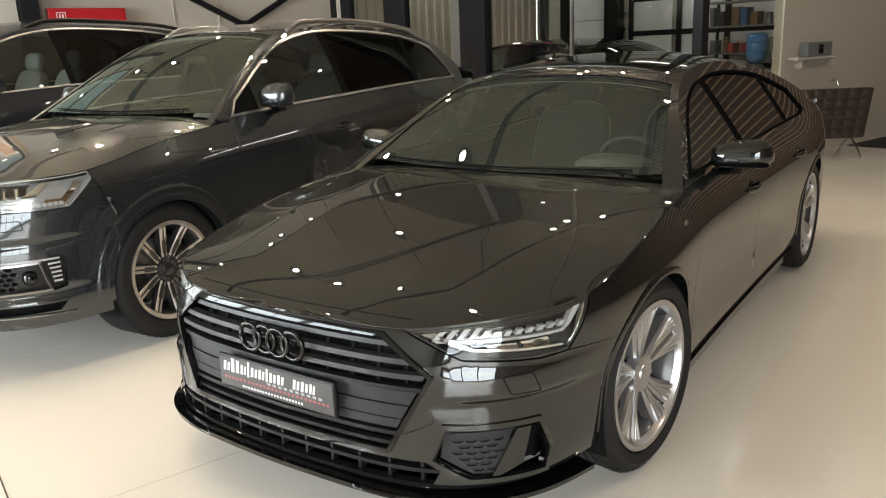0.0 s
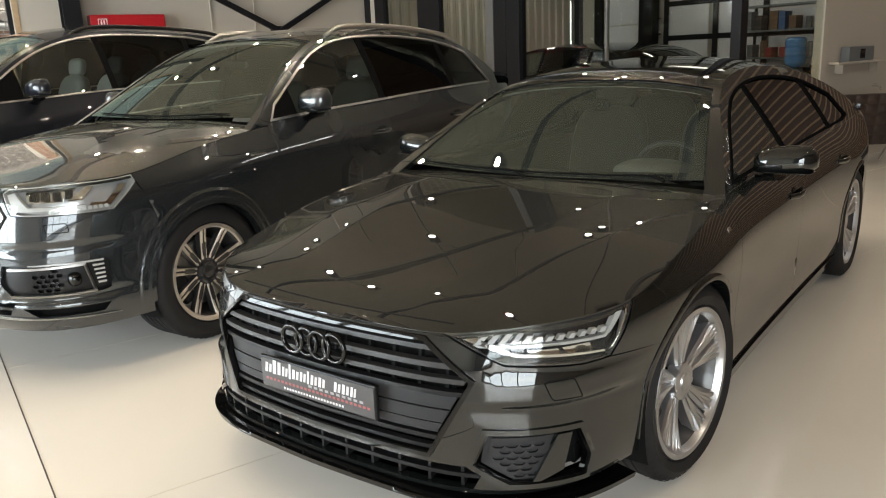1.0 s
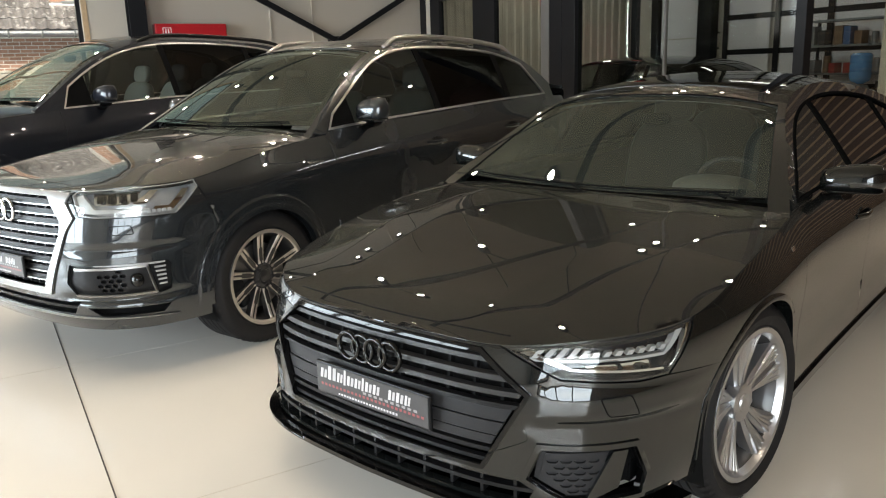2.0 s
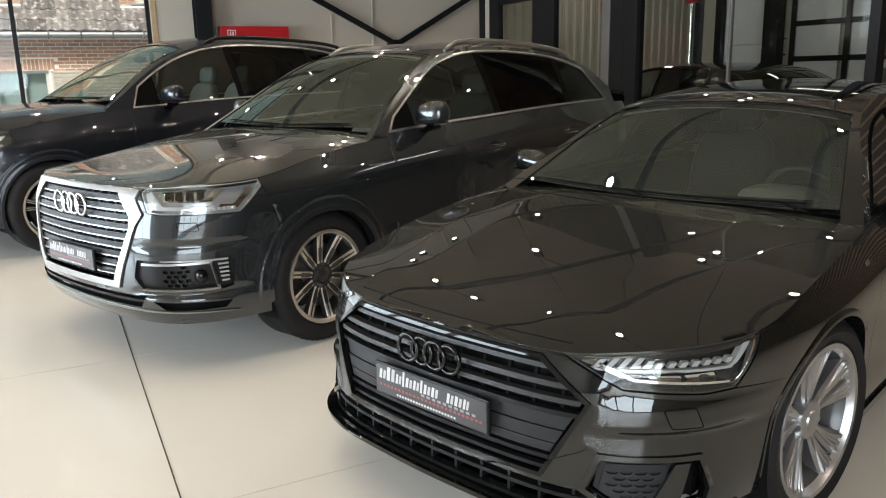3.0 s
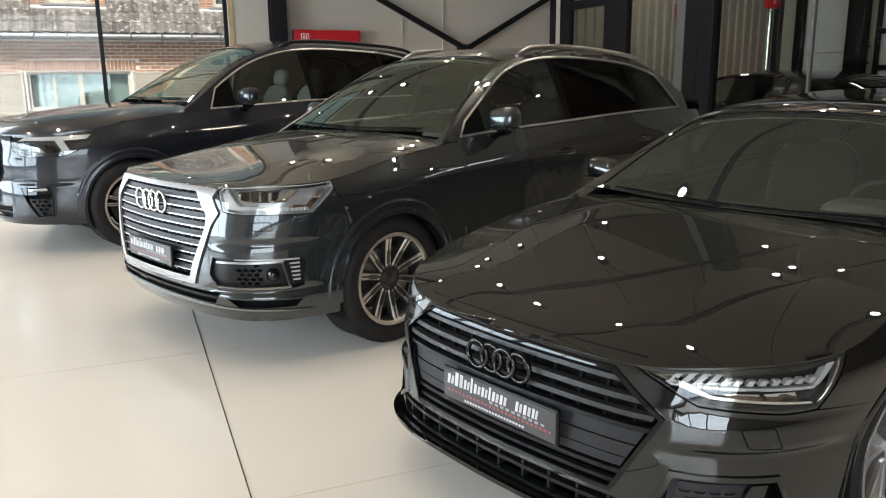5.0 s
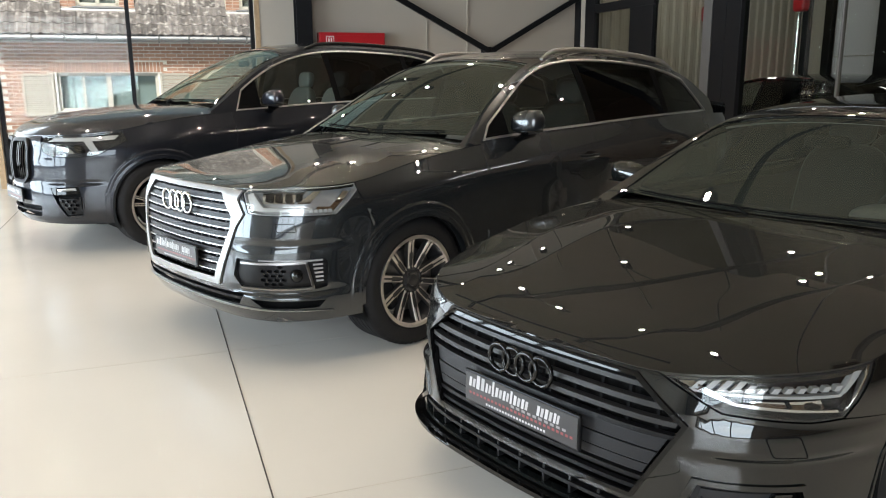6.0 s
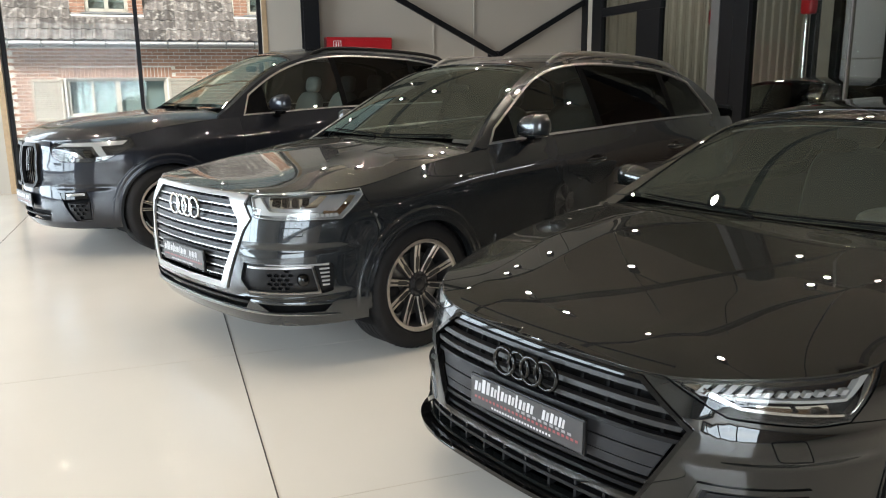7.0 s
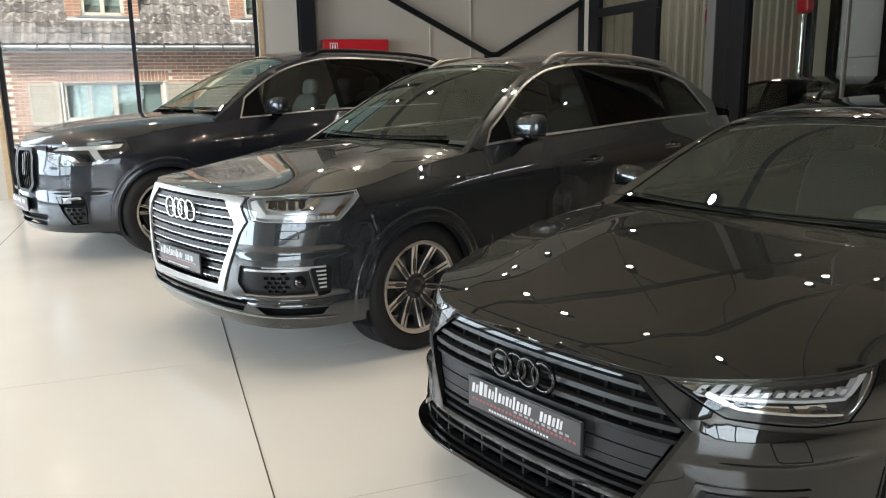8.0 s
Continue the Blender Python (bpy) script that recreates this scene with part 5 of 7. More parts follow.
def wheel(car, style, y, side, r, rim, width, face, steer=0.0):
    """A wheel: barrel with tyre, spokes, hub and disc."""
    at = pose(side * face, y, r, 0, 0, steer) @ (pose(0, 0, 0, 23) if side > 0 else pose(0, 0, 0, 11, 0, 180))
    w = width
    lip = rim + 0.012
    m_rim = M_ALLOY if style == "turbine" else M_ALLOY_DARK
    b = Build().lathe([(-w, lip - 0.02), (-w * 0.6, rim - 0.05), (-0.06, rim - 0.03), (-0.02, rim - 0.012), (-0.004, lip - 0.006), (0.004, lip), (-0.004, lip + 0.006), (-0.02, lip + 0.004)], 56)
    ob = part("wheel", b, M_ALLOY_DARK, car, "", at)
    # tyre with tread blocks
    prof = [(-0.012, lip + 0.002), (0.006, lip + 0.012), (0.016, (lip + r) / 2), (0.010, r - 0.034), (-0.006, r - 0.014), (-0.022, r - 0.004), (-0.034, r)]
    for k in range(1, 5):
        g = -0.03 - (w - 0.06) * k / 5
        prof += [(g + 0.005, r), (g + 0.004, r - 0.007), (g - 0.004, r - 0.007), (g - 0.005, r)]
    prof += [(-w + 0.03, r), (-w + 0.006, r - 0.014), (-w - 0.012, (lip + r) / 2), (-w + 0.012, lip)]
    t = Build().lathe(prof[::-1], 72)
    for i in range(60):
        a = 2 * math.pi * i / 60
        c, s = math.cos(a), math.sin(a)
        rows = []
        for xx, rr, dd in ((0.004, r - 0.024, 0), (-0.006, r - 0.009, 0), (-0.022, r + 0.001, 0.0), (-0.050, r + 0.004, 0.4)):
            for q in (-0.0095, 0.0095):
                ang = a + (q + dd * 0.03) / r
                rows.append((xx, rr * math.cos(ang), rr * math.sin(ang)))
        t.add(rows, [[0, 1, 3, 2], [2, 3, 5, 4], [4, 5, 7, 6]])
    part("tyre", t, M_TYRE, ob)
    part("brake_disc", Build().lathe([(-0.10, 0.06), (-0.085, 0.06), (-0.085, rim * 0.72), (-0.115, rim * 0.72), (-0.115, 0.06)], 40), M_DISC, ob)
    part("brake_caliper", Build().blob((-0.10, -rim * 0.62, 0.02), (0.045, 0.045, 0.12), 4), M_SATIN_BLACK, ob)
    if style == "turbine":
        for i in range(5):
            a = 2 * math.pi * i / 5
            for off, sw in ((-0.21, 0.03), (0.17, 0.05)):
                petal = part("spoke", spoke(0.05, rim - 0.004, 0.022, 0.088, a + off, sw, -0.046, -0.014, 0.05, 0.002), M_ALLOY, ob)
                for lean in (-0.105, 0.0, 0.105):
                    part("spoke_rib", spoke(0.060, rim - 0.006, 0.007, 0.020, a + off + lean * 0.35, sw + lean * 0.72, -0.040, -0.006, 0.02, 0.002), M_ALLOY, petal)
        part("rim_edge", Build().lathe([(-0.020, rim - 0.016), (-0.006, rim - 0.010), (0.0045, rim - 0.004), (0.0055, lip + 0.001)], 64), M_ALLOY, ob)
        part("hub_cap", Build().lathe([(-0.07, 0.07), (-0.03, 0.068), (-0.024, 0.05), (-0.028, 0.034), (-0.022, 0.03), (-0.020, 0.0)], 32), M_ALLOY, ob)
    else:
        n = 10 if style == "ten" else 5
        for i in range(n):
            a = 2 * math.pi * i / n
            offs = ((0.0, 0.038, 0.050),) if style == "ten" else ((-0.14, 0.028, 0.03), (0.14, 0.028, 0.03))
            for off, w0, w1 in offs:
                sp = part("spoke", spoke(0.05, rim - 0.006, w0, w1, a + off, 0, -0.045, -0.010, 0.04), M_ALLOY_DARK, ob)
                for sd in (-1, 1):
                    face_of = spoke(0.074, rim - 0.006, w0 * 0.40, w1 * 0.42, a + off, 0, -0.043, -0.0075, 0.006)
                    sh2 = sd * (w0 + w1) * 0.135
                    face_of.v = [(q[0], q[1] - sh2 * math.sin(a + off), q[2] + sh2 * math.cos(a + off)) for q in face_of.v]
                    part("cut_face", face_of, M_ALLOY_CUT, sp)
        part("hub_cap", Build().lathe([(-0.08, 0.068), (-0.04, 0.064), (-0.032, 0.05), (-0.036, 0.036), (-0.03, 0.033), (-0.026, 0.0)], 32), M_ALLOY_DARK, ob)
        part("rim_edge", Build().lathe([(-0.006, rim - 0.012), (0.0045, rim - 0.006), (0.0055, lip + 0.001)], 64), M_ALLOY_CUT, ob)
    for i in range(5):
        a = 2 * math.pi * (i + 0.5) / 5
        part("wheel_bolt", Build().lathe([(-0.05, 0.011), (-0.026, 0.010), (-0.024, 0.0)], 8), M_ALLOY if style == "turbine" else M_DARK_PLASTIC, ob, "", pose(0, 0.056 * math.cos(a), 0.056 * math.sin(a)))
    return ob


def mirror_unit(car, B, side, y, z, x0, size, material):
    """A door mirror: shell, black lower edge, glass, and the foot on the door."""
    w, d, h = size
    b = Build()
    rows, n = [], 20
    for i in range(9):
        t = i / 8
        k = math.sin(math.pi * min(1, 0.12 + t * 0.88)) ** 0.35 if t < 1 else 0.55
        sx = w * (t - 0.5)
        taper = 0.55 + 0.45 * math.sin(math.pi * (0.06 + 0.80 * t)) ** 0.6 if t < 1 else 0.42
        row = []
        for j in range(n):
            a = 2 * math.pi * j / n
            c, s = math.cos(a), math.sin(a)
            yy = math.copysign(abs(c) ** 0.9, c) * d / 2 * taper
            zz = math.copysign(abs(s) ** 0.8, s) * h / 2 * taper * (0.8 if s < 0 else 1.1)
            if c > 0:
                yy *= 0.55
            row.append((side * (x0 + w / 2 + sx), y + yy + 0.03 * t, z + zz + 0.012 * t))
        rows.append(row)
    verts = [p for r in rows for p in r]
    faces = []
    for i in range(8):
        for j in range(n):
            f = [i * n + j, i * n + (j + 1) % n, (i + 1) * n + (j + 1) % n, (i + 1) * n + j]
            faces.append(f if side < 0 else f[::-1])
    faces.append(list(range(n)) if side > 0 else list(range(n))[::-1])
    faces.append([8 * n + j for j in range(n)][::-1] if side > 0 else [8 * n + j for j in range(n)])
    me = bpy.data.meshes.new("mirror")
    me.from_pydata(verts, [], faces)
    me.polygons.foreach_set("use_smooth", [True] * len(me.polygons))
    me.materials.append(material)
    ob = part("mirror", me, material, car)
    part("mirror_trim", Build().blob((side * (x0 + w * 0.5), y - d * 0.02, z - h * 0.22), (w * 0.475, d * 0.47, h * 0.035), 3.5), M_GLOSS_BLACK, ob)
    part("mirror_foot", Build().sweep([(side * (x0 - 0.05), y + 0.05, z - h * 0.62), (side * (x0 + 0.02), y + 0.035, z - h * 0.5), (side * (x0 + 0.09), y + 0.02, z - h * 0.38)], [0.03, 0.026, 0.034], 12, False, (1.6, 0.7)), M_GLOSS_BLACK, ob)
    return ob


def seat(car, x, y, z, material):
    b = Build().blob((x, y, z + 0.06), (0.26, 0.27, 0.09), 4)
    ob = part("seat", b, material, car)
    part("seat_back", Build().blob((x, y + 0.30, z + 0.40), (0.25, 0.075, 0.33), 3.5, turn=Matrix.Rotation(radians(-17), 3, "X")), material, ob)
    part("headrest", Build().blob((x, y + 0.42, z + 0.80), (0.13, 0.05, 0.095), 3.2, turn=Matrix.Rotation(radians(-12), 3, "X")), material, ob)
    return ob


def cabin_inside(car, B, p, seat_mat):
    """Dashboard, wheel, seats and floor, as far as the glass shows them."""
    zd, yd, hw = p["dash"]
    b = Build()
    def dash(x, y, d=0.0):
        t = smooth(yd + 0.15, yd + 0.62, y)
        return x, y, zd - 0.28 * t ** 2 - 0.10 * (np.abs(x) / hw) ** 4 + 0.02 * np.exp(-((x - 0.36) / 0.2) ** 2) * (1 - t) - d
    b.sheet(dash, [[(-hw, yd), (hw, yd), (hw, yd + 0.62), (-hw, yd + 0.62)]], 0.06, 0, 0.35)
    part("dashboard", b, M_DASH, car)
    sw = part("steering_wheel", Build().sweep([(0.36 + 0.185 * math.cos(a), yd + 0.66 - 0.07 * math.sin(a), zd - 0.06 + 0.172 * math.sin(a)) for a in np.linspace(0, 2 * math.pi, 40, endpoint=False)], 0.0135, 8, True, (1, 1), (0, 1, 0.3)), M_DARK_PLASTIC, car)
    part("steering_hub", Build().blob((0.36, yd + 0.645, zd - 0.07), (0.085, 0.035, 0.065), 3), M_SATIN_BLACK, sw)
    part("steering_spoke", Build().box((0.20, yd + 0.64, zd - 0.085), (0.52, yd + 0.662, zd - 0.05), 0.006), M_SATIN_BLACK, sw)
    part("instrument_hood", Build().blob((0.36, yd + 0.40, zd - 0.01), (0.19, 0.13, 0.065), 2.6), M_DASH, car)
    for x in (0.36, -0.36):
        seat(car, x, yd + 1.15, zd - 0.50, seat_mat)
    for x in (0.36, -0.36):
        seat(car, x, yd + 2.05, zd - 0.48, seat_mat)
    part("rear_view_mirror", Build().blob((0, p["mirror"][0], p["mirror"][1]), (0.105, 0.02, 0.030), 3.5), M_PILLAR, car)
    part("cabin_floor", Build().box((-0.74, yd - 0.1, 0.24), (0.74, yd + 2.9, 0.30)), M_VOID, car)


def plate(car, B, y, z, tilt, material=None):
    """The dealer's plate: frame, and its print as plain bars."""
    pl = part("dealer_plate", Build().box((-0.262, y, z - 0.058), (0.262, y + 0.014, z + 0.058), 0.005), M_SATIN_BLACK, car, "anthracite dealer plate with white and red print")
    f = y - 0.0015
    part("plate_face", Build().box((-0.255, f, z - 0.051), (0.255, y + 0.004, z + 0.051)), M_PLATE, pl)
    def print_bar(x0, x1, z0, z1, lean, m):
        part("print_bar", Build().add([(x0, f - 0.001, z0), (x1, f - 0.001, z0), (x1 + lean, f - 0.001, z1), (x0 + lean, f - 0.001, z1)], [[0, 1, 2, 3]]), m, pl)
    x = -0.238
    for w, h, up in [(0.032, 0.030, 0), (0.040, 0.044, 0.006), (0.027, 0.030, 0), (0.011, 0.048, 0.006), (0.031, 0.030, 0), (0.028, 0.030, 0), (0.011, 0.040, 0.004), (0.030, 0.030, 0), (0.030, 0.030, 0), (0, 0, 0), (0.029, 0.030, 0), (0.031, 0.030, 0), (0.024, 0.030, 0)]:
        if w:
            low, high = z + 0.019 - h * 0.56 + up, z + 0.020 + h * 0.56 + up
            print_bar(x, x + w * (0.40 if w > 0.02 else 0.85), low, high, 0.006, M_PLATE_WHITE)
            if w > 0.02:
                print_bar(x + w * 0.58, x + w * 0.96, low + 0.001, high - 0.003, 0.006, M_PLATE_SILVER)
        x += w + 0.0055 if w else 0.034
    for zz, h, x0, x1, n, mt in ((-0.020, 0.009, -0.235, 0.245, 26, M_PLATE_RED), (-0.040, 0.008, -0.15, 0.13, 21, M_PLATE_WHITE), (-0.006, 0.009, -0.03, 0.22, 10, M_PLATE_GREY)):
        st = (x1 - x0) / n
        for q in range(n):
            print_bar(x0 + st * q, x0 + st * (q + 0.62), z + zz - h / 2, z + zz + h / 2, 0, mt)
    return pl


def lamp_loops(B, p):
    """The headlight's outline in the ring, and the edges of bumper and wing beside it."""
    l = p["lamp"]
    tip, out, low = l["tip"], l["out"], l["low"]
    zt = lambda q: float(B.zt(q)) - 0.006
    loop = [tip] + [(float(q), zt(q)) for q in np.linspace(tip[0] + 0.03, out, 9)] + low
    under = [(a, c - 0.004) for a, c in low] + [(tip[0] - 0.006, tip[1] - 0.002)]
    back = [(out + 0.014, zt(out + 0.014) + 0.003), (out + 0.006, zt(out)), (low[0][0] + 0.005, low[0][1])]
    return dict(loop=loop, under=under, back=back)


def build_car(name, p, at, label, mats):
    """The painted shell, glass, wheels and inside that every car has. mats: paint, trim, seat."""
    B = Body(p)
    m_paint, m_trim, m_seat = mats
    car = thing(name, at, label, "car")
    ax0, ax1 = p["axles"]
    r, ra, zs, zl = p["wheel_r"], p["arch_r"], p["sill"], p["low"]
    S = lambda y: float(B.sy(y))
    s0, s1 = S(ax0), S(ax1)
    lamp, seam = lamp_loops(B, p), p["seam"]
    d0, d1, d2 = p["doors"]
    G = 0.0013
    arch = lambda sc, a0, a1: arc(sc, r, ra, a0, a1)
    aw = lambda z: math.degrees(math.asin(max(-1, min(1, (z - r) / ra))))
    ztop = lambda s: float(B.zt(s)) - 0.003
    lo = len(lamp["loop"])
    # bumper: half outline from the arch up to the lamp, then mirrored
    half = [(s0 - ra * math.cos(radians(aw(zl))), zl)]
    half += arc(s0, r, ra, 180 - aw(zl), 180 - aw(seam[1]), 12)[1:]
    half += [tuple(q) for q in lamp["under"]]
    tip = half[-1][0]
    half += [(s, ztop(s)) for s in np.linspace(tip - 0.02, 0.02, 10)]
    outer = half + flip(half)[::-1]
    holes = list(p["front_holes"])
    for loop in p["intakes"]:
        holes += [loop, flip(loop)]
    part("front_bumper", Build().sheet(B.ring, [outer, *holes], 0.032, 0, 0.03), m_paint, car)
    # bonnet
    se = p["bonnet_end"]
    sa = np.linspace(0, S(se), 60)
    cx, cy, cz = B.ring(sa, B.zt(sa))
    k = p["cowl"]
    edge = [(float(x) - G, float(y) + G) for x, y in zip(cx[1:], cy[1:])]
    back = [(x, k[0] + k[1] * (x / edge[-1][0]) ** 2) for x in np.linspace(edge[-1][0], 0, 12)]
    halfb = [(0.0, float(cy[0]) + G)] + edge + back[1:]
    part("bonnet", Build().sheet(B.bonnet, [halfb + flip(halfb)[::-1][1:-1]], 0.025, 0.0, 0.025), m_paint, car)
    cw = [(x, k[0] - 0.03 + (k[1] + 0.01) * (x / 0.75) ** 2) for x in np.linspace(-0.78, 0.78, 15)] + [(x, k[0] + 0.12 + (p["screen"][0] - k[0] - 0.02) * (x / 0.75) ** 2) for x in np.linspace(0.78, -0.78, 15)]
    part("cowl_panel", Build().sheet(lambda x, y, d=0.0: (x, y, B.bonnet(x * 0.96, y)[2] - 0.018 - d), [cw], 0.06, 0.0, 0.02), M_PILLAR, car)
    for x0, x1 in ((0.62, -0.02), (-0.02, -0.66)):
        wy = lambda x: k[0] + 0.034 + (p["screen"][0] - k[0] - 0.02) * (x / 0.75) ** 2
        pts = [(x, wy(x), float(B.top(np.array(x), np.array(wy(x)))[2]) + 0.002) for x in np.linspace(x0, x1, 9)]
        wp = part("wiper", Build().sweep(pts, [0.0038] * 8 + [0.0025], 6, False, (1, 1.2)), M_PILLAR, car)
        part("wiper_arm", Build().sweep([(pts[0][0] - 0.02, pts[0][1] - 0.04, pts[0][2] - 0.018), (pts[1][0], pts[1][1] - 0.012, pts[1][2] + 0.002), pts[4]], [0.007, 0.005, 0.004], 6), M_PILLAR, wp)
    # wings, doors, quarters, each side
    for side in (1, -1):
        mir = side < 0
        so = lamp["loop"]
        top = lambda a, b, n=14: [(s, ztop(s)) for s in np.linspace(a, b, n)]
        belt = lambda a, b, n=14: [(S(y), float(B.zb(y))) for y in np.linspace(a, b, n)]
        sd0 = S(d0)
        wing = [tuple(q) for q in lamp["back"]]
        wing += arc(s0, r, ra, 180 - aw(seam[1]), 0, 26)[0:] + [(s0 + ra, zs + 0.02), (s0 + ra + 0.01, zs), (sd0 - G, zs), (S(d0 - 0.02) - G, (zs + p["belt_ref"]) * 0.5), (sd0 - G, ztop(sd0) - 0.004)]
        wing += top(sd0 - G - 0.02, wing[0][0] + 0.02, 16)
        part("wing", Build().sheet(B.ring, [wing], 0.032, 0, 0.03, mir), m_paint, car)
        door1 = [(sd0 + G, zs), (S(d1) - G, zs), (S(d1 - 0.01) - G, 0.6), (S(d1 - 0.03) - G, float(B.zb(d1)))] + belt(d1 - 0.05, d0 + 0.02, 12) + [(sd0 + G, ztop(sd0) - 0.004), (S(d0 - 0.02) + G, (zs + p["belt_ref"]) * 0.5)]
        o1 = part("door", Build().sheet(B.ring, [door1], 0.034, 0, 0.03, mir), m_paint, car)
        a = aw(zs)
        door2 = [(S(d1) + G, zs), (s1 - ra - 0.03, zs)] + arc(s1, r, ra + 0.03, 176, 120, 12) + [(S(d2) - G, r + ra * 1.15), (S(d2) - G, float(B.zb(d2)))] + belt(d2 - 0.03, d1, 12) + [(S(d1 - 0.03) + G, float(B.zb(d1))), (S(d1 - 0.01) + G, 0.6)]
        o2 = part("door", Build().sheet(B.ring, [door2], 0.034, 0, 0.03, mir), m_paint, car)
        sb = S(p["rear_seam"])
        quarter = arc(s1, r, ra, 176, 0, 26) + [(s1 + ra, 0.33), (sb, 0.33), (sb, float(B.zb(p["rear_seam"])))] + belt(p["rear_seam"] - 0.05, d2, 10) + [(S(d2) + G, r + ra * 1.15)] + arc(s1, r, ra + 0.028, 120, 176, 12)
        part("quarter_panel", Build().sheet(B.ring, [quarter], 0.034, 0, 0.03, mir), m_paint, car)
        part("sill", Build().sheet(B.ring, [[(s0 + ra + 0.012, zs - 0.07), (s1 - ra - 0.012, zs - 0.07), (s1 - ra - 0.012, zs - 0.004), (s0 + ra + 0.012, zs - 0.004)]], 0.05, -0.012, 0.06, mir), m_trim, car)
        for o, yh in ((o1, d1 - 0.14), (o2, d2 - p.get("handle_back", 0.12))):
            zh = p["handle_z"](yh)
            q = B.ring(np.array([S(yh - 0.11), S(yh - 0.05), S(yh), S(yh + 0.05), S(yh + 0.11)]), np.array([zh] * 5), np.array([0.002, -0.022, -0.026, -0.022, 0.002]))
            path = [(side * float(q[0][i]), float(q[1][i]), float(q[2][i])) for i in range(5)]
            hd = part("door_handle", Build().sweep(path, [0.010, 0.012, 0.012, 0.012, 0.010], 10, False, (0.8, 1.25)), m_paint, o)
            q = B.ring(np.array([S(yh)]), np.array([zh]), np.array([0.004]))
            part("handle_recess", Build().blob((side * float(q[0][0]), float(q[1][0]), zh), (0.008, 0.065, 0.032), 2.4), M_GLOSS_BLACK, o)
        # wheel arch edge and liner
        for sc, ya in ((s0, ax0), (s1, ax1)):
            t0, wide = -8, p["arch_trim"]
            lip_o, lip_i = arc(sc, r, ra + wide, t0, 180 - t0, 40), arc(sc, r, ra - 0.012, 180 - t0, t0, 40)
            def flared(a, z, d=0.0, sc=sc):
                rad = np.hypot(np.asarray(a) - sc, np.asarray(z) - r) - ra
                step = smooth(wide, wide * 0.72, rad) * 0.6 + smooth(0.030, 0.012, rad) * 0.4
                return B.ring(a, z, d - p["arch_out"] * step - 0.0008)
            part("arch_edge", Build().sheet(flared, [lip_o + lip_i], 0.011 if wide > 0.03 else 0.03, 0.0, 0.05, mir), p.get("arch_mat", m_paint), car)
            yw = float(B.fy(np.array(sc)))
            b = Build().lathe([(0.0, ra - 0.005), (-0.33, ra - 0.005), (-0.33, 0.02)], 30, "x", radians(-25), radians(205))
            part("wheel_liner", b, M_VOID, car, "", pose(side * (p["half"] - 0.055), yw, r) @ (pose(0, 0, 0) if side > 0 else pose(0, 0, 0, 0, 0, 180)))
            wheel(car, p["wheel_style"], ya, side, r, p["rim_r"], p["tyre_w"], p["face"] - 0.012 * (sc == s0), p.get("steer", 0.0) * (sc == s0))
    # rear bumper and tail
    sb, zbk = S(p["rear_seam"]), 0.33
    tail = [(sb + G, zbk), (B.end, zbk), (B.end, float(B.zb(p["length"]))), (sb + G, float(B.zb(p["rear_seam"])))]
    for mir in (False, True):
        part("rear_bumper", Build().sheet(B.ring, [tail], 0.05, 0, 0.03, mir), m_paint, car)
    # dark shell behind the panels
    shell = [(0.0, zl + 0.03), (s0 - ra - 0.03, zl + 0.03)] + arc(s0, r, ra + 0.02, 200, -20, 26) + arc(s1, r, ra + 0.02, 200, -20, 26) + [(B.end, 0.3), (B.end, 0.85 if p["length"] else 0)]
    shell += [(S(y), float(B.zb(y)) - 0.05) for y in np.linspace(p["length"] - 0.15, d0, 20)] + [(s, ztop(s) - 0.05) for s in np.linspace(S(d0) - 0.1, 0, 20)]
    for mir in (False, True):
        part("inner_shell", Build().sheet(B.ring, [shell], 0.08, 0.085, None, mir), M_VOID, car)
    part("underbody", Build().box((-p["half"] + 0.2, 0.35, zl + 0.02), (p["half"] - 0.2, p["length"] - 0.3, zl + 0.08)), M_VOID, car)
    part("bulkhead", Build().box((-0.7, p["cowl"][0] - 0.02, 0.3), (0.7, p["cowl"][0] + 0.02, p["dash"][0] - 0.1)), M_VOID, car)
    # roof, screens and pillars
    xe = lambda y: float(B.xs(np.array(y), B.ze(np.array(y))))
    yw0, yw1 = p["screen"]       # corner of the screen at its base, and the header
    pw, g = p["pillar"], 0.004
    hdr = lambda x: yw1 - p["header_bow"] * (1 - (x / xe(yw1)) ** 2)
    sidew = [(xe(y) - pw(y), y) for y in np.linspace(yw0, yw1 - 0.01, 14)]
    base = [(x, k[0] + 0.02 + (yw0 - k[0] - 0.02) * (x / sidew[0][0]) ** 2) for x in np.linspace(0, sidew[0][0], 10)]
    head = [(x, hdr(x)) for x in np.linspace(sidew[-1][0], 0, 10)]
    hw = base + sidew[1:] + head[1:]
    loop = hw + flip(hw)[::-1][1:-1]
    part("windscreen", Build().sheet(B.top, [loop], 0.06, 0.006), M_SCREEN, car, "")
    band = shrunk(loop, p.get("frit", 0.045))
    part("screen_surround", Build().sheet(B.top, [loop, band], 0.05, 0.008), M_PILLAR, car)
    for mir in (False, True):
        f = lambda a, c, d=0.0: B.top(a, c, d)
        strip = [(xe(y) - pw(y) + g, y) for y in np.linspace(p["pillar_y"], yw1 + 0.03, 16)] + [(xe(y), y) for y in np.linspace(yw1 + 0.03, p["pillar_y"], 16)]
        part("pillar", Build().sheet(B.top, [strip], 0.03, 0.0, 0.03, mir), m_paint, car)
    yr = p["roof_end"]
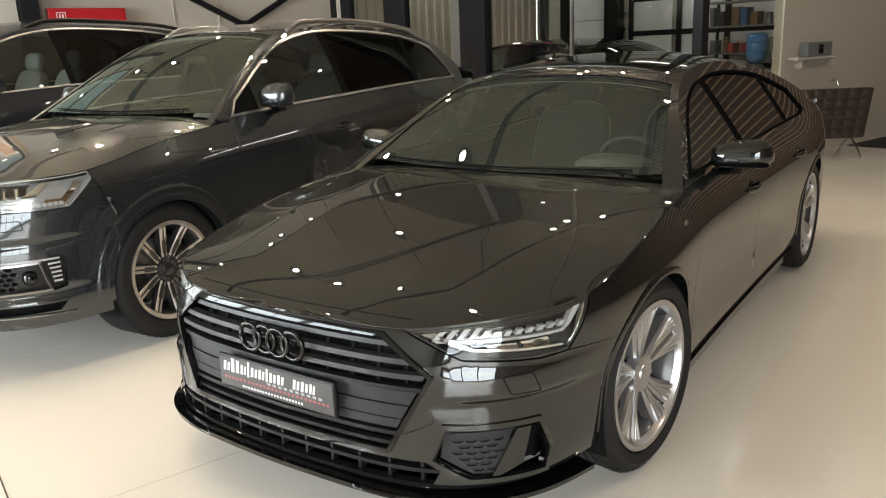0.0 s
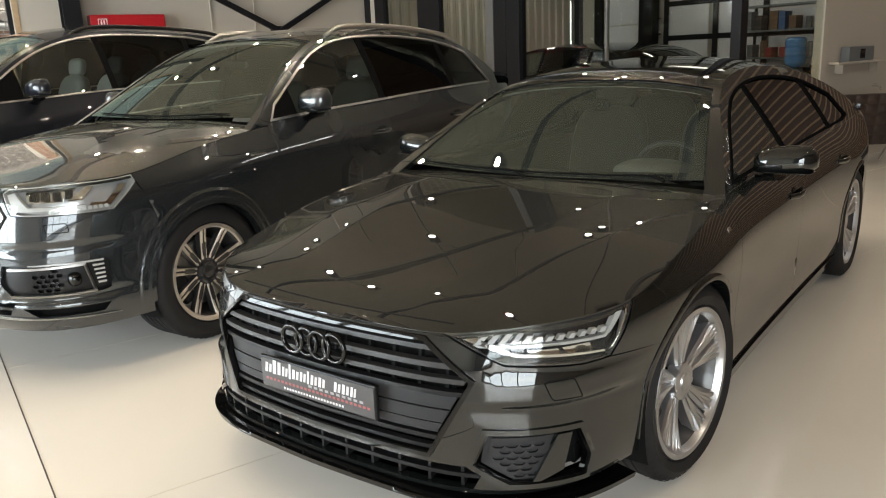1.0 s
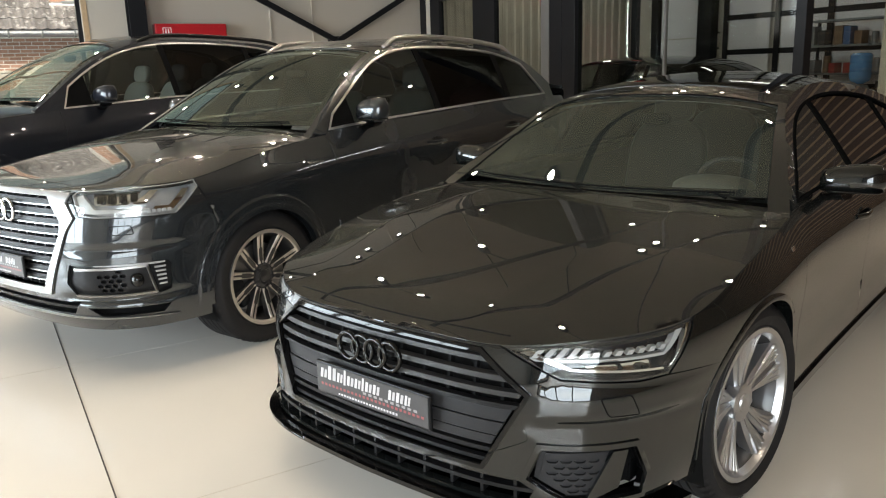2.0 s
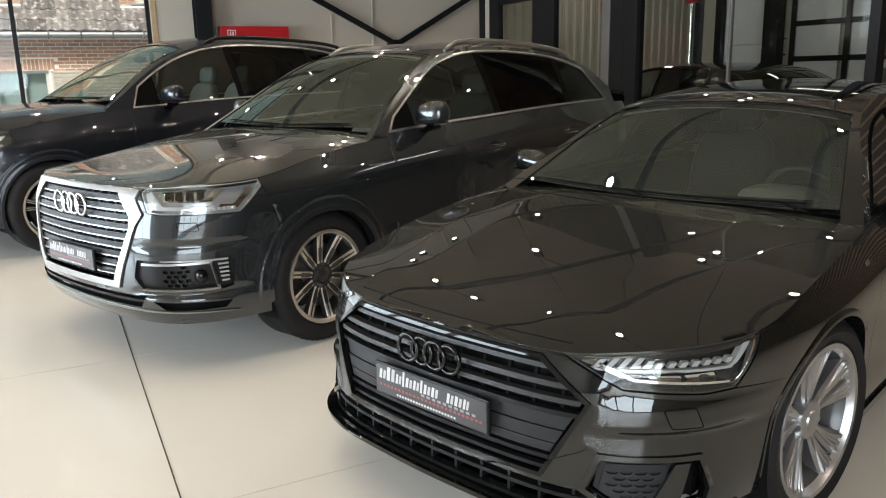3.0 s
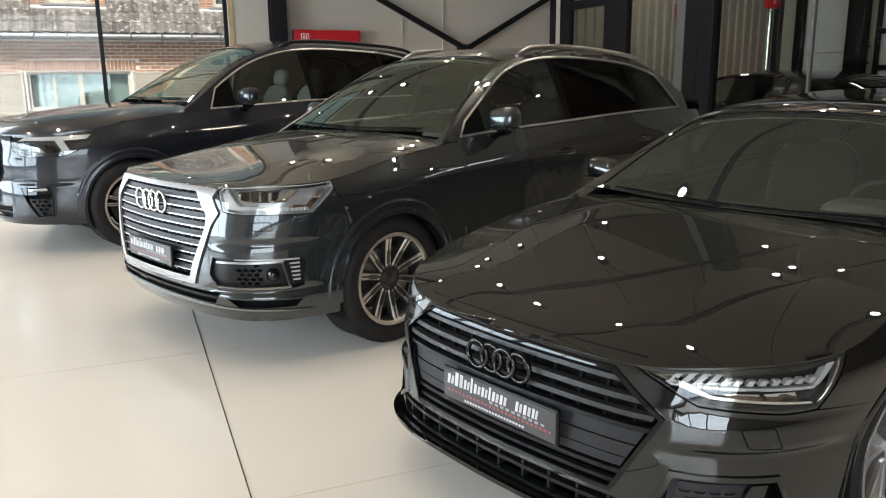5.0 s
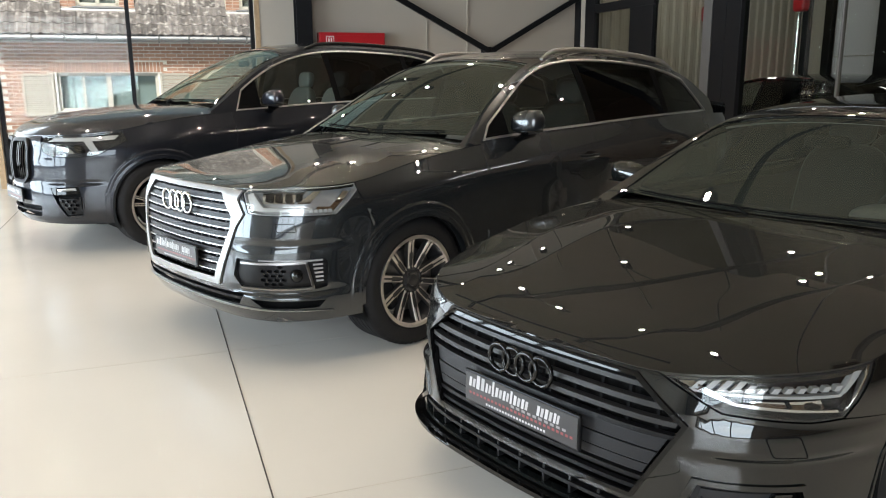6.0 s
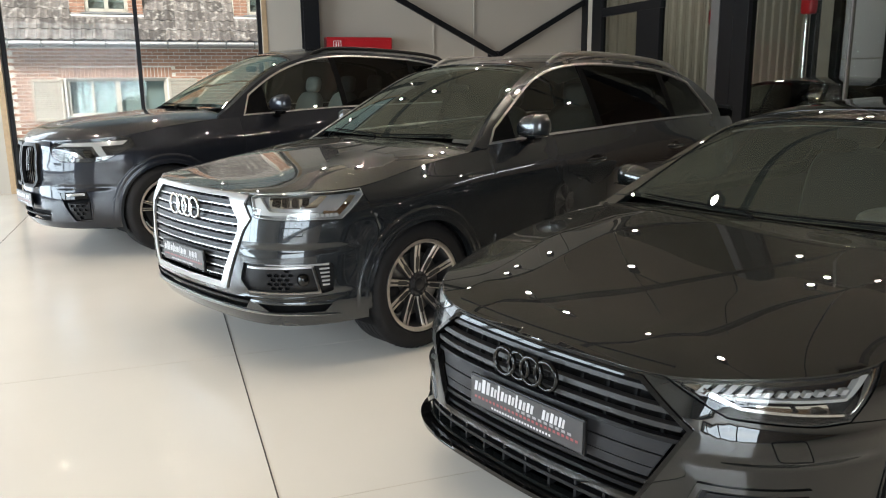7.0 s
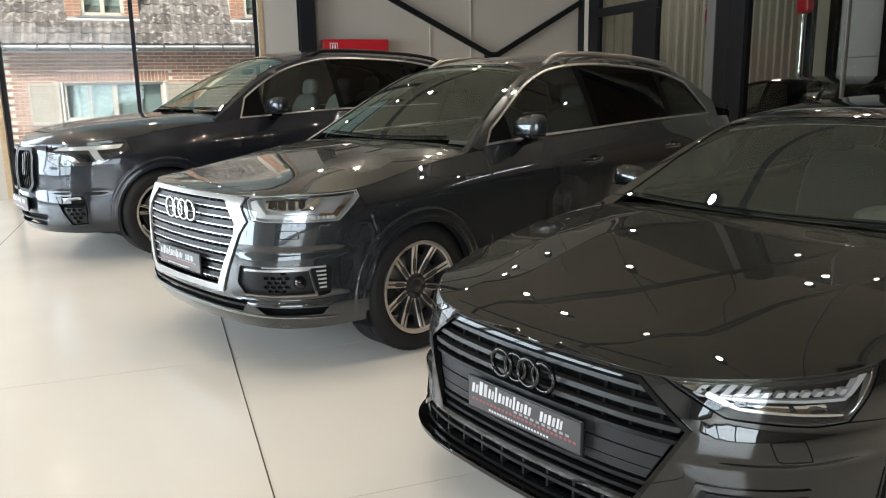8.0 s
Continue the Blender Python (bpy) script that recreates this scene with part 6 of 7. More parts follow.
    hr = [(0, hdr(0) + g)] + [(x, hdr(x) + g) for x in np.linspace(0.06, xe(yw1) - pw(yw1), 9)] + [(xe(y), y) for y in np.linspace(yw1 + 0.034, yr, 20)] + [(x, yr + 0.05 * (1 - (x / xe(yr)) ** 2)) for x in np.linspace(xe(yr), 0, 8)][1:]
    part("roof", Build().sheet(B.top, [hr + flip(hr)[::-1][1:-1]], 0.05, 0.0, 0.004), m_paint, car)
    seal = [(x, hdr(x) - 0.001) for x in np.linspace(-sidew[-1][0], sidew[-1][0], 20)] + [(x, hdr(x) + 0.005) for x in np.linspace(sidew[-1][0], -sidew[-1][0], 20)]
    part("header_seal", Build().sheet(B.top, [seal], 0.05, -0.0012, 0.002), M_PILLAR, car)
    hl = [(x * 0.97, y) for x, y in hr]
    part("headliner", Build().sheet(B.top, [hl + flip(hl)[::-1][1:-1]], 0.08, 0.035), M_HEADLINER, car)
    if "sunroof" in p:
        y0, y1, w = p["sunroof"]
        part("glass_roof", Build().sheet(B.top, [rounded([(-w, y0), (w, y0), (w, y1), (-w, y1)], 0.08)], 0.05, -0.0010, 0.001), M_GLOSS_BLACK, car)
    ye = p["back_end"]
    rw = [(0, yr + 0.055)] + [(x, yr + 0.055 - 0.05 * (x / xe(yr)) ** 2) for x in np.linspace(0.1, xe(yr) - 0.09, 6)] + [(xe(y) - 0.09, y) for y in np.linspace(yr + 0.02, ye, 12)] + [(x, ye + 0.06 * (1 - (x / xe(ye)) ** 2)) for x in np.linspace(xe(ye) - 0.1, 0, 6)][1:]
    part("rear_window", Build().sheet(B.top, [rw + flip(rw)[::-1][1:-1]], 0.06, 0.005), M_DARK_GLASS, car)
    for mir in (False, True):
        strip = [(xe(y) - 0.088, y) for y in np.linspace(yr + 0.01, p["tail_end"], 14)] + [(xe(y), y) for y in np.linspace(p["tail_end"], yr + 0.003, 14)]
        part("pillar", Build().sheet(B.top, [strip], 0.04, 0.0, 0.03, mir), m_paint, car)
    # tail lid between the rear window and the bumper
    yt = p["length"] - 0.05
    td = lambda x, y, d=0.0: (x, y, B.zc(np.minimum(y, ye + 0.06)) + (B.zb(np.array(yt)) - B.zc(np.array(ye + 0.06))) * smooth(ye + 0.06, yt, y) - 0.05 * (np.abs(x) / 0.9) ** 2.5 - d)
    xt = lambda y: float(np.interp(y, B.by, B.bx)) - 0.0
    lid = [(x, ye + 0.064) for x in np.linspace(0, xt(ye + 0.06), 6)] + [(min(xt(y), float(B.fx(B.sy(y))) - 0.03), y) for y in np.linspace(ye + 0.1, yt - 0.02, 10)] + [(0, yt)]
    part("tailgate", Build().sheet(td, [lid + flip(lid)[::-1][1:-1]], 0.06, 0.0, 0.03), m_paint, car)
    if "rails" in p:
        for sd in (1, -1):
            ys = np.linspace(*p["rails"], 24)
            pts = []
            for i, y in enumerate(ys):
                t = i / 23
                lift = 0.045 * min(1, math.sin(math.pi * t) * 4)
                x, _, z = B.top(np.array(xe(y) - 0.035), np.array(y))
                pts.append((sd * float(x), y, float(z) + lift - 0.01))
            part("roof_rail", Build().sweep(pts, 0.017, 10, False, (0.9, 1.2)), p["rail_mat"], car)
    # cabin sides: painted frame, panes, trim strip
    for side in (1, -1):
        mir = side < 0
        y0, y9 = p["glass_y"]
        upper = [(y, float(B.ze(np.array(y)))) for y in np.linspace(p["pillar_y"], p["tail_end"], 40)]
        lower = [(y, float(B.zb(np.array(y))) - 0.004) for y in np.linspace(p["tail_end"], p["pillar_y"], 24)]
        lower = [q for q in lower if q[1] < float(B.ze(np.array(q[0]))) - 0.003]
        upper = [q for q in upper if q[1] > float(B.zb(np.array(q[0]))) + 0.001]
        win = p["side_window"](B)
        part("cabin_frame", Build().sheet(B.cabin, [upper + lower, win], 0.035, 0.0, 0.03, mir), m_paint, car)
        tr = p["trim_w"]
        part("window_trim", Build().sheet(B.cabin, [win, shrunk(win, tr)], 0.05, -0.004, 0.012, mir), p["trim_mat"], car)
        inner = shrunk(win, tr + 0.001)
        yb = p["b_pillar"]
        panes = []
        def clip(loop, a, c):
            def cut(lp, lim, keep):
                out = []
                for q, w in zip(lp, lp[1:] + lp[:1]):
                    iq, iw = (q[0] - lim) * keep >= 0, (w[0] - lim) * keep >= 0
                    if iq:
                        out.append(q)
                    if iq != iw:
                        t = (lim - q[0]) / (w[0] - q[0])
                        out.append((lim, q[1] + t * (w[1] - q[1])))
                return out
            return cut(cut(loop, a, 1), c, -1)
        cuts = [-9, *yb, 99]
        for i, (a, c) in enumerate(zip(cuts, cuts[1:])):
            lp = clip(inner, a + 0.03, c - 0.03)
            if len(lp) > 2:
                part("side_window", Build().sheet(B.cabin, [lp], 0.08, 0.008, None, mir), M_SIDE_GLASS if i == 0 else p.get("rear_glass", M_DARK_GLASS), car)
        if "corner_trim" in p:
            part("corner_trim", Build().sheet(B.cabin, [clip(inner, -9, p["corner_trim"])], 0.05, 0.003, 0.012, mir), M_PILLAR, car)
        for i, yy in enumerate(yb):
            lp = clip(inner, yy - 0.032, yy + 0.032)
            if len(lp) > 2:
                part("door_pillar", Build().sheet(B.cabin, [lp], 0.05, 0.004, 0.012, mir), M_PILLAR, car)
    cabin_inside(car, B, p, m_seat)
    return car, B


def lamp_unit(car, B, p, side, details, m_house=None):
    """A headlight: dark housing, clear lens, and the pieces inside it."""
    mir = side < 0
    loop = lamp_loops(B, p)["loop"]
    ob = part("headlight", Build().sheet(B.ring, [loop], 0.03, 0.055, 0.075, mir), m_house or M_LAMP_DARK, car)
    part("lamp_wall", Build().sheet(B.ring, [loop, shrunk(loop, 0.004)], 0.03, 0.004, 0.075, mir), m_house or M_LAMP_DARK, ob)
    for name, lp, a, c, m in details:
        part(name, Build().sheet(B.ring, [lp], 0.025, a, c, mir), m, ob)
    part("lens", Build().sheet(B.ring, [shrunk(loop, 0.0015)], 0.03, 0.001, None, mir), M_LENS, ob)
    return ob


def bar(a, b, w):
    """A thin quadrilateral from a to b, w wide, in the plane of the map."""
    d = np.array(b, float) - np.array(a, float)
    n = np.array([-d[1], d[0]]) / max(np.linalg.norm(d), 1e-9) * w / 2
    return [tuple(np.array(a) - n), tuple(np.array(b) - n), tuple(np.array(b) + n), tuple(np.array(a) + n)]


def rings(car, y, z, r, t, material, gap):
    """Four linked plain rings on a bar."""
    em = part("emblem", Build().box((-gap * 1.5, y + 0.012, z - 0.006), (gap * 1.5, y + 0.03, z + 0.006), 0.003), M_SATIN_BLACK, car)
    for i in range(4):
        cx = (i - 1.5) * gap
        path = [(cx + r * math.cos(a), y + (0.004 if i % 2 else 0.0), z + r * math.sin(a)) for a in np.linspace(0, 2 * math.pi, 40, endpoint=False)]
        part("ring", Build().sweep(path, t, 8, True, (0.95, 1.1), (0, 1, 0)), material, em)
    return em
# ---- the low dark fastback ----
LOW.update(trim_mat=M_PILLAR, sunroof=(2.2, 2.95, 0.5))
TALL.update(corner_trim=1.84, trim_mat=M_SATIN_ALU, rails=(2.46, 4.1), rail_mat=M_SATIN_ALU)
BLUE.update(corner_trim=1.94, trim_mat=M_SATIN_ALU, rails=(2.62, 4.5), rail_mat=M_SATIN_BLACK, rear_glass=M_DARK_GLASS)


def hexa(loop, z, pad=0.0):
    """The half width of a symmetric outline at height z."""
    best = 0.0
    for (ax, az), (bx, bz) in zip(loop, loop[1:] + loop[:1]):
        if min(az, bz) <= z <= max(az, bz) and az != bz:
            best = max(best, ax + (bx - ax) * (z - az) / (bz - az))
    return best - pad


def slats(gr, B, loop, rows, m, pad=0.008):
    for z, h, a, c in rows:
        w0, w1 = hexa(loop, z - h / 2, pad), hexa(loop, z + h / 2, pad)
        part("slat", Build().sheet(B.ring, [[(-w0, z - h / 2), (w0, z - h / 2), (w1, z + h / 2), (-w1, z + h / 2)]], 0.05, a, c), m, gr)


def honeycomb(parent, f, loop, cw, ch, bar_w, d0, d1, m, mir=False):
    """A mesh of staggered cells inside an outline."""
    lo, hi = np.array(loop).min(0), np.array(loop).max(0)
    holes, row, z = [], 0, lo[1] + ch * 0.2
    while z < hi[1]:
        x = lo[0] + (cw / 2 if row % 2 else 0)
        while x < hi[0]:
            cell = [(x, z + ch * 0.5), (x + cw * 0.18, z + bar_w / 2), (x + cw * 0.82 - bar_w, z + bar_w / 2), (x + cw - bar_w, z + ch * 0.5), (x + cw * 0.82 - bar_w, z + ch - bar_w / 2), (x + cw * 0.18, z + ch - bar_w / 2)]
            q = np.array(cell)
            if within([loop], q[:, 0], q[:, 1]).all():
                holes.append(cell)
            x += cw
        z += ch
        row += 1
    return part("mesh_insert", Build().sheet(f, [loop, *holes], 0.04, d0, d1, mir), m, parent)


car_low, BL = build_car("fastback_car", LOW, pose(0, 0, 0), "black pearl fastback car with gloss black grille and silver wheels", (M_BLACK_PAINT, M_GLOSS_BLACK, M_LEATHER))
gr = part("grille", Build().sheet(BL.ring, [GRILLE_LOW], 0.05, 0.075), M_VOID, car_low, "satin black slatted grille in a gloss black frame")
part("grille_frame", Build().sheet(BL.ring, [shrunk(GRILLE_LOW, -0.004), shrunk(GRILLE_LOW, 0.009)], 0.04, -0.010, 0.06), M_GLOSS_BLACK, gr)
slats(gr, BL, GRILLE_LOW, [(0.681, 0.014, 0.003, 0.03), (0.634, 0.016, 0.001, 0.03), (0.590, 0.015, 0.003, 0.03)], M_SLAT_GREY, 0.022)
slats(gr, BL, GRILLE_LOW, [(0.552, 0.013, 0.006, 0.03), (0.410, 0.013, 0.008, 0.03), (0.377, 0.012, 0.008, 0.03)], M_SATIN_BLACK)
slats(gr, BL, GRILLE_LOW, [(0.520, 0.040, 0.016, 0.03), (0.477, 0.040, 0.012, 0.03), (0.440, 0.028, 0.012, 0.03)], M_DARK_PLASTIC, 0.02)
for x in np.linspace(-0.48, 0.48, 11):
    hi = 0.70 if abs(x) < 0.41 else 0.62
    part("grille_rib", Build().sheet(BL.ring, [[(x - 0.005, 0.54), (x + 0.005, 0.54), (x + 0.005, hi), (x - 0.005, hi)]], 0.06, 0.03, 0.05), M_VOID, gr)
rings(car_low, 0.004, 0.632, 0.045, 0.0078, M_GLOSS_BLACK, 0.061)
plate(car_low, BL, 0.0, 0.487, 0)
lg = part("lower_grille", Build().sheet(BL.ring, [LOW_SLOT], 0.05, 0.07), M_VOID, car_low)
part("slat", Build().sheet(BL.ring, [[(-0.59, 0.310), (-0.585, 0.298), (0.585, 0.298), (0.59, 0.310)]], 0.05, 0.006, 0.04), M_SATIN_BLACK, lg)
for x in np.linspace(-0.53, 0.53, 11):
    part("grille_rib", Build().sheet(BL.ring, [[(x - 0.005, 0.268), (x + 0.005, 0.268), (x + 0.005, 0.332), (x - 0.005, 0.332)]], 0.06, 0.012, 0.05), M_SATIN_BLACK, lg)
low_fins = []
for q in range(12):
    a, z0 = 0.570 + 0.036 * q, 0.6975 + 0.0010 * q
    h = 0.028 if q < 4 else (0.020 if q == 4 else 0.013)
    low_fins.append(("light_fin", [(a, z0), (a + 0.019, z0), (a + 0.019 + h, z0 + h), (a + h, z0 + h)], 0.012, 0.03, M_LED))
low_fins += [("light_fin", [(0.985, 0.700), (1.003, 0.700), (1.072, 0.760), (1.048, 0.762)], 0.012, 0.03, M_LED)]
gap = [(float(x), 0.100 + 0.14 * x * x) for x in np.linspace(-0.47, 0.47, 30)]
part("panel_gap", Build().sheet(BL.bonnet, [gap + [(x, y + 0.0045) for x, y in gap[::-1]]], 0.05, -0.0006, 0.002), M_VOID, car_low)
spl = [(float(s), 0.247 - 0.03 * s * s) for s in np.linspace(-1.12, 1.12, 40)] + [(float(s), 0.229 - 0.03 * s * s) for s in np.linspace(1.12, -1.12, 40)]
part("splitter", Build().sheet(BL.ring, [spl], 0.04, -0.042, 0.12), M_GLOSS_BLACK, car_low)
for side in (1, -1):
    mir = side < 0
    it = LOW["intakes"][0]
    tk = part("side_intake", Build().sheet(BL.ring, [it], 0.04, 0.075, None, mir), M_VOID, car_low)
    part("intake_frame", Build().sheet(BL.ring, [shrunk(it, -0.016), it], 0.03, -0.007, 0.03, mir), M_BLACK_PAINT, tk)
    part("intake_edge", Build().sheet(BL.ring, [it, shrunk(it, 0.006)], 0.03, 0.004, 0.03, mir), M_GLOSS_BLACK, tk)
    honeycomb(tk, BL.ring, [(0.62, 0.425), (0.80, 0.425), (0.765, 0.295), (0.68, 0.298), (0.60, 0.345)], 0.040, 0.0185, 0.0050, 0.008, 0.016, M_DARK_PLASTIC, mir)
    part("mesh_backing", Build().sheet(BL.ring, [[(0.60, 0.432), (0.815, 0.432), (0.775, 0.288), (0.68, 0.290), (0.585, 0.345)]], 0.03, 0.0165, 0.03, mir), M_DARK_PLASTIC, tk)
    part("intake_blade", Build().sheet(BL.ring, [[(0.812, 0.428), (0.858, 0.428), (0.830, 0.315), (0.755, 0.288), (0.735, 0.290)]], 0.03, -0.006, 0.05, mir), M_BLACK_PAINT, tk)
    lamp = lamp_unit(car_low, BL, LOW, side, [
        ("light_guide", [(0.525, 0.712), (0.575, 0.716), (0.695, 0.672), (0.985, 0.653), (0.990, 0.646), (0.692, 0.664), (0.562, 0.702)], 0.012, 0.03, M_CHROME),
        ("light_guide", [(0.565, 0.6955), (0.985, 0.698), (1.055, 0.762), (1.068, 0.762), (0.990, 0.690), (0.58, 0.688)], 0.014, 0.03, M_LED),
        ("chrome_edge", [(1.000, 0.650), (1.012, 0.652), (1.094, 0.766), (1.084, 0.766)], 0.008, 0.03, M_CHROME),
        ("projector", [(0.735, 0.674), (0.83, 0.675), (0.845, 0.659), (0.75, 0.661)], 0.03, 0.06, M_REFLECTOR),
        ("projector", [(0.845, 0.676), (0.94, 0.678), (0.955, 0.656), (0.86, 0.659)], 0.03, 0.06, M_REFLECTOR),
    ] + low_fins)
    mirror_unit(car_low, BL, side, 1.80, 1.008, 0.86, (0.232, 0.15, 0.128), M_BLACK_PAINT)

    part("washer_cap", Build().sheet(BL.ring, [rounded([(0.775, 0.588), (0.865, 0.592), (0.895, 0.530), (0.80, 0.535)], 0.012)], 0.03, -0.0022, 0.004, mir), M_BLACK_PAINT, car_low)
    cap = rounded([(0.772, 0.591), (0.868, 0.595), (0.899, 0.527), (0.797, 0.532)], 0.012)
    part("cap_gap", Build().sheet(BL.ring, [cap, shrunk(cap, 0.0035)], 0.03, -0.0026, 0.002, mir), M_VOID, car_low)
    part("wing_badge", Build().sheet(BL.ring, [[(1.862, 0.832), (1.895, 0.834), (1.897, 0.846), (1.864, 0.844)]], 0.03, -0.003, 0.002, mir), M_CHROME, car_low)

# ---- the tall grey estate ----
car_tall, BT = build_car("grey_suv", TALL, pose(-2.665, -0.065, 0, 0, 0, 4.64), "graphite grey off-roader with a silver-framed slatted grille", (M_GREY_PAINT, M_SATIN_BLACK, M_LEATHER))
gr = part("grille", Build().sheet(BT.ring, [GRILLE_TALL], 0.05, 0.075), M_VOID, car_tall, "black grille with thin silver slats")
outer = [(0.43, 0.974), (0.578, 0.968), (0.556, 0.925), (0.612, 0.850), (0.566, 0.785), (0.428, 0.455)]
outer = flip(outer) + outer[::-1]
part("grille_frame", Build().sheet(BT.ring, [outer, GRILLE_TALL], 0.04, -0.012, 0.05), M_SATIN_ALU, gr, "broad satin silver grille frame")
rows = [0.918, 0.872, 0.826, 0.779, 0.731, 0.682, 0.634, 0.586, 0.54]
slats(gr, BT, GRILLE_TALL, [(z, 0.030, 0.006, 0.04) for z in rows], M_SATIN_BLACK, 0.004)
slats(gr, BT, GRILLE_TALL, [(z - 0.013, 0.007, -0.001, 0.01) for z in rows], M_SATIN_ALU, 0.006)
for x in np.linspace(-0.46, 0.46, 13):
    part("grille_rib", Build().sheet(BT.ring, [[(x - 0.006, 0.50), (x + 0.006, 0.50), (x + 0.006, 0.94 if abs(x) < 0.4 else 0.86), (x - 0.006, 0.94 if abs(x) < 0.4 else 0.86)]], 0.06, 0.016, 0.05), M_SATIN_BLACK, gr)
rings(car_tall, -0.034, 0.868, 0.056, 0.008, M_CHROME, 0.078)
plate(car_tall, BT, -0.066, 0.585, 0)
lg = part("lower_grille", Build().sheet(BT.ring, [TALL["front_holes"][1]], 0.05, 0.07), M_VOID, car_tall)
part("slat", Build().sheet(BT.ring, [[(-0.57, 0.402), (-0.57, 0.386), (0.57, 0.386), (0.57, 0.402)]], 0.05, 0.006, 0.04), M_SATIN_BLACK, lg)
skid = [(float(s), 0.352 - 0.02 * abs(s) ** 3) for s in np.linspace(-1.10, 1.10, 44)] + [(float(s), 0.352 - 0.02 * abs(s) ** 3 - 0.017 * (1.06 - 0.9 * abs(s))) for s in np.linspace(1.10, -1.10, 44)]
part("skid_trim", Build().sheet(BT.ring, [skid], 0.05, -0.010, 0.03), M_SATIN_ALU, car_tall)
for side in (1, -1):
    mir = side < 0
    it = TALL["intakes"][0]
    tk = part("fog_insert", Build().sheet(BT.ring, [it], 0.04, 0.040, None, mir), M_VOID, car_tall)
    part("intake_frame", Build().sheet(BT.ring, [it, shrunk(it, 0.010)], 0.03, -0.002, 0.025, mir), M_GREY_PAINT, tk)
    part("fog_panel", Build().sheet(BT.ring, [shrunk(it, 0.011), [(0.685, 0.585), (0.855, 0.588), (0.855, 0.470), (0.70, 0.468)]], 0.03, 0.016, 0.03, mir), M_SATIN_BLACK, tk)
    honeycomb(tk, BT.ring, [(0.685, 0.585), (0.855, 0.588), (0.855, 0.470), (0.70, 0.468)], 0.038, 0.0235, 0.0065, 0.016, 0.028, M_SATIN_BLACK, mir)
    q = [float(t) for t in BT.ring(np.array(0.90), np.array(0.53), np.array(0.012))]
    part("fog_sensor", Build().blob((q[0] * side, q[1], q[2]), (0.034, 0.03, 0.034), 2.4), M_GLOSS_BLACK, tk)
    for a, e, w in (((0.595, 0.596), (0.955, 0.599), 0.012), ((0.953, 0.603), (0.990, 0.452), 0.014), ((0.585, 0.459), (0.992, 0.456), 0.013)):
        part("bright_strip", Build().sheet(BT.ring, [bar(a, e, w)], 0.03, -0.003, 0.02, mir), M_SATIN_ALU, tk)
    for n in range(6):
        z = 0.606 - 0.022 * n
        part("bright_fin", Build().sheet(BT.ring, [bar((0.700 if n == 0 else 0.985 + 0.004 * n, z + 0.008 * (n == 0)), (1.045, z), 0.009)], 0.03, 0.004, 0.018, mir), M_LED, tk)
    part("low_intake", Build().sheet(BT.ring, [TALL["intakes"][1]], 0.04, 0.05, None, mir), M_VOID, car_tall)
    lamp_unit(car_tall, BT, TALL, side, [
        ("light_guide", [(0.60, 0.945), (0.64, 0.955), (0.72, 0.885), (1.00, 0.880), (1.00, 0.868), (0.70, 0.866), (0.645, 0.868)], 0.018, 0.035, M_LED),
        ("light_guide", [(1.02, 0.872), (1.12, 0.866), (1.225, 0.955), (1.19, 0.958), (1.10, 0.884), (1.03, 0.888)], 0.018, 0.035, M_REFLECTOR),
        ("light_guide", [(0.92, 0.905), (0.99, 0.905), (1.06, 0.962), (1.02, 0.963)], 0.02, 0.035, M_REFLECTOR),
        ("lamp_bezel", [(0.70, 0.90), (0.90, 0.90), (0.99, 0.968), (0.69, 0.966)], 0.045, 0.06, M_REFLECTOR),
    ] + [("projector", rounded([(0.725 + 0.062 * n, 0.912), (0.765 + 0.062 * n, 0.912), (0.77 + 0.062 * n, 0.955), (0.73 + 0.062 * n, 0.955)], 0.012), 0.025, 0.05, M_GLOSS_BLACK) for n in range(4)]
      + [("light_cell", [(0.985 + 0.026 * n, 0.858), (1.003 + 0.026 * n, 0.858), (1.003 + 0.026 * n, 0.874), (0.985 + 0.026 * n, 0.874)], 0.012, 0.03, M_LED) for n in range(5)], M_LAMP_GREY)
    mirror_unit(car_tall, BT, side, 1.86, 1.245, 0.895, (0.20, 0.15, 0.165), M_GREY_PAINT)
    part("washer_cap", Build().sheet(BT.ring, [rounded([(0.80, 0.805), (0.90, 0.805), (0.91, 0.765), (0.81, 0.765)], 0.012)], 0.03, -0.0022, 0.004, mir), M_GREY_PAINT, car_tall)
    cap = rounded([(0.797, 0.808), (0.903, 0.808), (0.913, 0.762), (0.807, 0.762)], 0.012)
    part("cap_gap", Build().sheet(BT.ring, [cap, shrunk(cap, 0.0035)], 0.03, -0.0026, 0.002, mir), M_VOID, car_tall)
    for n, w in enumerate((0.030, 0.0, 0.012, 0.012, 0.010, 0.012, 0.012)):
        if w:
            a = 2.03 + 0.019 * n
            part("wing_badge", Build().sheet(BT.ring, [[(a, 0.985), (a + w, 0.985), (a + w, 0.994), (a, 0.994)]], 0.03, -0.003, 0.002, mir), M_CHROME, car_tall)

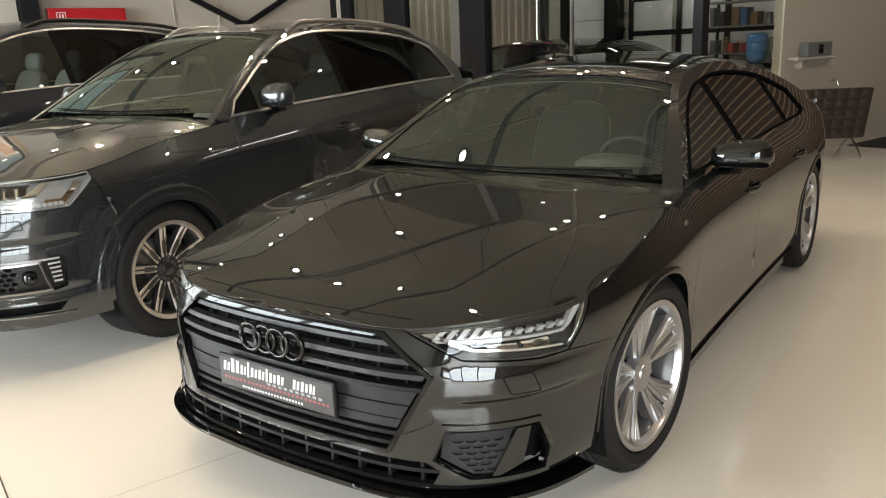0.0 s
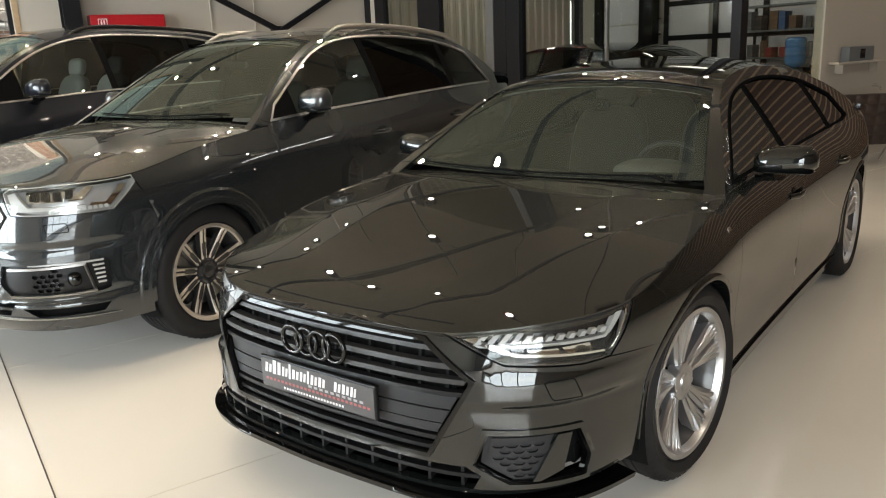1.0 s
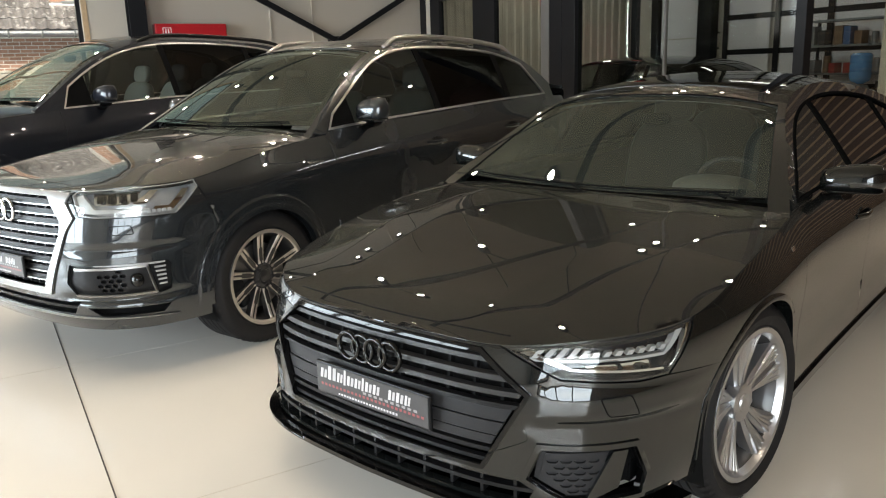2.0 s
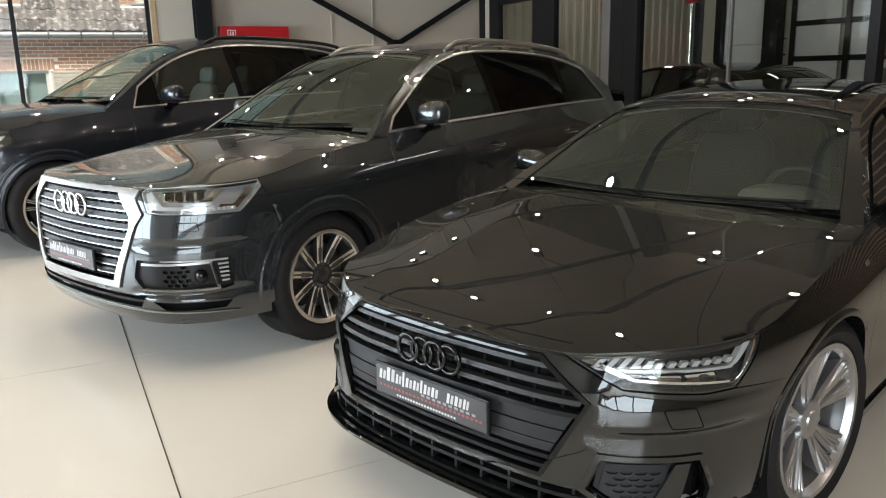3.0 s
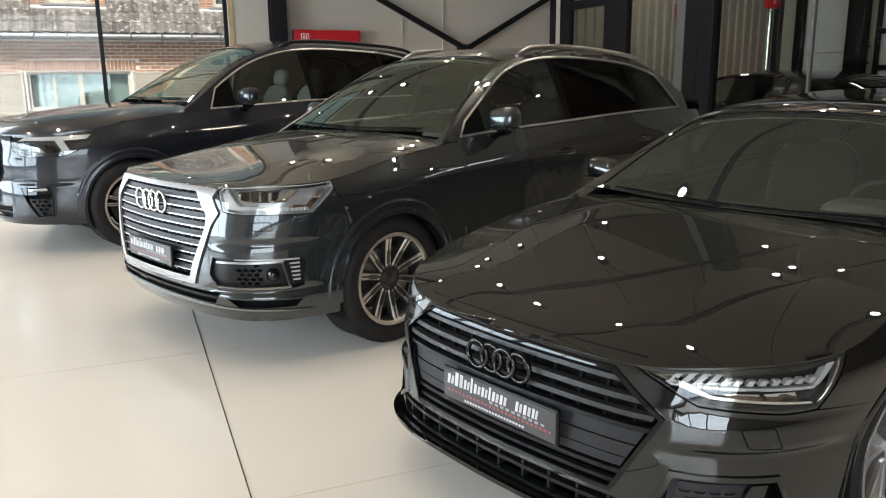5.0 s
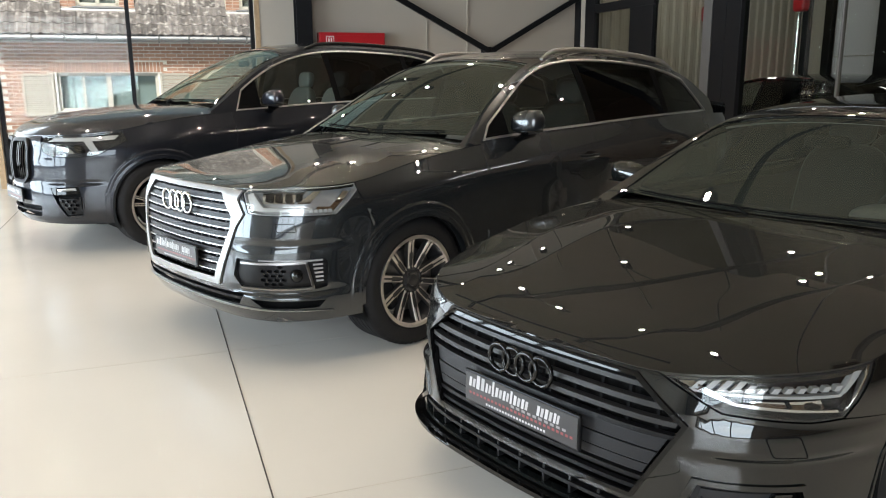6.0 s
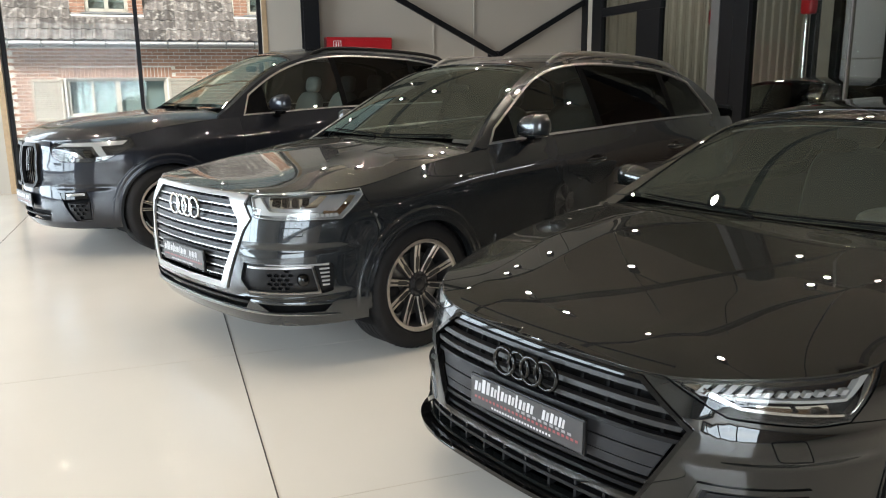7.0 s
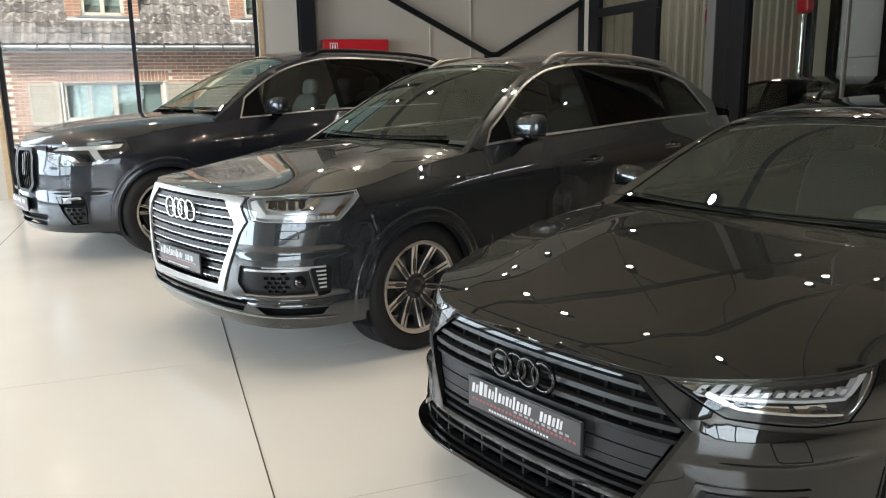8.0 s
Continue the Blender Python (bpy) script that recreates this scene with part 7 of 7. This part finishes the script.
# ---- the dark blue estate ----
car_blue, BB = build_car("blue_suv", BLUE, pose(-6.43, -0.14, 0, 0, 0, 2.5) @ Matrix.Scale(1.035, 4), "dark blue-grey off-roader with twin black grilles", (M_BLUE_PAINT, M_SATIN_BLACK, M_LEATHER_PALE))
for side in (1, -1):
    mir = side < 0
    kg = part("grille", Build().sheet(BB.ring, [GRILLE_BLUE], 0.05, 0.07, None, mir), M_VOID, car_blue, "gloss black kidney-shaped grille with upright slats")
    part("grille_frame", Build().sheet(BB.ring, [rounded(shrunk(GRILLE_BLUE, -0.012), 0.03), rounded(shrunk(GRILLE_BLUE, 0.016), 0.03)], 0.03, -0.028, 0.05, mir), M_SATIN_BLACK, kg)
    for x in np.linspace(0.06, 0.31, 7):
        part("slat", Build().sheet(BB.ring, [[(x - 0.007, 0.65), (x + 0.007, 0.65), (x + 0.007, 0.99), (x - 0.007, 0.99)]], 0.06, -0.008, 0.05, mir), M_GLOSS_BLACK, kg)
    it = BLUE["intakes"][0]
    tk = part("side_intake", Build().sheet(BB.ring, [it], 0.04, 0.05, None, mir), M_VOID, car_blue)
    part("intake_frame", Build().sheet(BB.ring, [it, shrunk(it, 0.012)], 0.03, -0.004, 0.05, mir), M_BLUE_PAINT, tk)
    honeycomb(tk, BB.ring, [(0.64, 0.50), (0.84, 0.51), (0.84, 0.365), (0.71, 0.35), (0.65, 0.45)], 0.05, 0.034, 0.010, 0.012, 0.03, M_SATIN_BLACK, mir)
    part("fog_bezel", Build().sheet(BB.ring, [rounded([(0.58, 0.588), (0.83, 0.600), (0.85, 0.545), (0.61, 0.525)], 0.02)], 0.03, 0.0, 0.04, mir), M_GLOSS_BLACK, tk)
    part("fog_lamp", Build().sheet(BB.ring, [rounded([(0.64, 0.582), (0.81, 0.590), (0.815, 0.568), (0.66, 0.558)], 0.008)], 0.03, -0.004, 0.02, mir), M_LED, tk)
    lamp_unit(car_blue, BB, BLUE, side, [
        ("light_guide", [(0.55, 0.978), (0.62, 1.012), (0.98, 1.020), (1.20, 1.030), (1.16, 0.995), (0.98, 0.985), (0.62, 0.985)], 0.014, 0.035, M_LED),
        ("light_guide", [(0.90, 0.985), (0.97, 0.985), (1.04, 0.875), (0.98, 0.872)], 0.014, 0.035, M_LED),
        ("light_guide", [(0.70, 0.935), (0.76, 0.935), (0.82, 0.885), (0.77, 0.885)], 0.02, 0.035, M_REFLECTOR),
        ("projector", rounded([(0.60, 0.955), (0.70, 0.955), (0.72, 0.885), (0.62, 0.885)], 0.03), 0.025, 0.05, M_GLOSS_BLACK),
        ("projector", rounded([(0.80, 0.955), (0.88, 0.955), (0.92, 0.885), (0.84, 0.885)], 0.03), 0.025, 0.05, M_GLOSS_BLACK)])
    mirror_unit(car_blue, BB, side, 1.96, 1.30, 0.925, (0.25, 0.16, 0.175), M_BLUE_PAINT)
plate(car_blue, BB, -0.122, 0.51, 0)
lg = part("lower_grille", Build().sheet(BB.ring, [BLUE["front_holes"][2]], 0.05, 0.06), M_VOID, car_blue)
part("slat", Build().sheet(BB.ring, [[(-0.43, 0.385), (-0.43, 0.37), (0.43, 0.37), (0.43, 0.385)]], 0.05, 0.006, 0.03), M_SATIN_BLACK, lg)

# ---- the black hatchback in the workshop ----
def lower(v, k=0.45, f=0.87):
    return v if v < k else k + (v - k) * f


REAR = dict(TALL, wheel_r=0.345, arch_r=0.365, rim_r=0.24, belt_ref=lower(1.16), flare_z=0.74, sill=0.30, seam=(1.2, 0.60), wheel_style="five", trim_mat=M_GLOSS_BLACK, arch_trim=0.02, arch_out=0.006,
            handle_z=lambda y: 0.92, dash=(1.03, 1.58, 0.72), mirror=(2.18, 1.36), rear_glass=M_DARK_GLASS)
for key in ("front", "side", "rear"):
    REAR[key] = [(lower(z), d) for z, d in TALL[key]]
for key in ("belt", "rail", "roof", "bonnet"):
    REAR[key] = [(y, lower(z)) for y, z in TALL[key]]
REAR["rim"] = [(k, q, lower(z)) for k, q, z in TALL["rim"]]
REAR["front_holes"] = [[(a, lower(c)) for a, c in loop] for loop in TALL["front_holes"]]
REAR["intakes"] = [[(a, lower(c)) for a, c in TALL["intakes"][0]]]
REAR["lamp"] = dict(tip=(0.585, lower(0.955)), out=1.262, low=[(a, lower(c)) for a, c in TALL["lamp"]["low"]])
del REAR["rails"]
car_rear, BR = build_car("workshop_car", REAR, SITE @ pose(-9.2, 7.55, 0, 0, 0, -90), "black hatchback parked in the workshop behind the glass", (M_BLACK_PAINT, M_SATIN_BLACK, M_LEATHER))
for loop in REAR["front_holes"]:
    part("grille", Build().sheet(BR.ring, [loop], 0.05, 0.05), M_VOID, car_rear)
for side in (1, -1):
    part("side_intake", Build().sheet(BR.ring, [REAR["intakes"][0]], 0.05, 0.04, None, side < 0), M_VOID, car_rear)
    lamp_unit(car_rear, BR, REAR, side, [("light_guide", bar((0.70, lower(0.90)), (1.05, lower(0.90)), 0.03), 0.02, 0.035, M_LED)])
    mirror_unit(car_rear, BR, side, 1.86, 1.085, 0.895, (0.20, 0.15, 0.15), M_BLACK_PAINT)
